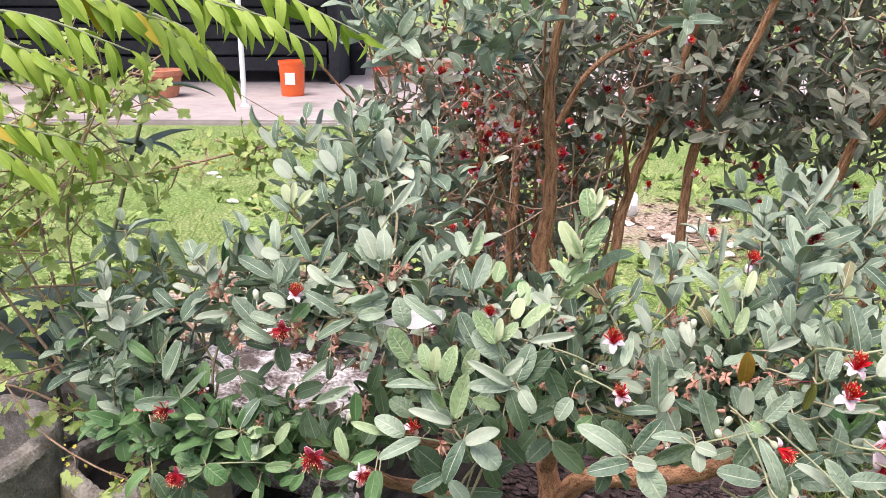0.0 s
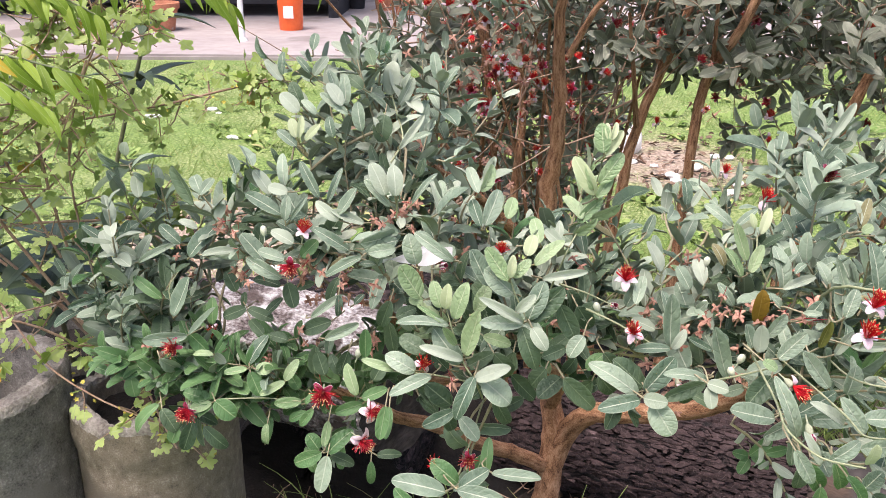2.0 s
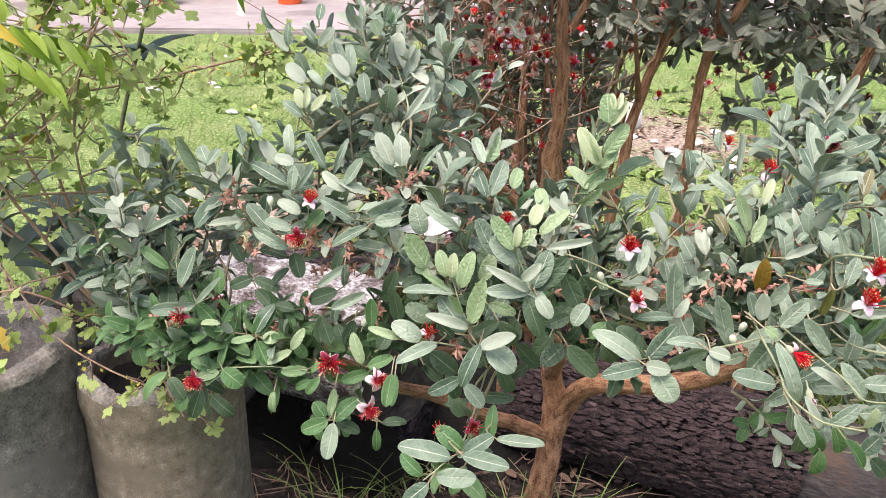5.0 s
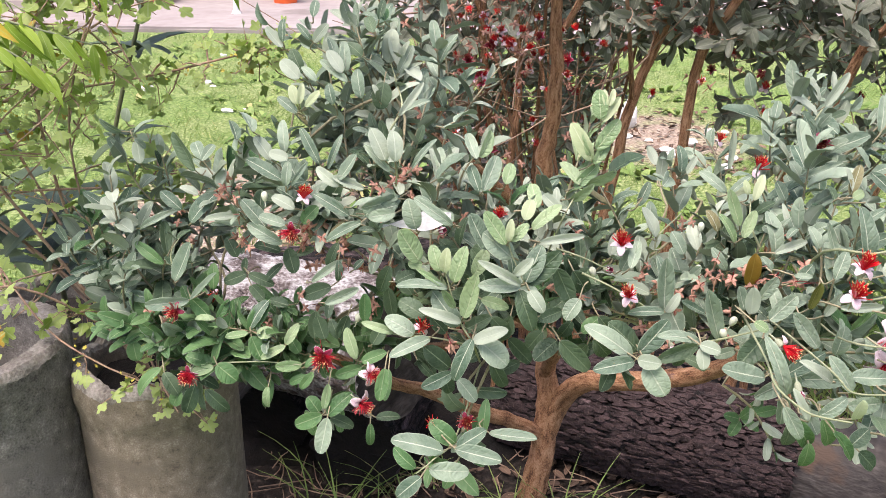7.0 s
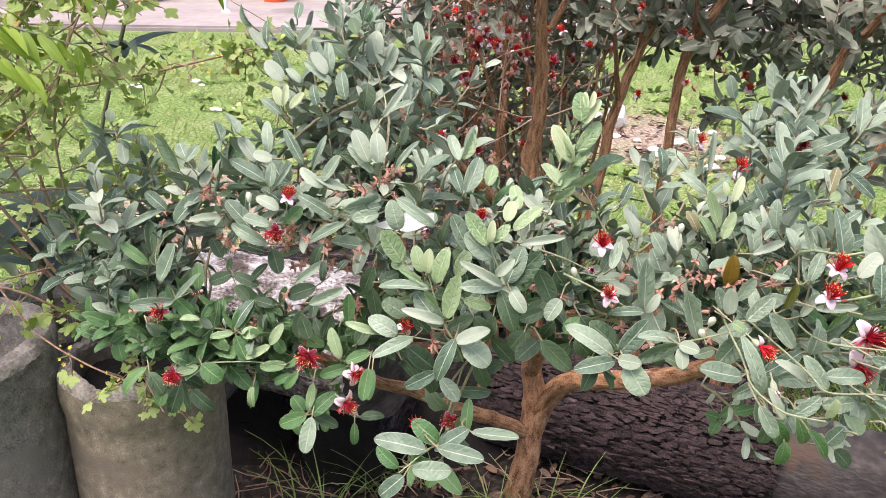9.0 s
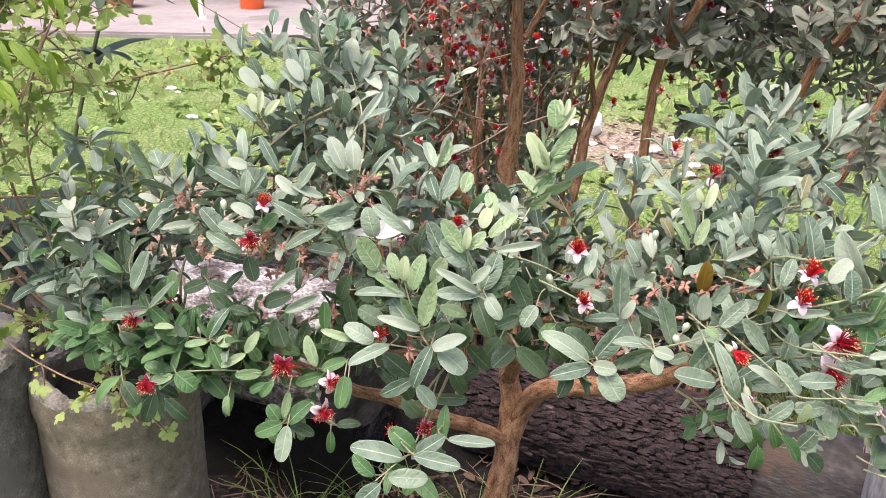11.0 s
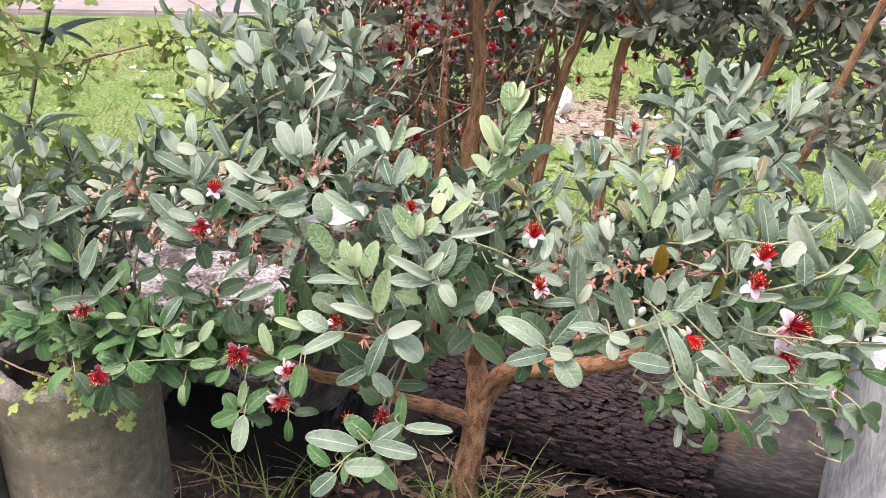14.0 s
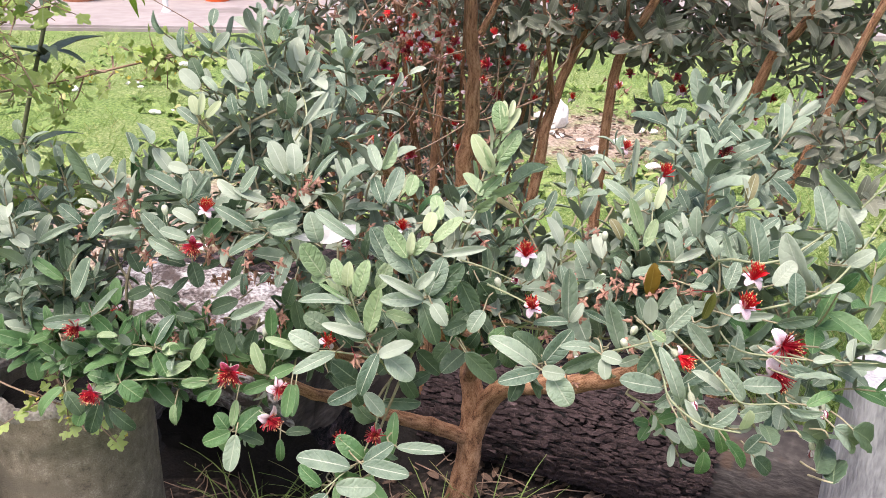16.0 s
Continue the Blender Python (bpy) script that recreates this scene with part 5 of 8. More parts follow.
LEAF_GROUP_16 = [
    ((0.283, 0.600, 0.784), (0.283, 0.600, 0.755), 3, 1.27, "b"),
    ((0.286, 0.570, 0.816), (0.305, 0.565, 0.792), -12, 0.81, "b"),
    ((0.274, 0.620, 0.792), (0.274, 0.620, 0.765), -1, 1.23, "d"),
    ((0.290, 0.600, 0.808), (0.302, 0.600, 0.780), 4, 1.14, "b"),
    ((0.324, 0.860, 0.636), (0.306, 0.860, 0.641), -7, 1.62, "b"),
    ((0.325, 0.860, 0.637), (0.350, 0.860, 0.661), 8, 1.27, "b"),
    ((0.327, 0.860, 0.636), (0.348, 0.850, 0.626), -3, 1.13, "b"),
    ((0.325, 0.860, 0.633), (0.312, 0.850, 0.619), 16, 1.57, "b"),
    ((0.296, 0.700, 0.753), (0.277, 0.700, 0.747), -11, 1.22, "b"),
    ((0.188, 0.800, 0.825), (0.164, 0.800, 0.837), 6, 0.98, "p"),
    ((0.263, 0.800, 0.852), (0.247, 0.800, 0.876), -15, 0.99, "m"),
]
LEAF_GROUP_17 = [
    ((0.159, 0.810, 0.846), (0.171, 0.810, 0.874), -14, 1.13, "m"),
    ((0.301, 0.720, 0.876), (0.314, 0.720, 0.894), 1, 1.35, "m"),
    ((0.304, 0.660, 0.872), (0.315, 0.660, 0.894), 0, 0.93, "p"),
    ((0.329, 0.620, 0.768), (0.342, 0.620, 0.785), 0, 1.52, "m"),
    ((0.343, 0.630, 0.755), (0.361, 0.630, 0.737), 0, 1.35, "d"),
    ((0.250, 0.780, 0.748), (0.228, 0.780, 0.764), 13, 1.37, "d"),
    ((0.227, 0.790, 0.772), (0.221, 0.790, 0.741), 0, 1.22, "d"),
    ((-0.188, 0.930, 0.555), (-0.200, 0.930, 0.591), -5, 0.89, "b"),
    ((-0.240, 0.930, 0.651), (-0.204, 0.930, 0.664), 17, 0.94, "b"),
    ((-0.251, 0.930, 0.597), (-0.241, 0.930, 0.634), 14, 0.96, "b"),
    ((-0.454, 1.040, 0.816), (-0.495, 1.047, 0.844), 8, 0.54, "m"),
]
LEAF_GROUP_18 = [
    ((-0.443, 1.030, 0.822), (-0.427, 1.037, 0.853), 14, 1.05, "m"),
    ((-0.411, 1.010, 0.809), (-0.396, 1.018, 0.842), -21, 1.07, "p"),
    ((-0.438, 1.020, 0.823), (-0.416, 1.017, 0.810), 14, 1.64, "p"),
    ((-0.442, 1.030, 0.814), (-0.469, 1.028, 0.807), -1, 0.84, "p"),
    ((-0.346, 0.980, 0.844), (-0.373, 0.986, 0.868), 1, 1.21, "m"),
    ((-0.404, 0.990, 0.815), (-0.358, 0.996, 0.841), 6, 0.49, "m"),
    ((-0.327, 0.950, 0.839), (-0.297, 0.960, 0.876), -10, 1.09, "m"),
    ((-0.321, 0.970, 0.867), (-0.343, 0.973, 0.878), 22, 1.14, "p"),
    ((-0.291, 0.950, 0.885), (-0.282, 0.955, 0.903), -20, 1.70, "p"),
    ((-0.309, 0.940, 0.845), (-0.268, 0.942, 0.853), -10, 0.60, "p"),
    ((-0.304, 0.950, 0.837), (-0.283, 0.950, 0.838), -5, 0.75, "m"),
]
LEAF_GROUP_19 = [
    ((-0.420, 1.020, 0.787), (-0.461, 1.017, 0.774), 3, 0.79, "m"),
    ((-0.373, 0.970, 0.776), (-0.409, 0.977, 0.803), -4, 0.79, "b"),
    ((-0.351, 0.940, 0.767), (-0.328, 0.950, 0.812), -17, 1.12, "m"),
    ((-0.434, 0.990, 0.768), (-0.439, 0.983, 0.738), -20, 1.46, "m"),
    ((-0.464, 1.020, 0.759), (-0.511, 1.016, 0.742), -22, 0.55, "m"),
    ((-0.333, 0.930, 0.746), (-0.391, 0.928, 0.738), -20, 0.70, "m"),
    ((-0.389, 0.970, 0.727), (-0.428, 0.972, 0.735), -16, 0.83, "m"),
    ((-0.334, 0.940, 0.744), (-0.311, 0.935, 0.723), 22, 1.70, "b"),
    ((-0.331, 0.930, 0.747), (-0.297, 0.938, 0.778), -14, 0.48, "m"),
    ((-0.308, 0.950, 0.752), (-0.307, 0.958, 0.784), 7, 0.97, "b"),
    ((-0.278, 0.960, 0.791), (-0.290, 0.966, 0.816), 11, 1.59, "d"),
]
LEAF_GROUP_20 = [
    ((-0.270, 0.960, 0.771), (-0.269, 0.964, 0.789), -12, 1.19, "d"),
    ((-0.268, 0.960, 0.769), (-0.297, 0.957, 0.758), -10, 1.14, "d"),
    ((-0.263, 0.950, 0.773), (-0.232, 0.947, 0.760), -3, 0.95, "d"),
    ((-0.243, 0.950, 0.764), (-0.222, 0.955, 0.786), -11, 0.81, "d"),
    ((-0.261, 0.950, 0.758), (-0.245, 0.946, 0.741), 21, 1.65, "d"),
    ((-0.209, 0.930, 0.816), (-0.202, 0.923, 0.788), -15, 1.70, "d"),
    ((-0.231, 0.920, 0.846), (-0.258, 0.928, 0.878), 18, 1.01, "m"),
    ((-0.193, 0.900, 0.876), (-0.218, 0.904, 0.891), 13, 1.29, "p"),
    ((-0.204, 0.900, 0.857), (-0.233, 0.902, 0.865), 15, 1.30, "m"),
    ((-0.211, 0.910, 0.830), (-0.253, 0.916, 0.852), -17, 0.82, "m"),
    ((-0.129, 0.880, 0.876), (-0.169, 0.887, 0.900), -5, 0.73, "m"),
]
LEAF_GROUP_21 = [
    ((-0.115, 0.870, 0.872), (-0.156, 0.865, 0.853), 6, 0.68, "m"),
    ((-0.112, 0.880, 0.907), (-0.146, 0.883, 0.919), 0, 0.77, "p"),
    ((-0.187, 0.910, 0.856), (-0.169, 0.915, 0.875), 7, 1.48, "b"),
    ((-0.146, 0.910, 0.832), (-0.162, 0.902, 0.800), 8, 0.98, "d"),
    ((-0.176, 0.890, 0.791), (-0.141, 0.897, 0.817), 7, 0.55, "m"),
    ((-0.144, 0.890, 0.819), (-0.144, 0.883, 0.794), -20, 1.03, "m"),
    ((-0.160, 0.880, 0.769), (-0.122, 0.885, 0.787), 21, 0.83, "m"),
    ((-0.451, 0.980, 0.664), (-0.484, 0.983, 0.679), 3, 0.77, "b"),
    ((-0.429, 0.980, 0.666), (-0.451, 0.986, 0.693), 18, 1.47, "m"),
    ((-0.431, 0.960, 0.669), (-0.397, 0.963, 0.683), -10, 0.82, "b"),
    ((-0.421, 0.960, 0.672), (-0.417, 0.954, 0.646), -6, 1.65, "b"),
]
LEAF_GROUP_22 = [
    ((-0.378, 0.930, 0.651), (-0.417, 0.922, 0.616), 17, 0.92, "b"),
    ((-0.371, 0.920, 0.651), (-0.353, 0.913, 0.622), -14, 1.33, "d"),
    ((-0.334, 0.920, 0.635), (-0.348, 0.911, 0.595), -20, 1.14, "d"),
    ((-0.354, 0.920, 0.626), (-0.364, 0.915, 0.605), -6, 1.61, "b"),
    ((-0.318, 0.910, 0.633), (-0.290, 0.903, 0.604), 8, 1.28, "d"),
    ((-0.333, 0.920, 0.647), (-0.302, 0.917, 0.634), -17, 1.24, "d"),
    ((-0.301, 0.910, 0.666), (-0.340, 0.914, 0.680), 17, 0.98, "b"),
    ((-0.304, 0.905, 0.669), (-0.332, 0.903, 0.661), -7, 1.00, "y"),
    ((-0.304, 0.910, 0.670), (-0.296, 0.919, 0.706), -12, 0.75, "b"),
    ((-0.298, 0.900, 0.675), (-0.274, 0.895, 0.655), 2, 1.67, "b"),
    ((-0.301, 0.920, 0.726), (-0.327, 0.921, 0.729), 18, 0.97, "y"),
]
LEAF_GROUP_23 = [
    ((-0.298, 0.920, 0.726), (-0.283, 0.926, 0.750), 17, 0.78, "b"),
    ((-0.259, 0.910, 0.713), (-0.286, 0.909, 0.707), 17, 1.01, "y"),
    ((-0.249, 0.910, 0.712), (-0.228, 0.911, 0.715), -9, 1.70, "y"),
    ((-0.256, 0.910, 0.709), (-0.245, 0.903, 0.682), -22, 1.70, "b"),
    ((-0.261, 0.920, 0.712), (-0.236, 0.929, 0.749), 13, 1.18, "b"),
    ((-0.213, 0.900, 0.704), (-0.198, 0.906, 0.729), 9, 1.15, "y"),
    ((-0.213, 0.900, 0.702), (-0.241, 0.896, 0.686), 12, 0.98, "y"),
    ((-0.193, 0.890, 0.683), (-0.226, 0.889, 0.679), -22, 0.92, "y"),
    ((-0.189, 0.890, 0.679), (-0.176, 0.893, 0.693), -21, 1.28, "b"),
    ((-0.187, 0.890, 0.668), (-0.212, 0.888, 0.657), 0, 1.14, "b"),
    ((-0.178, 0.880, 0.678), (-0.195, 0.875, 0.657), -7, 1.03, "b"),
]
LEAF_GROUP_24 = [
    ((-0.159, 0.870, 0.669), (-0.164, 0.863, 0.640), -3, 0.94, "y"),
    ((-0.238, 0.900, 0.645), (-0.242, 0.893, 0.617), 19, 1.10, "y"),
    ((-0.167, 0.860, 0.632), (-0.201, 0.857, 0.618), -13, 1.27, "b"),
    ((-0.159, 0.850, 0.635), (-0.167, 0.840, 0.594), 1, 1.23, "m"),
    ((-0.160, 0.860, 0.632), (-0.133, 0.867, 0.660), -8, 1.36, "b"),
    ((-0.159, 0.870, 0.623), (-0.129, 0.867, 0.612), -9, 1.31, "d"),
    ((-0.172, 0.870, 0.629), (-0.185, 0.875, 0.648), 14, 1.70, "b"),
    ((-0.102, 0.850, 0.636), (-0.073, 0.851, 0.640), -16, 1.13, "d"),
    ((-0.109, 0.850, 0.628), (-0.109, 0.843, 0.598), -8, 0.99, "b"),
    ((-0.124, 0.860, 0.709), (-0.136, 0.869, 0.744), -17, 0.87, "y"),
    ((-0.119, 0.870, 0.692), (-0.149, 0.868, 0.682), -16, 1.26, "b"),
]
LEAF_GROUP_25 = [
    ((-0.118, 0.860, 0.705), (-0.089, 0.862, 0.716), -10, 1.26, "b"),
    ((-0.113, 0.860, 0.757), (-0.113, 0.868, 0.788), 9, 1.19, "b"),
    ((-0.166, 0.900, 0.712), (-0.175, 0.907, 0.739), 4, 1.61, "d"),
    ((-0.149, 0.900, 0.713), (-0.159, 0.906, 0.736), -2, 1.21, "d"),
    ((-0.199, 0.910, 0.687), (-0.209, 0.914, 0.704), -15, 1.70, "b"),
    ((-0.105, 0.860, 0.728), (-0.092, 0.866, 0.750), 13, 1.58, "d"),
    ((-0.022, 0.725, 0.680), (-0.076, 0.729, 0.693), 13, 0.95, "m"),
    ((-0.008, 0.735, 0.678), (0.022, 0.740, 0.696), -12, 1.26, "m"),
    ((0.025, 0.745, 0.689), (0.073, 0.743, 0.683), -20, 0.73, "m"),
    ((-0.010, 0.725, 0.683), (0.036, 0.721, 0.672), -8, 1.01, "m"),
    ((-0.050, 0.710, 0.670), (-0.073, 0.716, 0.689), -16, 1.39, "b"),
]
LEAF_GROUP_26 = [
    ((-0.036, 0.715, 0.665), (0.005, 0.714, 0.663), 13, 1.10, "m"),
    ((-0.044, 0.705, 0.663), (-0.069, 0.699, 0.642), 1, 1.17, "m"),
    ((-0.010, 0.750, 0.673), (-0.037, 0.757, 0.695), 0, 1.45, "b"),
    ((0.020, 0.770, 0.673), (0.022, 0.779, 0.708), -9, 1.03, "b"),
    ((-0.096, 1.050, 1.012), (-0.091, 1.060, 1.052), 0, 1.15, "p"),
    ((-0.083, 1.030, 1.004), (-0.065, 1.038, 1.036), 21, 0.91, "p"),
    ((-0.083, 1.030, 0.997), (-0.056, 1.036, 1.020), -12, 0.52, "p"),
    ((-0.093, 1.030, 0.993), (-0.127, 1.038, 1.025), 12, 0.40, "m"),
    ((-0.101, 1.040, 1.012), (-0.125, 1.042, 1.021), -22, 1.11, "p"),
    ((-0.098, 1.000, 0.999), (-0.103, 0.992, 0.968), -8, 1.58, "d"),
    ((-0.058, 1.020, 0.982), (-0.051, 1.028, 1.011), 19, 1.13, "m"),
]
LEAF_GROUP_27 = [
    ((-0.078, 0.950, 0.971), (-0.050, 0.960, 1.008), 17, 0.44, "p"),
    ((-0.074, 0.980, 0.968), (-0.044, 0.984, 0.984), -19, 0.63, "m"),
    ((-0.083, 0.815, 0.959), (-0.097, 0.825, 0.990), 15, 1.09, "p"),
    ((-0.073, 0.810, 0.960), (-0.074, 0.820, 0.990), 16, 1.48, "p"),
    ((-0.079, 0.820, 0.946), (-0.105, 0.828, 0.972), -2, 0.56, "m"),
    ((-0.057, 0.820, 0.949), (-0.034, 0.830, 0.981), -6, 0.45, "m"),
    ((-0.148, 0.980, 1.013), (-0.157, 0.990, 1.055), 22, 0.80, "m"),
    ((-0.143, 0.970, 1.015), (-0.159, 0.977, 1.040), 20, 1.17, "p"),
    ((-0.140, 0.980, 1.013), (-0.142, 0.990, 1.049), 8, 0.87, "m"),
    ((-0.137, 0.970, 1.005), (-0.169, 0.977, 1.029), -5, 0.59, "m"),
    ((-0.122, 0.970, 0.986), (-0.128, 0.979, 1.019), -13, 1.10, "m"),
]
LEAF_GROUP_28 = [
    ((-0.211, 0.980, 1.041), (-0.230, 0.986, 1.061), 20, 1.34, "p"),
    ((-0.210, 0.980, 1.047), (-0.211, 0.988, 1.074), -10, 0.95, "m"),
    ((-0.179, 0.980, 1.050), (-0.194, 0.985, 1.068), 3, 0.88, "m"),
    ((-0.175, 0.980, 1.047), (-0.159, 0.986, 1.068), 8, 1.09, "p"),
    ((-0.188, 0.970, 1.014), (-0.201, 0.977, 1.041), -12, 1.26, "d"),
    ((-0.190, 0.960, 1.010), (-0.211, 0.966, 1.030), -8, 1.28, "p"),
    ((-0.171, 0.960, 1.007), (-0.187, 0.965, 1.025), 11, 1.09, "m"),
    ((-0.153, 0.960, 0.981), (-0.160, 0.967, 1.005), -14, 1.36, "m"),
    ((-0.193, 0.950, 0.983), (-0.199, 0.956, 1.004), 8, 1.17, "v"),
    ((-0.190, 0.950, 0.983), (-0.186, 0.957, 1.007), 20, 0.82, "v"),
    ((-0.183, 0.950, 0.980), (-0.167, 0.955, 0.998), 8, 0.83, "v"),
]
LEAF_GROUP_29 = [
    ((-0.193, 0.950, 0.973), (-0.215, 0.955, 0.991), 7, 0.92, "m"),
    ((-0.203, 0.920, 0.936), (-0.207, 0.930, 0.972), -2, 0.94, "m"),
    ((-0.219, 0.920, 0.926), (-0.237, 0.927, 0.953), 21, 1.07, "p"),
    ((-0.198, 0.910, 0.932), (-0.220, 0.912, 0.938), -13, 1.28, "p"),
    ((-0.164, 0.910, 0.926), (-0.185, 0.920, 0.965), -6, 0.58, "m"),
    ((-0.153, 0.900, 0.923), (-0.138, 0.910, 0.962), 6, 0.54, "m"),
    ((-0.206, 0.910, 0.906), (-0.247, 0.917, 0.930), 7, 0.74, "m"),
    ((-0.139, 0.880, 0.910), (-0.166, 0.886, 0.930), -18, 1.07, "p"),
    ((-0.139, 0.880, 0.917), (-0.119, 0.887, 0.943), -15, 1.09, "m"),
    ((-0.201, 0.900, 0.903), (-0.198, 0.907, 0.930), 9, 1.03, "m"),
    ((-0.195, 0.900, 0.903), (-0.176, 0.907, 0.930), 15, 0.51, "m"),
]
LEAF_GROUP_30 = [
    ((-0.123, 1.000, 1.029), (-0.140, 1.004, 1.044), 6, 1.60, "d"),
    ((0.233, 0.900, 0.925), (0.233, 0.908, 0.954), 20, 1.31, "m"),
    ((0.239, 0.900, 0.923), (0.249, 0.905, 0.941), -6, 0.96, "p"),
    ((0.278, 0.880, 0.909), (0.250, 0.887, 0.932), -8, 0.92, "m"),
    ((0.284, 0.900, 0.929), (0.285, 0.910, 0.970), 13, 0.54, "p"),
    ((0.278, 0.870, 0.910), (0.301, 0.876, 0.930), -21, 0.63, "m"),
    ((0.277, 0.820, 0.893), (0.264, 0.830, 0.929), -14, 0.81, "y"),
    ((0.288, 0.840, 0.920), (0.284, 0.844, 0.935), -14, 1.08, "v"),
    ((0.295, 0.840, 0.914), (0.304, 0.848, 0.940), -5, 0.80, "v"),
    ((0.279, 0.810, 0.884), (0.290, 0.818, 0.910), -15, 1.09, "y"),
    ((0.274, 0.820, 0.875), (0.261, 0.829, 0.905), 13, 0.87, "y"),
]
LEAF_GROUP_31 = [
    ((0.298, 0.770, 0.880), (0.293, 0.780, 0.925), 16, 1.11, "m"),
    ((0.293, 0.760, 0.888), (0.325, 0.764, 0.901), -5, 0.65, "p"),
    ((0.317, 0.790, 0.899), (0.308, 0.798, 0.926), -21, 0.53, "p"),
    ((0.330, 0.750, 0.898), (0.321, 0.757, 0.918), 10, 1.29, "m"),
    ((0.337, 0.730, 0.901), (0.328, 0.739, 0.928), -18, 0.65, "m"),
    ((0.341, 0.680, 0.917), (0.334, 0.690, 0.962), 5, 0.87, "m"),
    ((0.373, 0.800, 0.935), (0.382, 0.809, 0.964), -15, 0.89, "m"),
    ((0.375, 0.800, 0.938), (0.366, 0.807, 0.959), 20, 0.86, "p"),
    ((0.371, 0.790, 0.935), (0.382, 0.792, 0.941), 8, 1.70, "y"),
    ((0.433, 1.050, 0.953), (0.406, 1.057, 0.980), 22, 0.86, "p"),
    ((0.441, 1.050, 0.964), (0.466, 1.060, 1.004), 5, 0.68, "p"),
]
LEAF_GROUP_32 = [
    ((0.437, 1.060, 0.969), (0.421, 1.068, 1.002), 10, 0.60, "p"),
    ((0.455, 1.060, 0.948), (0.475, 1.062, 0.958), -6, 1.15, "d"),
    ((0.379, 0.980, 0.916), (0.350, 0.990, 0.954), 14, 0.40, "p"),
    ((0.379, 0.980, 0.919), (0.403, 0.987, 0.945), -17, 0.51, "p"),
    ((0.354, 0.900, 0.914), (0.408, 0.905, 0.933), -16, 0.40, "m"),
    ((0.373, 0.920, 0.917), (0.394, 0.924, 0.931), -6, 1.51, "m"),
    ((0.371, 0.920, 0.914), (0.360, 0.925, 0.932), 10, 1.37, "m"),
    ((0.343, 0.880, 0.901), (0.333, 0.886, 0.921), -1, 1.21, "m"),
    ((0.356, 0.850, 0.902), (0.387, 0.854, 0.917), 16, 0.63, "m"),
    ((0.198, 0.840, 0.872), (0.185, 0.849, 0.903), 20, 1.03, "p"),
    ((0.199, 0.860, 0.870), (0.195, 0.869, 0.902), -4, 0.84, "m"),
]
LEAF_GROUP_33 = [
    ((0.224, 0.820, 0.861), (0.211, 0.827, 0.884), -3, 1.13, "m"),
    ((0.190, 0.900, 0.885), (0.202, 0.907, 0.912), 2, 0.96, "m"),
    ((0.262, 0.840, 0.879), (0.252, 0.847, 0.902), 7, 1.29, "m"),
    ((0.320, 0.780, 0.897), (0.313, 0.786, 0.916), -1, 1.27, "m"),
]
# Inner leaves, mostly in the dark tone that paints the crown's shade.
LEAF_INNER_SHADE_A = [
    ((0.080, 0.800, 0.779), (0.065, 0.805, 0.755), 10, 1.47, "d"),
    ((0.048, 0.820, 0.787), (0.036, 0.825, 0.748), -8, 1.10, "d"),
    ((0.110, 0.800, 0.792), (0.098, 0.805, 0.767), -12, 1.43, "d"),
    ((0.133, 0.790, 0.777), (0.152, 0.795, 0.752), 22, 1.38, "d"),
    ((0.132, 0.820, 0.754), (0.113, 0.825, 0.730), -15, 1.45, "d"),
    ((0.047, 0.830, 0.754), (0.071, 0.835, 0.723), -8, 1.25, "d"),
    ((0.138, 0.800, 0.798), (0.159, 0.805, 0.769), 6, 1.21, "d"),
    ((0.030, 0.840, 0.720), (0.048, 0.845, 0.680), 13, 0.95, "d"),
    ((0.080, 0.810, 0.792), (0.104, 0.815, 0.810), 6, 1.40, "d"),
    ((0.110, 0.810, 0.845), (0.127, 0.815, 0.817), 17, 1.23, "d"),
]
LEAF_INNER_SHADE_B = [
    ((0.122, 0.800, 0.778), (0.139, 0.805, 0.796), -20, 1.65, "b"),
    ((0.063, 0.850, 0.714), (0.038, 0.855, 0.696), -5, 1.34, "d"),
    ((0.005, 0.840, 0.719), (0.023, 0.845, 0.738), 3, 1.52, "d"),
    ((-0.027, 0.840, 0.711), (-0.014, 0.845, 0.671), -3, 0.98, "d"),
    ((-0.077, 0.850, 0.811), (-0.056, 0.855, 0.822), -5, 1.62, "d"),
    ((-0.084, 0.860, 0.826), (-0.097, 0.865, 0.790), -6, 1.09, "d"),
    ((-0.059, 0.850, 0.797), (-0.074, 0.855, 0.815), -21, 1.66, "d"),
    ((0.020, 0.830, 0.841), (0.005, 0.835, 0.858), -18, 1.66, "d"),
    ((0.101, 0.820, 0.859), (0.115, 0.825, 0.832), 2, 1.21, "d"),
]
LEAF_YOUNG_TIP = [
    ((0.125, 0.808, 1.005), (0.122, 0.814, 1.033), -12, 1.25, "y"),
    ((0.127, 0.808, 1.003), (0.142, 0.814, 1.025), 14, 0.95, "v"),
    ((0.129, 0.808, 1.017), (0.127, 0.814, 1.034), -10, 0.95, "v"),
    ((0.132, 0.808, 1.018), (0.137, 0.814, 1.034), 12, 0.90, "v"),
    ((0.119, 0.808, 0.964), (0.098, 0.814, 1.000), -18, 0.95, "v"),
    ((0.123, 0.808, 0.975), (0.145, 0.814, 1.004), 16, 0.95, "y"),
    ((0.121, 0.808, 0.961), (0.137, 0.814, 0.982), 20, 1.00, "y"),
]
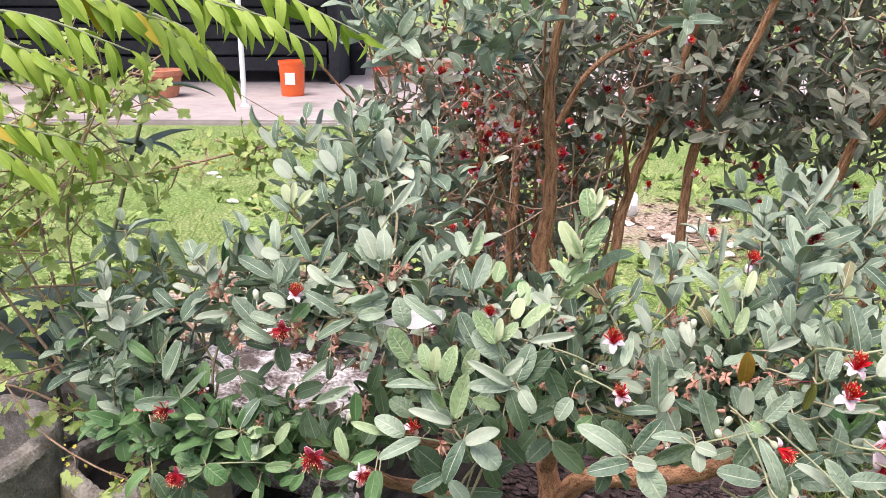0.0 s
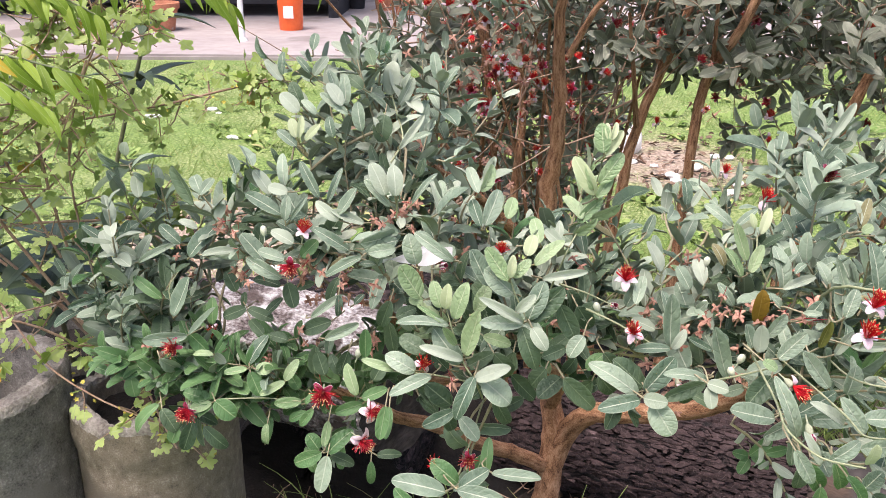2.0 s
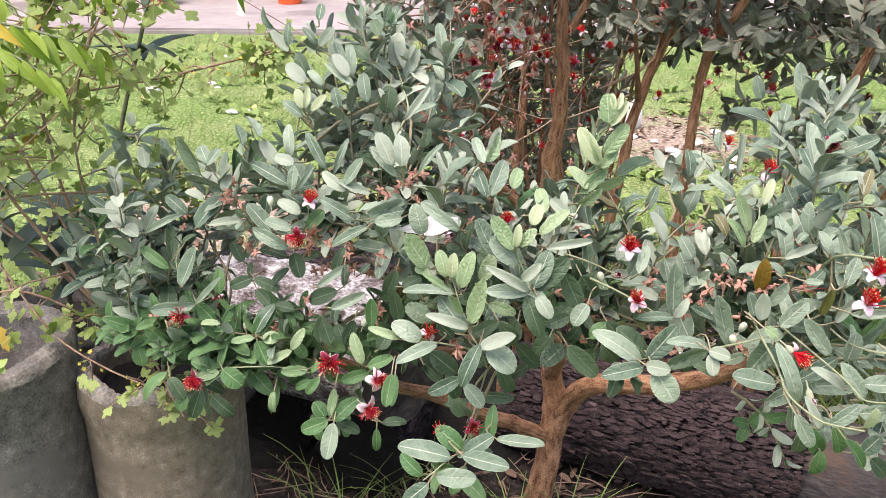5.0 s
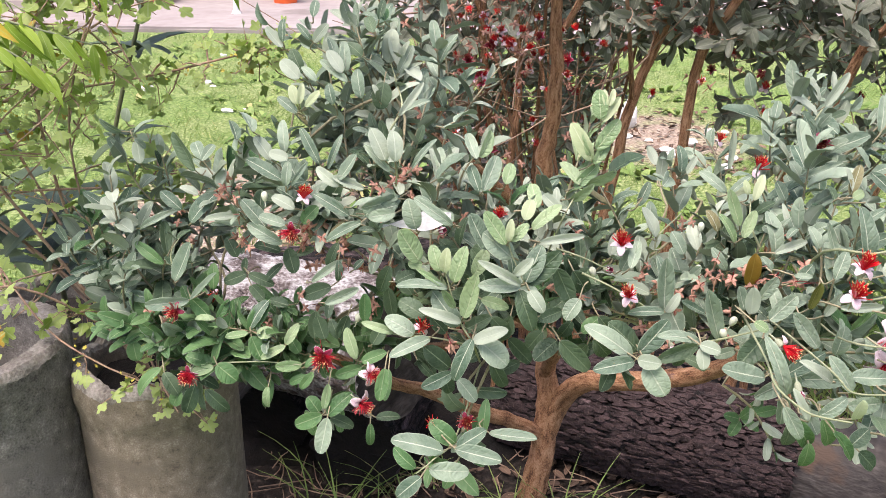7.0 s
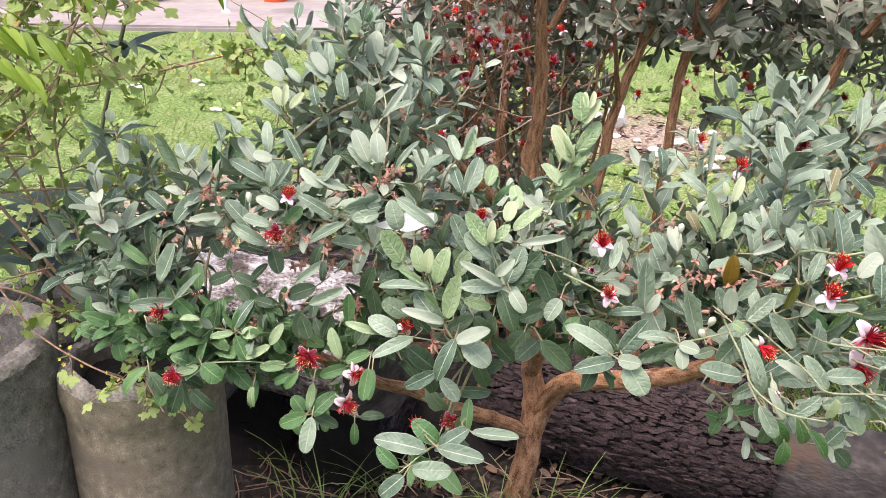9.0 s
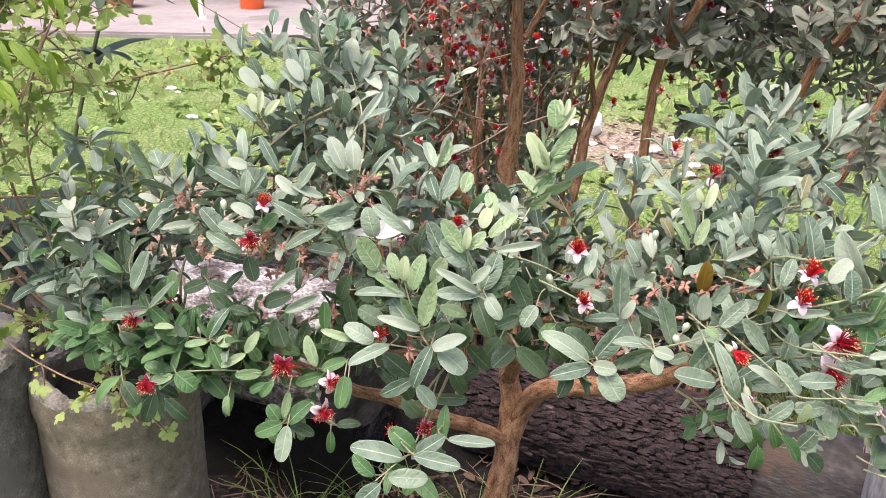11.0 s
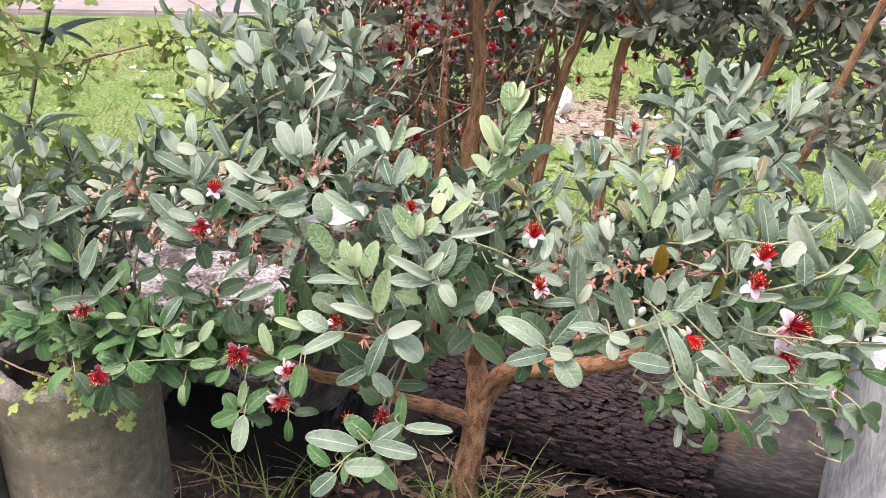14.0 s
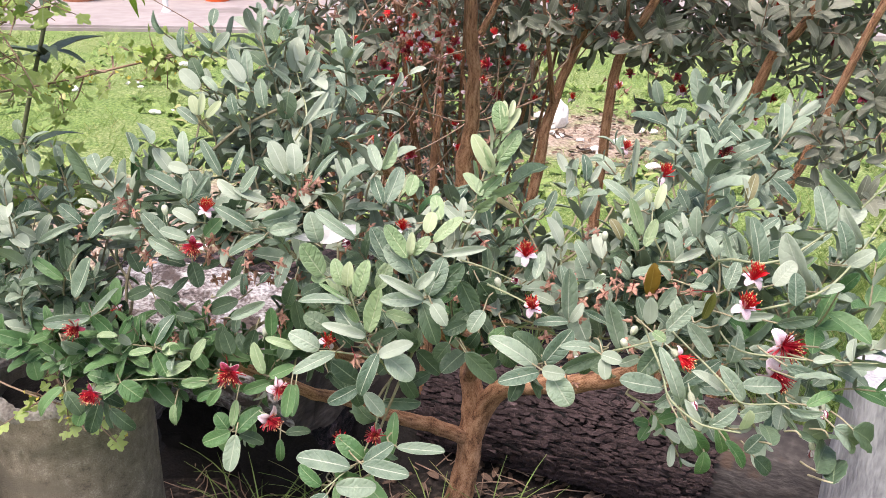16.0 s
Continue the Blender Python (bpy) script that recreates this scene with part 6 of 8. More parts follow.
LEAF_OVER_LOG = [
    ((-0.160, 0.930, 0.767), (-0.198, 0.935, 0.751), -8, 1.20, "d"),
    ((-0.215, 0.940, 0.736), (-0.240, 0.945, 0.742), 10, 1.30, "d"),
    ((-0.259, 0.920, 0.715), (-0.240, 0.925, 0.751), -14, 1.20, "m"),
    ((-0.180, 0.910, 0.708), (-0.177, 0.915, 0.742), 6, 1.30, "d"),
    ((-0.163, 0.910, 0.735), (-0.158, 0.915, 0.764), 12, 1.00, "m"),
    ((-0.128, 0.900, 0.803), (-0.118, 0.905, 0.815), -10, 1.40, "m"),
    ((-0.222, 0.950, 0.803), (-0.256, 0.955, 0.814), 14, 1.20, "d"),
    ((-0.181, 0.950, 0.808), (-0.204, 0.955, 0.798), -9, 1.10, "d"),
    ((-0.224, 0.930, 0.703), (-0.231, 0.935, 0.726), 9, 1.20, "d"),
    ((-0.137, 0.900, 0.744), (-0.149, 0.905, 0.711), -12, 1.20, "d"),
    ((-0.089, 0.890, 0.786), (-0.084, 0.895, 0.748), 5, 1.10, "d"),
]
LEAF_ROWS = LEAF_OVER_LOG + LEAF_YOUNG_TIP + LEAF_GROUP_1 + LEAF_GROUP_2 + LEAF_GROUP_3 + LEAF_GROUP_4 + LEAF_GROUP_5 + LEAF_GROUP_6 + LEAF_GROUP_7 + LEAF_GROUP_8 + LEAF_GROUP_9 + LEAF_GROUP_10 + LEAF_GROUP_11 + LEAF_GROUP_12 + LEAF_GROUP_13 + LEAF_GROUP_14 + LEAF_GROUP_15 + LEAF_GROUP_16 + LEAF_GROUP_17 + LEAF_GROUP_18 + LEAF_GROUP_19 + LEAF_GROUP_20 + LEAF_GROUP_21 + LEAF_GROUP_22 + LEAF_GROUP_23 + LEAF_GROUP_24 + LEAF_GROUP_25 + LEAF_GROUP_26 + LEAF_GROUP_27 + LEAF_GROUP_28 + LEAF_GROUP_29 + LEAF_GROUP_30 + LEAF_GROUP_31 + LEAF_GROUP_32 + LEAF_GROUP_33 + LEAF_INNER_SHADE_A + LEAF_INNER_SHADE_B


def in_gap(p, grow=1.0):
    """Whether a point lies in the sloping gap of the crown over the pale log."""
    dx, dz = p[0] + 0.207 + 0.19 * (p[1] - 1.02), p[2] - 0.744 + 0.455 * (p[1] - 1.02)
    return (dx / 0.112) ** 2 + (dz / 0.034) ** 2 < grow


BACK_SET = np.array((0, 0.09, -0.055))    # the shoots stand behind the outermost leaves


def near_guava():
    rg = np.random.default_rng(11)
    g = Shrub("pineapple_guava", "flowering pineapple guava with grey-green leaves and orange-brown trunk")
    for name, knots, r0, r1 in (
        ("trunk", [(0.156, 1.47, -0.02), (0.162, 1.47, 0.06), (0.180, 1.475, 0.22), (0.171, 1.48, 0.354), (0.150, 1.52, 0.70), (0.163, 1.50, 0.856), (0.150, 1.45, 1.05), (0.165, 1.42, 1.20)], 0.031, 0.0055),
        ("limb", [(0.178, 1.475, 0.19), (0.205, 1.46, 0.28), (0.240, 1.40, 0.357), (0.342, 1.28, 0.435), (0.415, 1.20, 0.508), (0.43, 1.05, 0.63), (0.42, 0.86, 0.78)], 0.024, 0.009),
        ("limb", [(0.166, 1.48, 0.42), (0.12, 1.40, 0.48), (0.04, 1.27, 0.54), (-0.05, 1.12, 0.58), (-0.10, 1.02, 0.74)], 0.013, 0.006),
        ("limb", [(0.168, 1.475, 0.19), (0.093, 1.410, 0.266), (0.014, 1.340, 0.335), (-0.060, 1.260, 0.421), (-0.112, 1.190, 0.479), (-0.24, 1.10, 0.60), (-0.33, 1.05, 0.68)], 0.016, 0.006),
        ("limb", [(0.172, 1.48, 0.33), (0.16, 1.30, 0.48), (0.11, 1.08, 0.63), (0.06, 0.92, 0.74)], 0.015, 0.007),
        ("limb", [(0.15, 1.505, 0.62), (0.02, 1.38, 0.78), (-0.07, 1.18, 0.90), (-0.09, 1.04, 0.98)], 0.012, 0.006),
        ("limb", [(0.165, 1.45, 1.0), (0.22, 1.42, 1.10), (0.33, 1.40, 1.16)], 0.006, 0.003),
    ):
        child(name, stem_mesh(name, knots, r0, r1, M_BARK, 40 if name == "trunk" else 24, 14, 0.07, len(g.ob.children)), g.ob)
    joins = [(-0.10, 1.02, 0.74), (-0.33, 1.05, 0.68), (0.06, 0.92, 0.74), (-0.09, 1.04, 0.98), (0.42, 0.90, 0.74), (0.34, 1.25, 0.45), (0.20, 1.0, 0.76)]
    for base, tip, roll, wide, tone in LEAF_ROWS:
        g.front_leaf(base, tip, roll, wide, tone, rg)
    for k, (knots, r0, r1) in enumerate((
        ([(0.36, 0.86, 0.80), (0.310, 0.70, 0.915), (0.343, 0.661, 0.931), (0.393, 0.677, 0.951), (0.429, 0.677, 0.986), (0.455, 0.68, 1.03)], 0.0028, 0.0018),
        ([(0.38, 0.84, 0.80), (0.324, 0.66, 0.885), (0.364, 0.629, 0.914), (0.402, 0.650, 0.928), (0.428, 0.663, 0.961), (0.45, 0.67, 1.0)], 0.0028, 0.0016),
        ([(0.26, 0.74, 0.84), (0.244, 0.619, 0.851), (0.238, 0.583, 0.852), (0.243, 0.565, 0.849), (0.258, 0.552, 0.843), (0.281, 0.537, 0.846)], 0.0024, 0.0016),
        ([(0.28, 0.72, 0.84), (0.278, 0.585, 0.865), (0.282, 0.567, 0.863), (0.287, 0.552, 0.862), (0.326, 0.560, 0.856)], 0.0022, 0.0014),
        ([(0.36, 0.80, 0.80), (0.310, 0.63, 0.865), (0.341, 0.601, 0.873), (0.367, 0.589, 0.876), (0.404, 0.582, 0.878)], 0.0022, 0.0013),
        ([(0.08, 0.86, 0.82), (0.092, 0.80, 0.901), (0.117, 0.825, 0.946), (0.130, 0.820, 1.013)], 0.0022, 0.0012),
        ([(0.017, 0.840, 0.719), (0.006, 0.775, 0.779), (-0.006, 0.772, 0.802), (-0.016, 0.772, 0.835), (-0.021, 0.775, 0.852), (-0.023, 0.776, 0.862)], 0.0026, 0.0012),
        ([(0.082, 0.820, 0.787), (0.061, 0.752, 0.846), (0.054, 0.750, 0.859), (0.042, 0.752, 0.884), (0.037, 0.752, 0.902), (0.037, 0.752, 0.911)], 0.0026, 0.0012),
        ([(0.006, 0.790, 0.767), (-0.032, 0.785, 0.778), (-0.074, 0.790, 0.779), (-0.080, 0.800, 0.776)], 0.0022, 0.0012),
        ([(-0.352, 0.945, 0.764), (-0.357, 0.955, 0.796), (-0.346, 0.960, 0.815)], 0.0023, 0.0013),
        ([(-0.156, 0.875, 0.658), (-0.158, 0.865, 0.641), (-0.160, 0.860, 0.630)], 0.0021, 0.0013),
        ([(-0.288, 0.905, 0.675), (-0.239, 0.900, 0.680), (-0.192, 0.885, 0.685)], 0.0021, 0.0013),
        ([(0.303, 0.825, 0.867), (0.291, 0.830, 0.893), (0.293, 0.845, 0.914)], 0.0028, 0.0015),
        ([(0.374, 0.990, 0.888), (0.408, 1.020, 0.933), (0.438, 1.050, 0.961)], 0.0034, 0.0021),
        ([(0.200, 0.840, 0.851), (0.201, 0.845, 0.870), (0.230, 0.870, 0.888)], 0.0023, 0.0013),
        ([(0.220, 0.715, 0.814), (0.240, 0.700, 0.829), (0.263, 0.690, 0.842)], 0.0026, 0.0015),
        ([(0.117, 0.800, 0.847), (0.147, 0.785, 0.838), (0.184, 0.775, 0.819)], 0.0028, 0.0015),
        ([(0.089, 0.800, 0.874), (0.117, 0.800, 0.864), (0.144, 0.800, 0.851)], 0.0026, 0.0013),
        ([(-0.074, 0.830, 0.928), (-0.072, 0.820, 0.949), (-0.073, 0.815, 0.959)], 0.0023, 0.0013),
        ([(-0.088, 0.950, 0.955), (-0.075, 0.960, 0.979), (-0.086, 1.020, 0.999), (-0.093, 1.045, 1.013)], 0.0028, 0.0015),
        ([(0.02, 0.90, 0.68), (-0.009, 0.775, 0.664), (-0.031, 0.715, 0.678), (-0.049, 0.705, 0.667)], 0.0024, 0.0014),
    )):
        child("twig", stem_mesh("twig", knots, r0 * 0.46, r1 * 0.46, M_SHOOT, 20, 7, 0.03, 700 + k), g.ob, "pale young twig")
    shoots = SHOOTS_CENTRE + SHOOTS_RIGHT + SHOOTS_OUTER + SHOOTS_LOW + SHOOTS_LEFT + SHOOTS_LEFT_2
    for base, tip, pairs, size, tone in shoots:
        if in_gap(np.array(base) + BACK_SET) or in_gap((np.array(base) + np.array(tip)) / 2 + BACK_SET, 1.2):
            continue
        j = min(joins, key=lambda p: sum((a - b) ** 2 for a, b in zip(p, base)))
        # Low inner shoots often take the dark leaf, shade put into colour.
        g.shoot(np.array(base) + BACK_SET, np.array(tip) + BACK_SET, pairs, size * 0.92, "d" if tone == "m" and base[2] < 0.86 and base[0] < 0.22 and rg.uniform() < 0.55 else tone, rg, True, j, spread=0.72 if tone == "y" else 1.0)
    # the crown behind the foremost shoots; its d leaves paint in crown shade
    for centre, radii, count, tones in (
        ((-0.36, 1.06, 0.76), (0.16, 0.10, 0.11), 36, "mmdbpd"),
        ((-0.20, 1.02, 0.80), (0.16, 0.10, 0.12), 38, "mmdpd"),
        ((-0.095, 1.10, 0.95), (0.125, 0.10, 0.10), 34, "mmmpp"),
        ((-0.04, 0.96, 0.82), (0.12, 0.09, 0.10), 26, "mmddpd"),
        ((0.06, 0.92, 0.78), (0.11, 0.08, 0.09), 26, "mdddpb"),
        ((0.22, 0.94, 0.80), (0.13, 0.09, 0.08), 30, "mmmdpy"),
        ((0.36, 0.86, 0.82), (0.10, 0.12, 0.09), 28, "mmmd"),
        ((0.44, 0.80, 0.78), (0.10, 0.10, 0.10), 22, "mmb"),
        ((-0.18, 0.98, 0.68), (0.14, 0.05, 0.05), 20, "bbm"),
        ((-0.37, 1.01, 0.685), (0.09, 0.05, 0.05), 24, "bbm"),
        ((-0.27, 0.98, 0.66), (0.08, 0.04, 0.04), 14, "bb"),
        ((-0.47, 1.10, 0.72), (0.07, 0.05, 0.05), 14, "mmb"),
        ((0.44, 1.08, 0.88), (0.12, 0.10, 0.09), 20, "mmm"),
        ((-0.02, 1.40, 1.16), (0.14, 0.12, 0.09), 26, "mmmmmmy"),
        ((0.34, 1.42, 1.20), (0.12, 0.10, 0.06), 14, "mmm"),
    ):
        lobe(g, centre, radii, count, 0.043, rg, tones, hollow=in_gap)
    g.finish([[M_LEAF, M_LEAF_UNDER], [M_BRIGHT, M_LEAF_UNDER], [M_YOUNG, M_YOUNG_UNDER], [M_LEAF_UNDER, M_LEAF_UNDER], [M_DEEP_SHADED, M_LEAF_UNDER]], M_TWIG_PALE)
    return g


GUAVA = near_guava()


# ---- the guava behind, with many stems ----
def back_guava():
    rg = np.random.default_rng(23)
    g = Shrub("pineapple_guava", "taller pineapple guava behind, many-stemmed with red flowers")
    for name, knots, r0, r1 in (
        ("stem", [(0.27, 1.82, -0.02), (0.30, 1.81, 0.35), (0.337, 1.80, 0.663), (0.365, 1.80, 0.824), (0.42, 1.80, 0.975), (0.47, 1.78, 1.15)], 0.0147, 0.0076),
        ("stem", [(0.44, 1.80, -0.02), (0.46, 1.79, 0.35), (0.469, 1.78, 0.646), (0.484, 1.77, 0.90), (0.52, 1.70, 1.02), (0.58, 1.66, 1.2)], 0.0134, 0.0082),
        ("stem", [(0.09, 1.82, -0.02), (0.10, 1.81, 0.35), (0.11, 1.80, 0.686), (0.122, 1.83, 0.83), (0.10, 1.85, 1.1)], 0.0110, 0.0066),
        ("stem", [(0.12, 1.95, -0.02), (0.10, 1.92, 0.4), (0.07, 1.9, 0.70), (0.04, 1.9, 0.95), (0.02, 1.9, 1.15)], 0.0098, 0.0054),
        ("stem", [(0.02, 2.0, -0.02), (0.03, 1.98, 0.5), (0.045, 1.95, 0.8), (0.05, 1.95, 1.1)], 0.0067, 0.0043),
        ("stem", [(-0.06, 1.95, -0.02), (-0.06, 1.95, 0.5), (-0.05, 1.93, 0.85), (-0.10, 1.9, 1.1)], 0.0073, 0.0043),
        ("stem", [(0.75, 1.95, -0.02), (0.745, 1.92, 0.5), (0.738, 1.90, 0.78), (0.718, 1.90, 0.94), (0.72, 1.88, 1.15)], 0.0104, 0.0060),
        ("stem", [(0.62, 1.75, -0.02), (0.68, 1.73, 0.5), (0.764, 1.70, 0.895), (0.80, 1.64, 1.0), (0.86, 1.6, 1.2)], 0.0134, 0.0076),
        ("stem", [(0.70, 1.62, -0.02), (0.76, 1.6, 0.5), (0.83, 1.55, 0.85), (0.90, 1.5, 1.15)], 0.0122, 0.0066),
        ("branch", [(0.36, 1.80, 0.80), (0.33, 1.72, 0.92), (0.30, 1.66, 1.05)], 0.0061, 0.0033),
        ("branch", [(0.40, 1.80, 0.93), (0.37, 1.84, 1.0), (0.36, 1.9, 1.12)], 0.0055, 0.0033),
        ("branch", [(0.49, 1.76, 0.92), (0.48, 1.72, 1.0), (0.47, 1.7, 1.12)], 0.0055, 0.0027),
    ):
        child(name, stem_mesh(name, knots, r0, r1, M_BARK, 26, 10, 0.07, 40 + len(g.ob.children)), g.ob)
    for k in range(18):
        x, y = rg.uniform(-0.12, 0.30), rg.uniform(1.80, 2.12)
        lean = rg.normal(0, 0.07, 2)
        knots = [(x, y, -0.02), (x + lean[0] * 0.3, y + lean[1] * 0.3, 0.4), (x + lean[0], y + lean[1], 0.8), (x + lean[0] * 1.8, y + lean[1] * 1.8, rg.uniform(1.0, 1.25))]
        child("stem", stem_mesh("stem", knots, rg.uniform(0.004, 0.008), 0.0025, M_BARK, 16, 6, 0.05, 500 + k), g.ob)
    for centre, radii, count in (
        ((0.02, 1.90, 0.98), (0.20, 0.16, 0.16), 44),
        ((0.30, 1.85, 1.02), (0.20, 0.16, 0.13), 44),
        ((0.55, 1.80, 1.02), (0.20, 0.16, 0.13), 44),
        ((0.80, 1.70, 0.95), (0.18, 0.16, 0.16), 36),
        ((0.98, 1.60, 0.86), (0.14, 0.16, 0.18), 24),
        ((0.66, 1.85, 0.80), (0.12, 0.10, 0.09), 8),
        ((0.82, 1.50, 0.74), (0.15, 0.09, 0.12), 14),
        ((0.92, 1.72, 0.82), (0.16, 0.12, 0.12), 16),
        ((0.20, 2.0, 0.72), (0.16, 0.12, 0.16), 22),
        ((-0.02, 2.0, 0.75), (0.12, 0.12, 0.14), 16),
        ((0.40, 1.90, 1.28), (0.60, 0.20, 0.10), 90),
        ((0.10, 2.10, 0.95), (0.28, 0.12, 0.20), 60),
        ((0.16, 2.45, 0.62), (0.24, 0.14, 0.34), 80),
        ((0.42, 2.05, 0.98), (0.24, 0.12, 0.12), 40),
        ((0.32, 2.35, 0.66), (0.11, 0.14, 0.30), 56),
        ((0.70, 1.95, 0.98), (0.24, 0.12, 0.12), 40),
        ((1.00, 1.75, 1.05), (0.20, 0.16, 0.16), 40),
        ((0.72, 1.80, 1.22), (0.34, 0.16, 0.12), 70),
        ((1.05, 1.70, 1.25), (0.20, 0.16, 0.14), 40),
        ((0.85, 2.00, 1.02), (0.24, 0.12, 0.14), 50),
        ((1.12, 1.95, 0.95), (0.20, 0.14, 0.18), 40),
        ((0.55, 2.05, 1.16), (0.30, 0.12, 0.10), 40),
    ):
        lobe(g, centre, radii, int(count * 0.95), 0.047, rg, "m", (3, 5), 0.35, 0.09, out_push=0.8)
    # a thicket of fine twigs between the stems
    for k in range(260):
        p = np.array((rg.uniform(-0.18, 0.36) if k % 3 else rg.uniform(0.3, 1.05), rg.uniform(1.72, 2.15), rg.uniform(0.6, 1.05) if k % 3 else rg.uniform(0.95, 1.15)))
        way = rg.normal((0, -0.1, 0.45), 0.5)
        ll = rg.uniform(0.12, 0.34)
        mid = p + way * ll * 0.5 + rg.normal(0, 0.02, 3)
        g.twig([p, mid, p + way * ll + rg.normal(0, 0.02, 3)], rg.uniform(0.0016, 0.0032), 0.0009, 5)
    g.finish([[M_SHADE, M_LEAF_UNDER]] * 5, M_TWIG)
    return g


BACK = back_guava()


# ---- flowers, spent calyces and buds of the near guava ----
FLOWERS_1 = [
    ((-0.162, 0.861, 0.712), (0.1, -1, 0.1), 1.15, "open"),
    ((-0.182, 0.902, 0.888), (0.2, -0.3, 0.9), 0.90, "cupped"),
    ((-0.196, 0.891, 0.853), (0.1, -0.9, 0), 0.90, "open"),
    ((0.159, 0.765, 0.837), (-0.3, -0.5, 0.8), 0.95, "cupped"),
    ((0.156, 0.806, 0.875), (-0.1, -0.3, 0.9), 1.00, "cupped"),
    ((0.344, 0.978, 0.905), (0, -0.4, 0.9), 1.05, "brush"),
    ((0.315, 0.634, 0.927), (0.1, -0.3, 0.9), 0.95, "cupped"),
    ((0.306, 0.621, 0.908), (-0.1, -0.5, 0.8), 0.95, "cupped"),
    ((0.344, 0.622, 0.873), (0.35, -1, 0.25), 1.05, "wide"),
    ((0.345, 0.626, 0.845), (0.1, -0.8, -0.5), 0.95, "wide"),
    ((-0.108, 0.850, 0.695), (0.5, -0.6, 0.2), 0.90, "wide"),
    ((-0.118, 0.835, 0.667), (0.7, -0.6, -0.2), 0.90, "wide"),
    ((-0.029, 0.819, 0.883), (0.5, -0.4, 0.3), 0.90, "tight"),
]
FLOWERS_2 = [
    ((0.001, 0.780, 0.681), (0.1, -0.7, 0.3), 0.80, "open"),
    ((-0.034, 0.768, 0.683), (0, -0.5, 0.5), 0.75, "brush"),
    ((0.264, 0.639, 0.854), (0.5, -0.8, -0.3), 0.9, "brush"),
    ((0.422, 1.002, 0.933), (-0.1, -0.9, 0), 0.90, "open"),
    ((0.262, 0.590, 0.840), (0.2, -0.5, -0.9), 0.85, "tight"),
    ((-0.047, 0.803, 0.779), (0.2, -0.6, 0.6), 0.90, "brush"),
    ((0.296, 0.984, 0.937), (0, -0.4, 0.9), 0.70, "brush"),
    ((-0.348, 0.925, 0.734), (-0.1, -0.7, 0.2), 0.90, "open"),
    ((-0.334, 0.905, 0.660), (-0.1, -0.9, -0.2), 0.95, "open"),
    ((0.031, 0.800, 0.906), (0, -0.3, 0.95), 0.70, "brush"),
    ((0.145, 0.809, 0.847), (0.2, -0.6, 0.3), 0.90, "tight"),
]
FLOWERS_3 = [
    ((-0.311, 0.969, 0.734), (0, -0.8, 0.3), 0.80, "brush"),
    ((0.382, 0.607, 0.819), (0.1, -0.5, -0.8), 0.80, "tight"),
    ((0.205, 0.756, 0.787), (0.1, -0.7, -0.2), 0.80, "tight"),
    ((0.362, 0.576, 0.802), (0.1, -0.3, -0.9), 0.75, "tight"),
]
SPENT_1 = [
    (-0.072, 0.846, 0.930),
    (-0.056, 0.850, 0.931),
    (-0.087, 0.854, 0.930),
    (0.229, 0.812, 0.820),
    (0.223, 0.830, 0.819),
    (0.251, 0.782, 0.863),
    (0.296, 0.732, 0.884),
    (-0.275, 0.937, 0.888),
    (-0.364, 1.007, 0.805),
    (-0.266, 0.937, 0.827),
    (-0.174, 0.920, 0.841),
    (-0.143, 0.908, 0.825),
    (-0.366, 0.938, 0.727),
    (-0.134, 0.899, 0.805),
    (-0.008, 0.776, 0.777),
    (0.251, 0.730, 0.823),
    (0.265, 0.738, 0.871),
    (0.204, 0.828, 0.830),
    (0.291, 0.751, 0.869),
    (0.181, 0.828, 0.839),
]
SPENT_2 = [
    (0.169, 0.788, 0.796),
    (0.192, 0.766, 0.774),
    (-0.110, 0.889, 0.828),
    (-0.251, 0.925, 0.836),
    (-0.159, 0.928, 0.846),
    (0.247, 0.835, 0.821),
    (0.251, 0.822, 0.833),
    (0.095, 0.803, 0.811),
    (0.267, 0.743, 0.853),
    (-0.286, 0.953, 0.881),
    (0.231, 0.874, 0.878),
    (0.316, 0.792, 0.888),
]
BUDS = [
    (-0.226, 0.904, 0.889),
    (-0.182, 0.933, 0.887),
    (0.244, 0.841, 0.883),
    (0.250, 0.724, 0.833),
    (0.420, 1.087, 0.941),
    (0.411, 1.063, 0.934),
    (-0.124, 0.889, 0.747),
    (-0.276, 0.940, 0.713),
    (0.129, 0.806, 0.846),
    (0.243, 0.829, 0.840),
    (0.238, 0.710, 0.827),
    (0.243, 0.918, 0.906),
    (0.380, 1.013, 0.894),
    (-0.295, 0.963, 0.701),
]


SPENT_3 = [
    (-0.276, 0.970, 0.813),
    (-0.181, 0.950, 0.786),
    (-0.125, 0.930, 0.801),
    (-0.208, 0.960, 0.828),
    (-0.192, 0.930, 0.737),
    (-0.112, 0.920, 0.745),
    (-0.091, 0.920, 0.827),
    (-0.074, 0.930, 0.901),
    (-0.161, 0.950, 0.808),
    (-0.248, 0.950, 0.716),
    (-0.012, 0.900, 0.844),
    (0.106, 0.860, 0.869),
    (0.062, 0.860, 0.789),
]


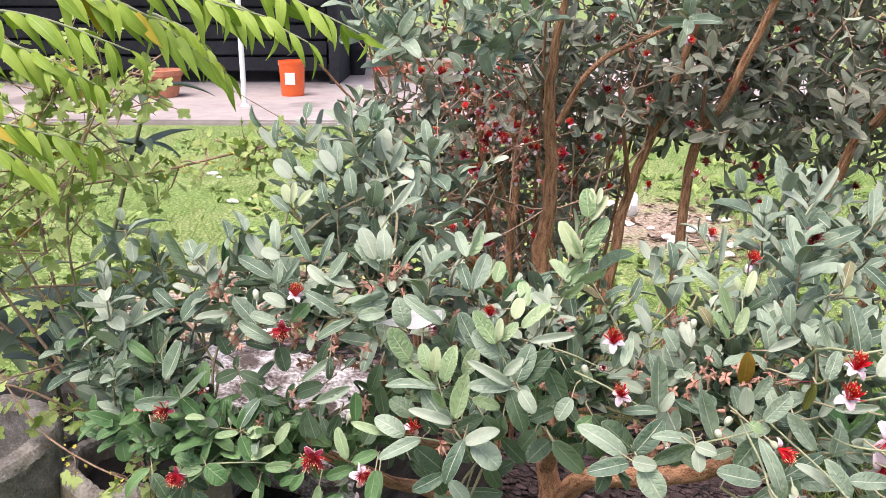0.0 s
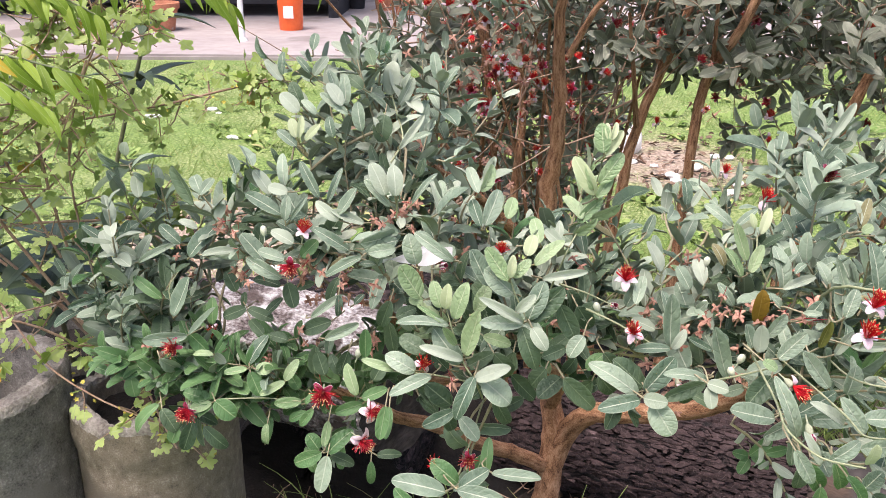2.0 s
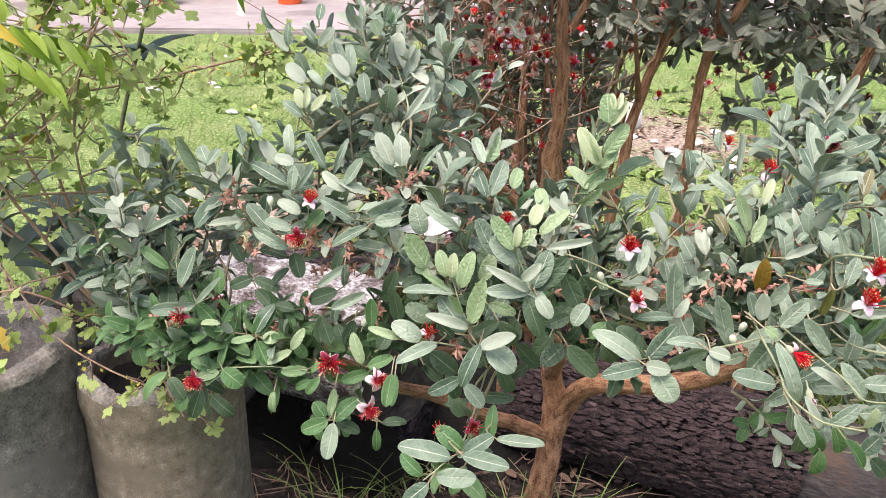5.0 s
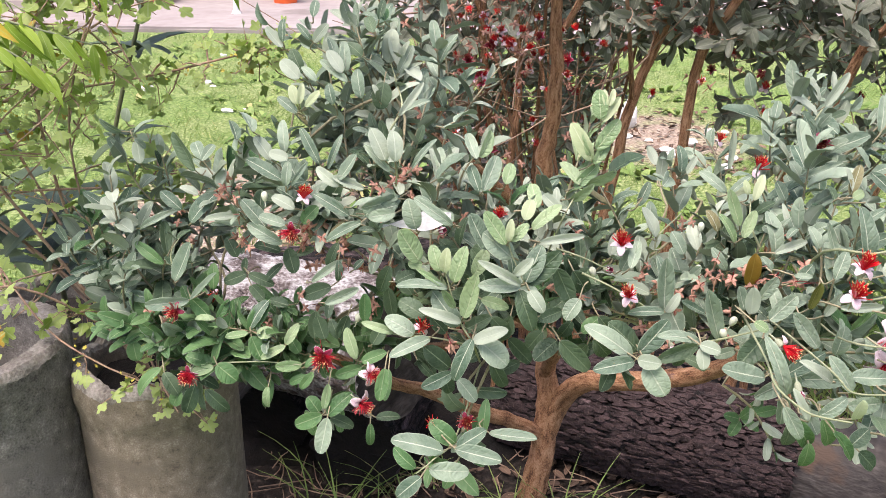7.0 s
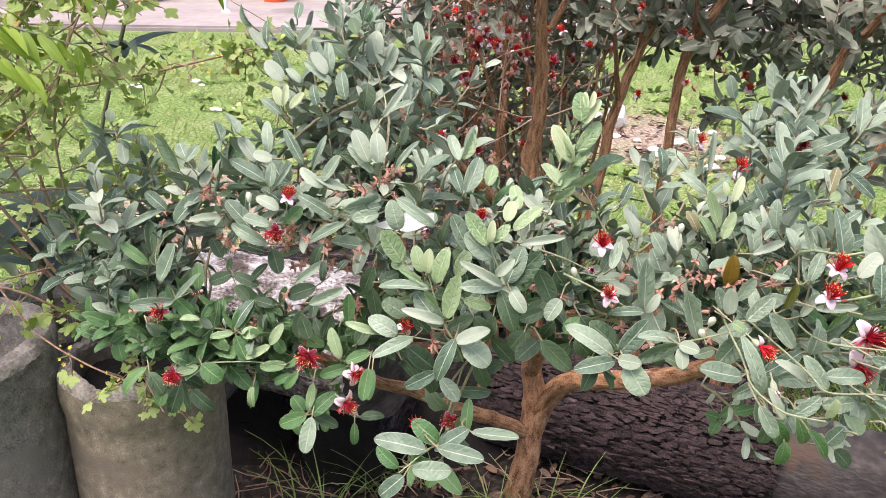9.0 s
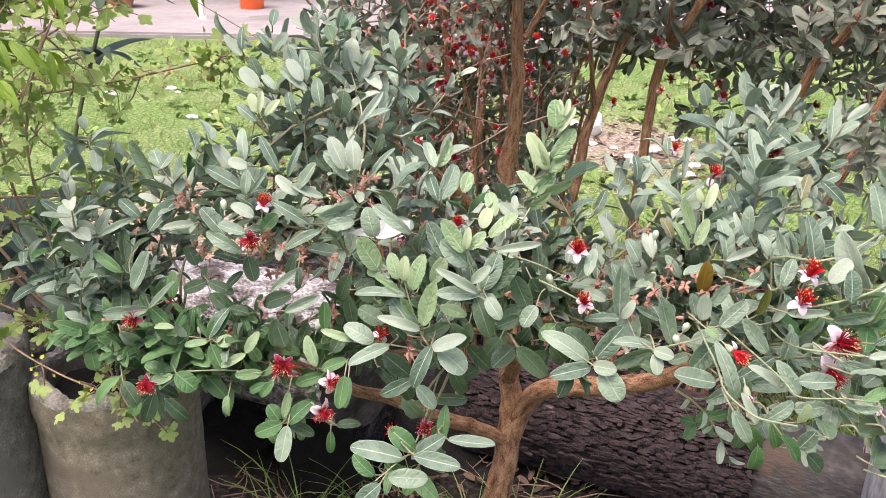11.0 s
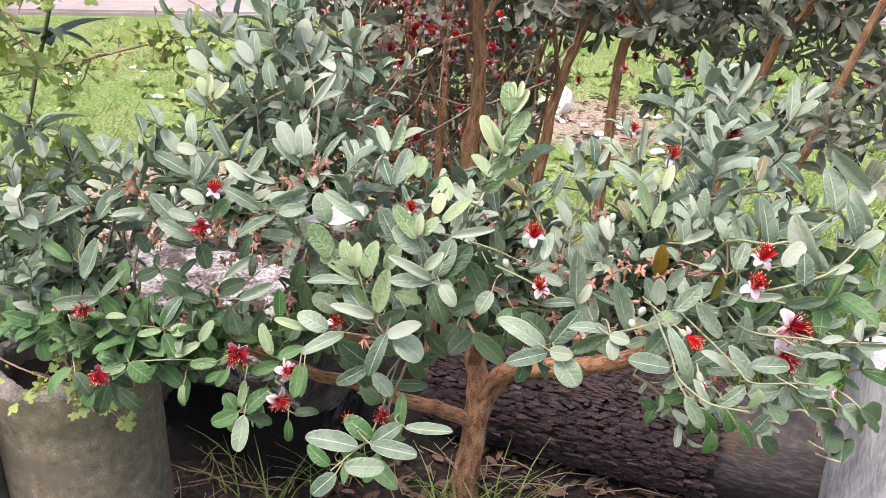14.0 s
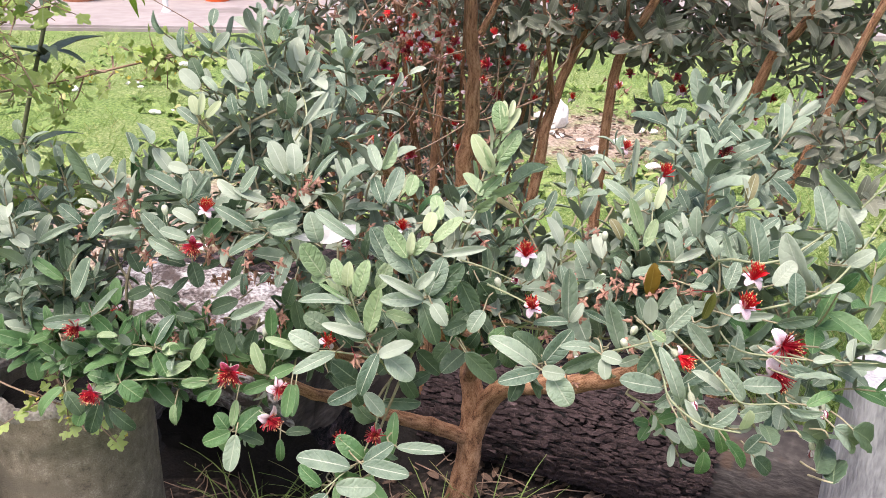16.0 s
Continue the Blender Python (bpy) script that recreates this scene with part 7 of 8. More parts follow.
def dress_guava():
    rg = np.random.default_rng(5)
    for k, (at, way, size, style) in enumerate(FLOWERS_1 + FLOWERS_2 + FLOWERS_3):
        flower(GUAVA.ob, at, way, size, style, k)
    for at in SPENT_1 + SPENT_2 + SPENT_3:
        for _ in range(3):
            p = np.array(at) + rg.normal(0, 0.010, 3)
            small_part(GUAVA.ob, "spent_flower", CALYX[rg.integers(5)], p, rg.normal((0, -0.5, 0.7), 0.5), rg.uniform(0.5, 0.72), "orange-brown spent calyx")
    for at in BUDS:
        small_part(GUAVA.ob, "bud", BUD, at, rg.normal((0, -0.2, 0.9), 0.25), rg.uniform(0.65, 0.85), "round pale green flower bud")
    # a thick show of old and new flowers against the rear stems
    for k in range(30):
        p = np.array((0.035, 1.46, 0.985)) + rg.normal(0, 1, 3) * (0.055, 0.05, 0.075)
        flower(GUAVA.ob, p, rg.normal((0, -0.6, 0.5), 0.4), rg.uniform(0.7, 0.95), ("brush", "brush", "cupped", "open")[k % 4], 50 + k)
    for k in range(44):
        p = np.array((0.04, 1.48, 0.95)) + rg.normal(0, 1, 3) * (0.065, 0.06, 0.09)
        small_part(GUAVA.ob, "spent_flower", CALYX[rg.integers(5)], p, rg.normal((0, -0.6, 0.4), 0.5), rg.uniform(0.7, 1.0), "orange-brown spent calyx")
    m = frame_matrix((0.266, 0.742, 0.862), (0.05, -0.1, 1), (0, -1, 0.1), 0.034)
    child("leaf", leaf_mesh("leaf_old", LEAVES[2], [M_OLD, M_OLD]), GUAVA.ob, "old olive-brown leaf", Matrix(m.tolist()))


M_OLD = leaf_material("old_olive_leaf", (0.16, 0.10, 0.012), (0.24, 0.15, 0.02), (0.26, 0.18, 0.04), 0.4, relief=0.3)
dress_guava()


def dress_back():
    rg = np.random.default_rng(9)
    for k in range(84):
        x = rg.uniform(-0.05, 1.05)
        p = (x, 1.80 - 0.18 * max(0, x - 0.5) + rg.normal(0, 0.09), rg.uniform(0.80, 1.22))
        flower(BACK.ob, p, rg.normal((0, -0.7, 0.4), 0.4), rg.uniform(0.75, 1.0), ("brush", "cupped", "brush", "open")[k % 4], 100 + k)
    for k in range(60):
        x = rg.uniform(-0.05, 1.05)
        p = (x, 1.80 - 0.18 * max(0, x - 0.5) + rg.normal(0, 0.1), rg.uniform(0.78, 1.2))
        small_part(BACK.ob, "spent_flower", CALYX[rg.integers(5)], p, rg.normal((0, -0.6, 0.4), 0.5), rg.uniform(0.5, 0.78), "orange-brown spent calyx")
    for k in range(170):
        p = np.array((0.06, 1.90, 0.90)) + rg.normal(0, 1, 3) * (0.13, 0.10, 0.14)
        if k % 3:
            small_part(BACK.ob, "spent_flower", CALYX[rg.integers(5)], p, rg.normal((0, -0.6, 0.4), 0.5), rg.uniform(0.8, 1.2), "orange-brown spent calyx")
        else:
            flower(BACK.ob, p, rg.normal((0, -0.7, 0.3), 0.4), rg.uniform(0.8, 1.0), "brush", 200 + k)
    flower(BACK.ob, (0.632, 1.80, 0.83), (0, -0.6, 0.7), 1.1, "cupped", 7)
    flower(BACK.ob, (0.64, 1.81, 0.785), (0, -0.7, -0.4), 0.9, "brush", 8)
    flower(BACK.ob, (0.93, 1.62, 0.86), (0.1, -0.6, 0.6), 1.15, "open", 9)


dress_back()


# ---- currant shrub growing from the pipe ----
def lobed_leaf(seed, cup):
    """A three-lobed leaf with blunt teeth, lying along +y from its stalk, upper and under face apart."""
    rg = np.random.default_rng(seed)
    rim = []
    for way, reach in ((-125, 0.34), (-62, 0.66), (0, 0.74), (62, 0.66), (125, 0.34)):
        for turn, part_ in ((-27, 0.62), (-15, 0.90), (-6, 0.93), (0, 1.0), (7, 0.92), (15, 0.88)):
            a, r = radians(way + turn * (1.0 if abs(way) < 100 else 0.8)), reach * part_ * rg.uniform(0.95, 1.05)
            rim.append((r * math.sin(a), 0.30 + r * math.cos(a)))
    rim = [(0.0, 0.04)] + rim + [(0.0, 0.04)]
    if len(rim) % 2 == 0:
        rim.insert(1, (-0.06, 0.03))
    pts = np.array([(0.0, 0.30)] + rim)
    r2 = (pts[:, 0] ** 2 + (pts[:, 1] - 0.3) ** 2)
    z = cup * r2 + 0.05 * np.sin(np.arctan2(pts[:, 0], pts[:, 1] - 0.3) * 5 + seed) * r2
    top = np.column_stack([pts, z])
    q = np.array([(0, k + 2, k + 1, k) for k in range(1, len(rim) - 1, 2)])
    uvs = np.column_stack([0.5 + pts[:, 0] * 0.7, np.clip(pts[:, 1], 0, 1)])
    under = top - np.array([0, 0, 0.01])
    return np.concatenate([top, under]), np.concatenate([q, q[:, ::-1] + len(top)]), np.concatenate([uvs, uvs]), np.concatenate([np.zeros(len(q)), np.ones(len(q))])


LOBED = [lobed_leaf(30 + k, c) for k, c in enumerate((0.25, -0.15, 0.45, -0.35))]


class Bush:
    """Stems as parts, near leaves as parts, the rest joined."""

    def __init__(self, name, label, shapes, mats, limit=200):
        self.ob = tagged(new(name), label, "shrub")
        self.shapes, self.mats, self.limit, self.made = shapes, mats, limit, 0
        self.meshes = [leaf_mesh(name + "_leaf", s, mats) for s in shapes]
        self.rest, self.thin = Soup(), Soup()

    def leaf(self, m, rg):
        k = rg.integers(len(self.shapes))
        if self.made < self.limit:
            child("leaf", self.meshes[k], self.ob, "", Matrix(np.asarray(m).tolist()))
            self.made += 1
        else:
            add_all(self.rest, self.shapes[k], [m])

    def cane(self, knots, r0, r1, mat, seed, name="cane", n=20):
        child(name, stem_mesh(name, knots, r0, r1, mat, n, 8, 0.06, seed), self.ob)
        return curve_points(knots, n)

    def close(self, twig_mat):
        if self.rest.v:
            child("foliage", self.rest.mesh("foliage", self.mats), self.ob, kind="stuff")
        if self.thin.v:
            child("fine_branching", self.thin.mesh("fine_branching", [twig_mat]), self.ob, kind="stuff")


def spray(bush, p, way, length, count, size, rg):
    """A side twig with alternate leaves on thin stalks."""
    way = np.array(way) / np.linalg.norm(way)
    end = p + way * length + np.array([0, 0, -0.1 * length])
    bush.thin.add(*tube([p, (p + end) / 2 + rg.normal(0, 0.004, 3), end], [0.0016, 0.0012, 0.0007], 4))
    for k in range(count):
        q = p + (end - p) * (k + 0.6) / count
        d = way * 0.5 + rg.normal(0, 0.7, 3) + np.array([0, -0.2, 0.1])
        d /= np.linalg.norm(d)
        s = size * rg.uniform(0.6, 1.15)
        bush.thin.add(*tube([q, q + d * s * 0.35, q + d * s * 0.6], [0.0006] * 3, 3))
        bush.leaf(frame_matrix(q + d * s * 0.6, d + np.array([0, -0.15, -0.35]), rg.normal((0, -0.55, 0.7), 0.35), s), rg)


def currant():
    rg = np.random.default_rng(31)
    b = Bush("currant_shrub", "arching currant shrub with lobed yellow-green leaves", LOBED, [M_CURRANT, M_CURRANT], 290)
    root = (-0.50, 1.225, 0.44)
    canes = [
        ([root, (-0.62, 1.26, 0.68), (-0.72, 1.30, 0.87), (-0.70, 1.30, 0.902), (-0.498, 1.30, 0.939), (-0.36, 1.29, 0.972), (-0.285, 1.28, 0.993)], 0.0042, 0.002),
        ([root, (-0.60, 1.24, 0.60), (-0.72, 1.22, 0.75), (-0.66, 1.21, 0.785), (-0.52, 1.24, 0.785), (-0.44, 1.25, 0.803), (-0.36, 1.25, 0.80)], 0.0045, 0.002),
        ([root, (-0.58, 1.20, 0.62), (-0.68, 1.16, 0.84), (-0.74, 1.14, 1.02), (-0.68, 1.12, 1.12)], 0.005, 0.002),
        ([root, (-0.60, 1.25, 0.66), (-0.64, 1.26, 0.90), (-0.60, 1.24, 1.06), (-0.52, 1.22, 1.12)], 0.005, 0.002),
        ([root, (-0.55, 1.17, 0.58), (-0.64, 1.10, 0.68), (-0.70, 1.05, 0.66), (-0.66, 1.00, 0.60)], 0.004, 0.002),
        ([root, (-0.47, 1.16, 0.55), (-0.46, 1.10, 0.58), (-0.43, 1.06, 0.55), (-0.40, 1.03, 0.52)], 0.004, 0.002),
        ([(-0.74, 1.24, 0.66), (-0.62, 1.13, 0.60), (-0.52, 1.07, 0.575), (-0.42, 1.06, 0.535), (-0.36, 1.07, 0.51)], 0.0028, 0.0015),
        ([root, (-0.56, 1.22, 0.66), (-0.57, 1.20, 0.88), (-0.50, 1.16, 1.04), (-0.43, 1.14, 1.11)], 0.0035, 0.0016),
        ([root, (-0.66, 1.30, 0.60), (-0.80, 1.30, 0.74), (-0.86, 1.28, 0.92), (-0.80, 1.24, 1.04)], 0.005, 0.002),
    ]
    dense = (30, 26, 68, 64, 30, 4, 5, 42, 46)
    lens = (0.05, 0.06, 0.11, 0.11, 0.06, 0.05, 0.05, 0.10, 0.10)
    for k, ((knots, r0, r1), n, ll) in enumerate(zip(canes, dense, lens)):
        pts = b.cane(knots, r0 * 0.62, r1 * 0.7, M_TWIG, 60 + k)
        for _ in range(n):
            p = pts[rg.integers(6, len(pts))] + rg.normal(0, 0.003, 3)
            if p[0] < -0.54 and 0.63 < p[2] < 0.80 and rg.uniform() < 0.85:
                continue
            spray(b, p, rg.normal((0, -0.1, 0.15), 0.7), ll * rg.uniform(0.5, 1.4), int(rg.integers(4, 7)), (0.018, 0.022, 0.021, 0.021, 0.022, 0.019, 0.020, 0.021, 0.021)[k], rg)
    star = Soup()
    for q in range(5):
        a = q * 2 * math.pi / 5
        add_all(star, blade(0.0045, 0.003, oval, (0, 0.3, 0.7, 1.0), 0.2, 0.1, 0.0003), [frame_matrix((0, 0, 0), (math.cos(a), math.sin(a), 0.5), (0, 0, 1), 1)])
    star_mesh = star.mesh("yellow_flower", [M_YELLOW, M_YELLOW])
    for k in range(170):
        knots = canes[(0, 1, 0, 6, 1, 0)[k % 6]][0]
        pts = curve_points(knots, 30)
        p = pts[rg.integers(12, 30)] + rg.normal((0, 0, -0.006), 0.011, 3)
        small_part(b.ob, "yellow_flower", star_mesh, p, rg.normal((0, -0.4, 0.3), 0.6), rg.uniform(0.5, 0.95), "tiny yellow flower")
    b.close(M_TWIG)


currant()


# ---- tall dark plant with strap leaves ----
STRAP = [blade(1.0, w, lance, (0, 0.08, 0.2, 0.35, 0.5, 0.65, 0.82, 1.0), c, 0.3, 0.006, 0.05, 70 + k) for k, (w, c) in enumerate(((0.28, 0.5), (0.22, 0.8), (0.32, 0.3)))]


def strap_plant(label, base, top, whorls, size, seed):
    rg = np.random.default_rng(seed)
    b = Bush("tall_leafy_plant", label, STRAP, [M_LILY, M_LILY], 80)
    base, top = np.array(base), np.array(top)
    pts = b.cane([base, base + (top - base) * 0.35 + rg.normal((-0.03, 0, 0), 0.012, 3), base + (top - base) * 0.7 + rg.normal((-0.015, 0, 0), 0.01, 3), top], 0.0060, 0.0035, M_LILY_STEM, seed, "stalk")
    for w in whorls:
        p = base + (top - base) * w
        a0 = rg.uniform(0, 6.28)
        for k in range(6):
            a = a0 + k * 2 * math.pi / 6 + rg.normal(0, 0.2)
            d = np.array([math.cos(a), math.sin(a), rg.uniform(-0.25, 0.45)])
            b.leaf(frame_matrix(p + np.array([0, 0, rg.normal(0, 0.008)]), d, (0, 0, 1), size * rg.uniform(0.75, 1.15)), rg)
    b.close(M_LILY_STEM)


M_LILY_STEM = material("dark_stalk", [(0.07, 0.08, 0.04), (0.19, 0.19, 0.10)], 0.6, 20, 0.2, dist=0.003)
strap_plant("tall stalk with whorls of dark green strap leaves", (-0.86, 1.66, 0.0), (-0.585, 1.64, 1.04), (0.60, 0.72, 0.885, 0.99), 0.125, 1)
strap_plant("dark strap-leaved stalk behind the concrete pipes", (-0.72, 1.42, 0.42), (-0.66, 1.30, 0.72), (0.55, 0.8, 0.97), 0.13, 6)
strap_plant("dark strap-leaved stalk behind the concrete pipes", (-0.98, 1.66, 0.0), (-0.92, 1.60, 0.68), (0.78, 0.95), 0.19, 2)
strap_plant("dark strap-leaved stalk behind the concrete pipes", (-0.84, 1.72, 0.0), (-0.80, 1.66, 0.60), (0.72, 0.96), 0.17, 3)
strap_plant("tall stalk with whorls of dark green strap leaves", (-1.16, 1.90, 0.0), (-1.06, 1.85, 1.10), (0.6, 0.8, 0.95), 0.16, 4)


# ---- young tree with feathery leaves reaching in from the side ----
LEAFLET = [blade(1.0, 0.23, lance, (0, 0.1, 0.3, 0.5, 0.72, 0.9, 1.0), c, 0.2, 0.006, 0.06, 80 + k) for k, c in enumerate((0.7, 1.1, 0.45))]


def feather_tree():
    rg = np.random.default_rng(41)
    b = Bush("pinnate_sapling", "sapling branch with long feathery yellow-green leaves", LEAFLET, [M_PINNATE, M_PINNATE], 200)
    b.cane([(-1.15, 1.20, -0.02), (-1.12, 1.18, 0.5), (-1.02, 1.15, 1.0), (-0.85, 1.12, 1.12), (-0.62, 1.10, 1.16)], 0.018, 0.006, M_BARK, 90, "stem", 26)
    b.cane([(-1.02, 1.15, 1.0), (-0.9, 1.08, 1.16), (-0.7, 1.04, 1.24), (-0.5, 1.02, 1.26)], 0.008, 0.004, M_BARK, 91, "branch")
    fronds = []
    for k in range(3):
        s = rg.uniform(0, 0.3)
        root = np.array((-0.95 + 0.55 * s, 1.10 - 0.06 * s, 1.13 + 0.13 * s)) + rg.normal(0, 0.02, 3)
        out = np.array((rg.uniform(0.14, 0.34), rg.uniform(-0.10, 0.02), rg.uniform(-0.09, 0.0)))
        fronds.append((root, root + out * 0.55 + np.array((0, 0, 0.03)), root + out))
    fronds += [
        ((-0.321, 1.052, 1.222), (-0.260, 1.069, 1.193), (-0.186, 1.082, 1.153)),
        ((-0.418, 0.996, 1.216), (-0.354, 1.020, 1.182), (-0.296, 1.035, 1.133)),
        ((-0.515, 0.926, 1.199), (-0.450, 0.959, 1.184), (-0.372, 0.990, 1.149)),
        ((-0.269, 1.087, 1.229), (-0.205, 1.101, 1.203), (-0.124, 1.112, 1.162)),
        ((-0.378, 0.979, 1.234), (-0.307, 1.004, 1.210), (-0.224, 1.025, 1.185)),
        ((-0.548, 0.999, 1.167), (-0.498, 1.023, 1.143), (-0.439, 1.046, 1.105)),
        ((-0.584, 0.985, 1.079), (-0.520, 1.016, 1.057), (-0.452, 1.043, 1.031)),
        ((-0.577, 0.951, 1.056), (-0.534, 0.973, 1.041), (-0.490, 0.989, 1.007)),
        ((-0.472, 0.993, 1.228), (-0.416, 1.018, 1.204), (-0.342, 1.045, 1.178)),
        ((-0.372, 1.056, 1.190), (-0.325, 1.071, 1.164), (-0.289, 1.078, 1.116)),
    ]
    for k, knots in enumerate(fronds):
        pts = b.cane(knots, 0.0022, 0.0009, M_SHOOT, 100 + k, "leaf_stalk", 22)
        n = 8
        for j in range(n):
            i = int(3 + (len(pts) - 4) * j / (n - 1))
            t = pts[min(i + 1, len(pts) - 1)] - pts[i - 1]
            t /= np.linalg.norm(t)
            side = np.cross(t, (0, 0, 1.0))
            side /= np.linalg.norm(side)
            for s in (1, -1):
                d = t * 0.55 + side * s * 0.8 + np.array([0, 0, -0.62]) + rg.normal(0, 0.20, 3)
                b.leaf(frame_matrix(pts[i], d, rg.normal((0, -0.4, 0.8), 0.35), 0.064 * (1 - 0.35 * (j / n) ** 2) * rg.uniform(0.85, 1.1)), rg)
    b.close(M_SHOOT)


feather_tree()


# ---- small things on the ground ----
def scatter_matrices(rg, n, xr, yr, size, z=0.004, tilt=0.35, keep=None):
    out = []
    while len(out) < n:
        x, y = rg.uniform(*xr), rg.uniform(*yr)
        if keep and not keep(x, y):
            continue
        a = rg.uniform(0, 6.28)
        out.append(frame_matrix((x, y, z + rg.uniform(0, 0.012)), (math.cos(a), math.sin(a), rg.normal(0, 0.15)), rg.normal((0, 0, 1), tilt), size * rg.uniform(0.6, 1.2)))
    return out


def litter():
    rg = np.random.default_rng(51)
    s = Soup()
    for k in range(3):
        add_all(s, PLAIN_LEAVES[k], scatter_matrices(rg, 800, (-0.75, 1.05), (1.18, 2.9), 0.034, keep=lambda x, y: not (x < -0.24 and 1.25 < y < 2.2 or x < 0.2 and 1.60 < y < 2.2)))
        add_all(s, PLAIN_LEAVES[k], scatter_matrices(rg, 110, (0.6, 1.6), (3.8, 5.2), 0.05))
        add_all(s, PLAIN_LEAVES[k], scatter_matrices(rg, 420, (-0.7, 0.6), (2.6, 5.6), 0.055))
        add_all(s, PLAIN_LEAVES[k], scatter_matrices(rg, 90, (-1.6, -0.3), (2.4, 3.6), 0.06))
    tagged(new("leaf_litter", s.mesh("leaf_litter", [M_DRYLEAF, M_DRYLEAF])), "dry brown fallen leaves lying on the soil", "leaf litter", kind="stuff")


litter()


def fallen_twigs():
    rg = np.random.default_rng(55)
    s = Soup()
    for _ in range(260):
        x, y = rg.uniform(-0.45, 0.95), rg.uniform(1.2, 1.75)
        if x < -0.33 and y < 1.4:
            continue
        a, ll = rg.uniform(0, math.pi), rg.uniform(0.03, 0.13)
        c, d = np.array((x, y, 0.008 + rg.uniform(0, 0.012))), np.array((math.cos(a), math.sin(a), rg.normal(0, 0.06))) * ll / 2
        s.add(*tube([c - d, c + rg.normal(0, 0.004, 3), c + d], [0.0016, 0.0014, 0.0008], 5))
    tagged(new("fallen_twigs", s.mesh("fallen_twigs", [M_TWIG])), "thin dry twigs scattered on the soil", "twigs", kind="stuff")


fallen_twigs()


def grass_blade(seed, bend):
    return blade(1.0, 0.06, lambda u: 1.0 - 0.9 * u, (0, 0.35, 0.7, 1.0), bend, 0.3, 0.003, 0.0, seed)


GRASS = [grass_blade(k, b) for k, b in enumerate((0.5, 1.1, 0.2))]


def lawn():
    rg = np.random.default_rng(61)
    s = Soup()
    for shape in GRASS:
        mats = []
        while len(mats) < 15000:
            y = 2.4 + 5.4 * rg.uniform() ** 1.4
            x = rg.uniform(-0.75, 0.75) * (y + 0.5)
            if (x - 1.08) ** 2 + (0.75 * (y - 4.5)) ** 2 < 0.26 * rg.uniform(0.3, 1.1):
                continue
            if (x + 0.95) ** 2 + (0.8 * (y - 3.25)) ** 2 < 0.36 * rg.uniform(0.4, 1.1):
                continue
            if (1.9 * (x + 0.05)) ** 2 + (0.62 * (y - 3.9)) ** 2 < rg.uniform(0.4, 1.3):
                continue
            if noise.noise((x * 2.2, y * 2.2, 3.0)) + 0.6 * noise.noise((x * 7, y * 7, 5.0)) < -0.05 and rg.uniform() < 0.8:
                continue
            a = rg.uniform(0, 6.28)
            mats.append(frame_matrix((x, y, -0.004), (0.5 * math.cos(a), 0.5 * math.sin(a), rg.uniform(0.4, 1.2)), (math.cos(a + 1.5), math.sin(a + 1.5), 0.3), rg.uniform(0.03, 0.075)))
        for _ in range(3500):
            x, y, a = rg.uniform(0.85, 2.1), rg.uniform(0.7, 2.7), rg.uniform(0, 6.28)
            mats.append(frame_matrix((x, y, -0.004), (0.5 * math.cos(a), 0.5 * math.sin(a), rg.uniform(0.4, 1.2)), (math.cos(a + 1.5), math.sin(a + 1.5), 0.3), rg.uniform(0.04, 0.12)))
        add_all(s, shape, mats)
    for shape in PLAIN_LEAVES[:3]:
        mats = []
        for _ in range(110):
            cy = 2.7 + 4.5 * rg.uniform()
            cx = rg.uniform(-0.72, 0.72) * (cy + 0.4)
            if (cx - 1.08) ** 2 + (0.75 * (cy - 4.5)) ** 2 < 0.2:
                continue
            for _ in range(9):
                a = rg.uniform(0, 6.28)
                mats.append(frame_matrix((cx + rg.normal(0, 0.03), cy + rg.normal(0, 0.03), 0.0), (math.cos(a), math.sin(a), rg.uniform(0.3, 1.1)), (0, -0.3, 1), rg.uniform(0.04, 0.085)))
        add_all(s, shape, mats)
    tagged(new("lawn_grass", s.mesh("lawn_grass", [M_GRASS, M_GRASS])), "short bright green lawn grass with bare spots", "grass", kind="stuff")


lawn()


def grass_tuft(at, count, length, seed):
    rg = np.random.default_rng(seed)
    s = Soup()
    for k in range(count):
        a = rg.uniform(0, 6.28)
        shape = blade(1.0, 0.03, lambda u: 1.0 - 0.85 * u, (0, 0.2, 0.4, 0.6, 0.8, 1.0), rg.uniform(0.3, 1.3), 0.3, 0.002)
        add_all(s, shape, [frame_matrix((rg.normal(0, 0.02), rg.normal(0, 0.02), -0.004), (0.55 * math.cos(a), 0.55 * math.sin(a), 1), (math.cos(a) * -1, math.sin(a) * -1, 0.6), length * rg.uniform(0.5, 1.2))])
    ob = tagged(new("grass_tuft", s.mesh("grass_tuft", [M_GRASS, M_GRASS])), "tuft of long thin grass growing under the shrub", "grass", "grass tufts", "stuff")
    ob.location = at


for k, (x, y, n, ll) in enumerate(((-0.24, 1.42, 16, 0.17), (-0.13, 1.50, 14, 0.15), (-0.32, 1.50, 8, 0.16), (0.16, 1.38, 22, 0.15), (0.10, 1.43, 18, 0.14), (0.24, 1.42, 16, 0.15), (0.34, 1.40, 8, 0.12), (-0.05, 1.55, 10, 0.12))):
    grass_tuft((x, y, 0), n, ll, 200 + k)
for k in range(26):
    rg_t = np.random.default_rng(300 + k)
    grass_tuft((rg_t.uniform(0.15, 1.25), rg_t.uniform(2.1, 3.0), 0), 26, 0.16, 400 + k)
for k in range(10):
    rg_t = np.random.default_rng(330 + k)
    grass_tuft((rg_t.uniform(-1.0, -0.2), rg_t.uniform(2.2, 3.0), 0), 20, 0.13, 440 + k)


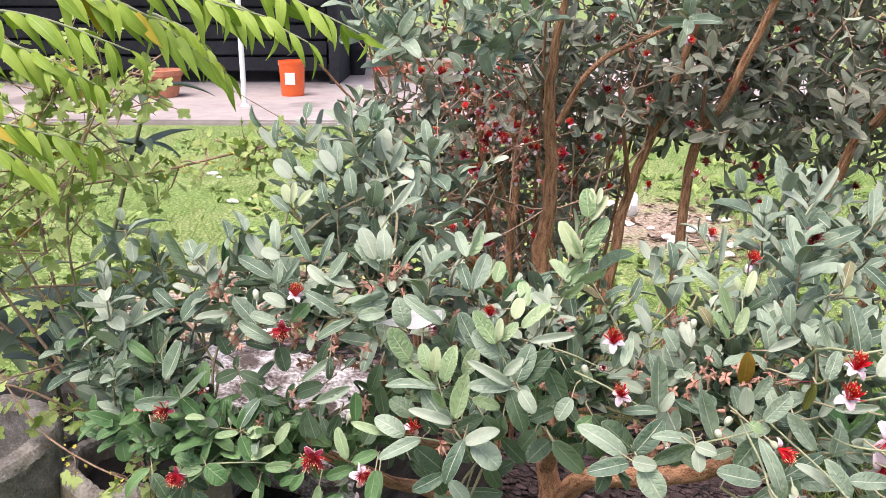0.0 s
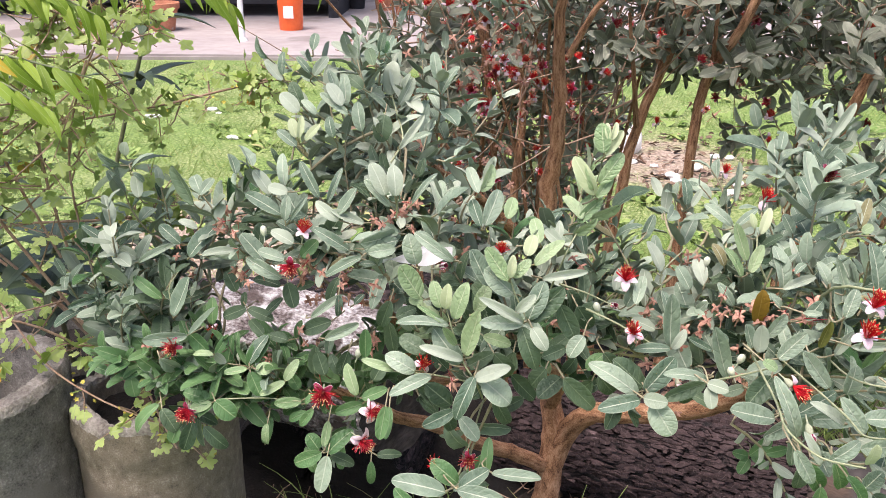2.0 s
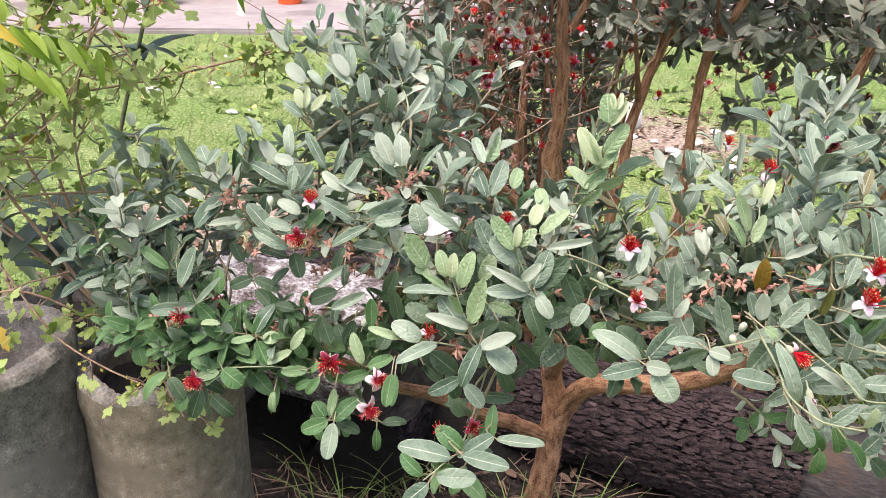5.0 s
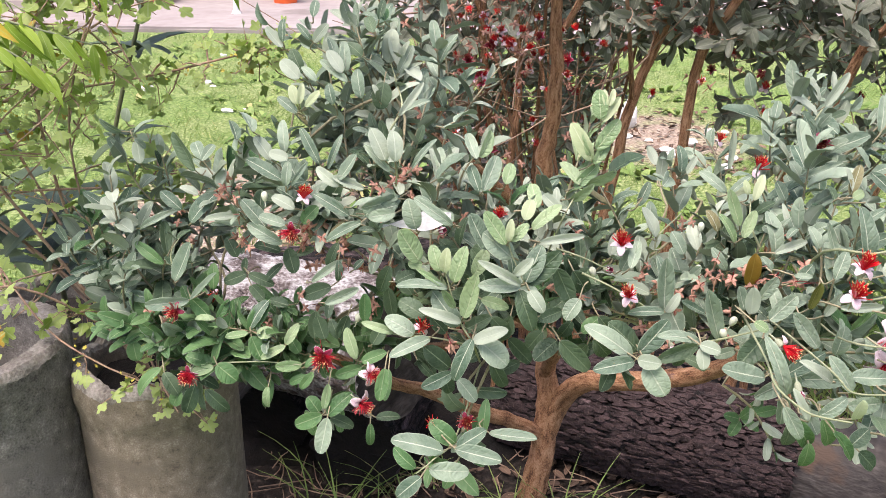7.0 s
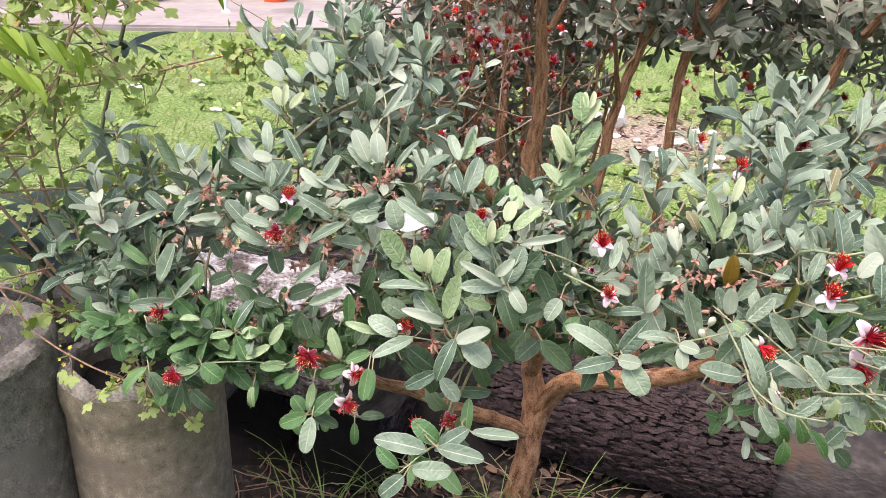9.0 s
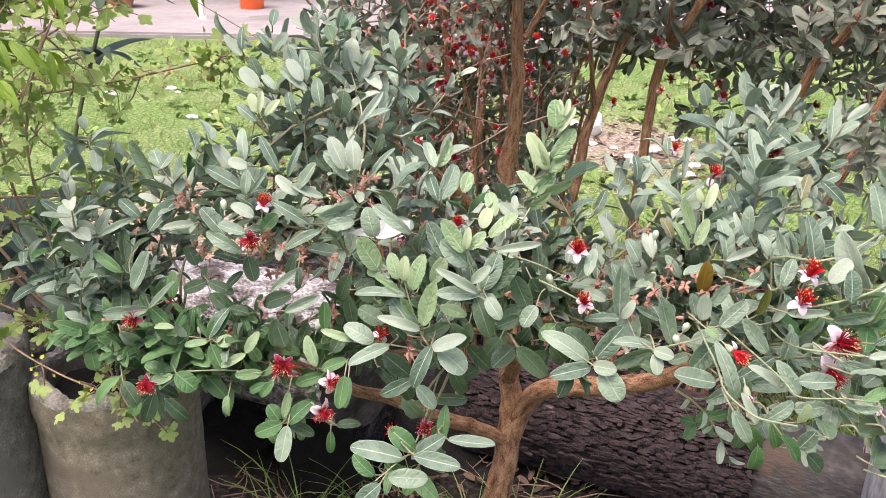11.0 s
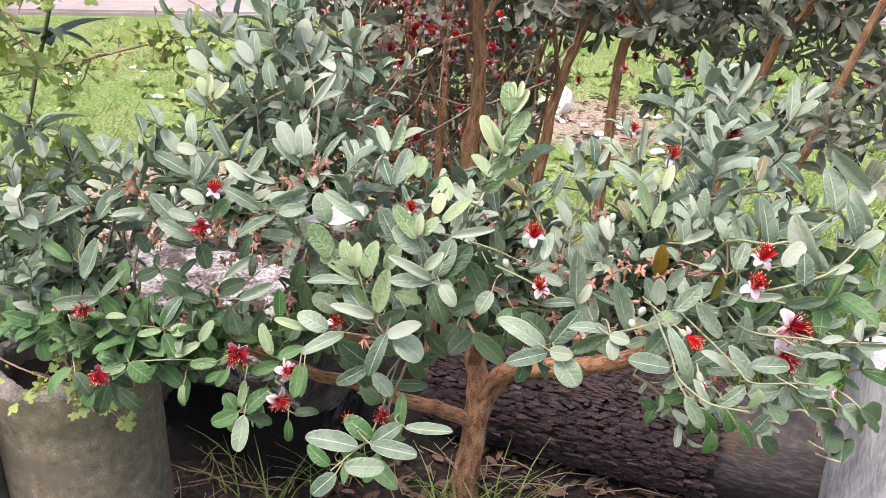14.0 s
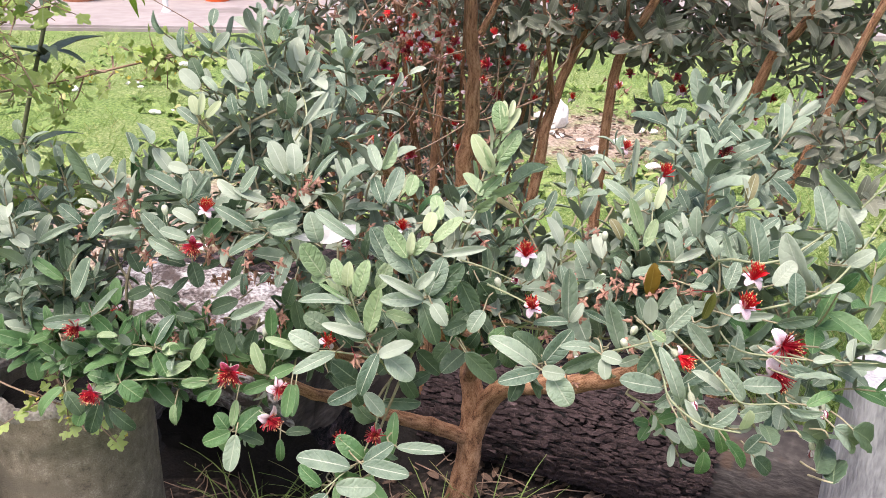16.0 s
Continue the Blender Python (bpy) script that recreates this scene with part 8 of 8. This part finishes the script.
def stone(name, label, at, size, mat, seed):
    bm = bmesh.new()
    bmesh.ops.create_icosphere(bm, subdivisions=3, radius=1.0)
    for v in bm.verts:
        v.co *= 1 + 0.28 * noise.noise(v.co * 1.3 + Vector((seed, 0, 0))) + 0.08 * noise.noise(v.co * 4 + Vector((seed, 3, 0)))
        v.co = Vector((v.co.x * size[0], v.co.y * size[1], v.co.z * size[2]))
    ob = tagged(new(name, link_bmesh(name, bm, mat, False)), label, "stone", "stones on the lawn")
    ob.location = (at[0], at[1], size[2] * 0.75)


stone("white_stone", "large white stone standing on the bare soil", (0.95, 4.72, 0), (0.05, 0.05, 0.085), M_STONE, 1)
for k in range(16):
    rg_t = np.random.default_rng(500 + k)
    r = rg_t.uniform(0.012, 0.03)
    stone("stone", "small pale stone lying on bare soil", (rg_t.uniform(0.7, 1.5), rg_t.uniform(3.9, 5.0), 0), (r * 1.3, r, r * 0.7), M_STONE, 10 + k)
for k in range(9):
    rg_t = np.random.default_rng(530 + k)
    r = rg_t.uniform(0.012, 0.035)
    stone("stone", "small pale stone lying on the lawn", (-1.7 + rg_t.normal(0, 0.25), 5.6 + rg_t.normal(0, 0.5), 0), (r * 1.5, r, r * 0.6), M_STONE, 40 + k)
for k in range(12):
    rg_t = np.random.default_rng(560 + k)
    r = rg_t.uniform(0.01, 0.03)
    stone("stone", "pale stone chip lying on the soil", (rg_t.uniform(-0.9, 0.3), rg_t.uniform(2.1, 3.2), 0), (r * 1.5, r, r * 0.6), M_STONE, 60 + k)


def scrap():
    """A torn white plastic sheet caught among the leaves."""
    bm = bmesh.new()
    rows = []
    for i in range(9):
        u = i / 8
        w = 0.009 * (1 - abs(2 * u - 1.3) ** 1.2) + 0.0015
        rows.append([bm.verts.new((-0.034 + 0.068 * u, 0.004 * noise.noise((u * 5, s, 2)), s * w + 0.010 * u)) for s in (-1, -0.3, 0.4, 1)])
    for a, b in zip(rows, rows[1:]):
        for k in range(3):
            bm.faces.new((a[k], b[k], b[k + 1], a[k + 1]))
    bmesh.ops.solidify(bm, geom=bm.faces[:], thickness=0.0008)
    ob = tagged(new("plastic_scrap", link_bmesh("plastic_scrap", bm, M_PAPER, False)), "torn white plastic scrap caught among the leaves", "scrap")
    ob.matrix_world = pose(-0.053, 0.835, 0.882, -62, 0, 0) @ Matrix.Scale(1.05, 4) @ Matrix.Diagonal((1, 1, 1.35, 1))


scrap()


def hedge():
    """A far screen of mixed greenery that closes the garden."""
    rg = np.random.default_rng(71)
    s = Soup()
    for shape in PLAIN_LEAVES[:3]:
        mats = []
        for _ in range(2600):
            x, z = rg.uniform(-16, 16), rg.uniform(0, 1) ** 0.8
            y = 16.2 + 0.6 * noise.noise((x * 0.7, z * 3, 0)) + rg.normal(0, 0.12)
            mats.append(frame_matrix((x, y, z * (2.2 + 0.5 * noise.noise((x * 0.5, 0, 4)))), rg.normal(0, 1, 3), rg.normal((0, -0.8, 0.6), 0.4), rg.uniform(0.12, 0.26)))
        add_all(s, shape, mats)
    tagged(new("far_hedge", s.mesh("far_hedge", [M_SHADE, M_SHADE])), "dark green hedge at the far side of the garden", "hedge", kind="stuff")


hedge()
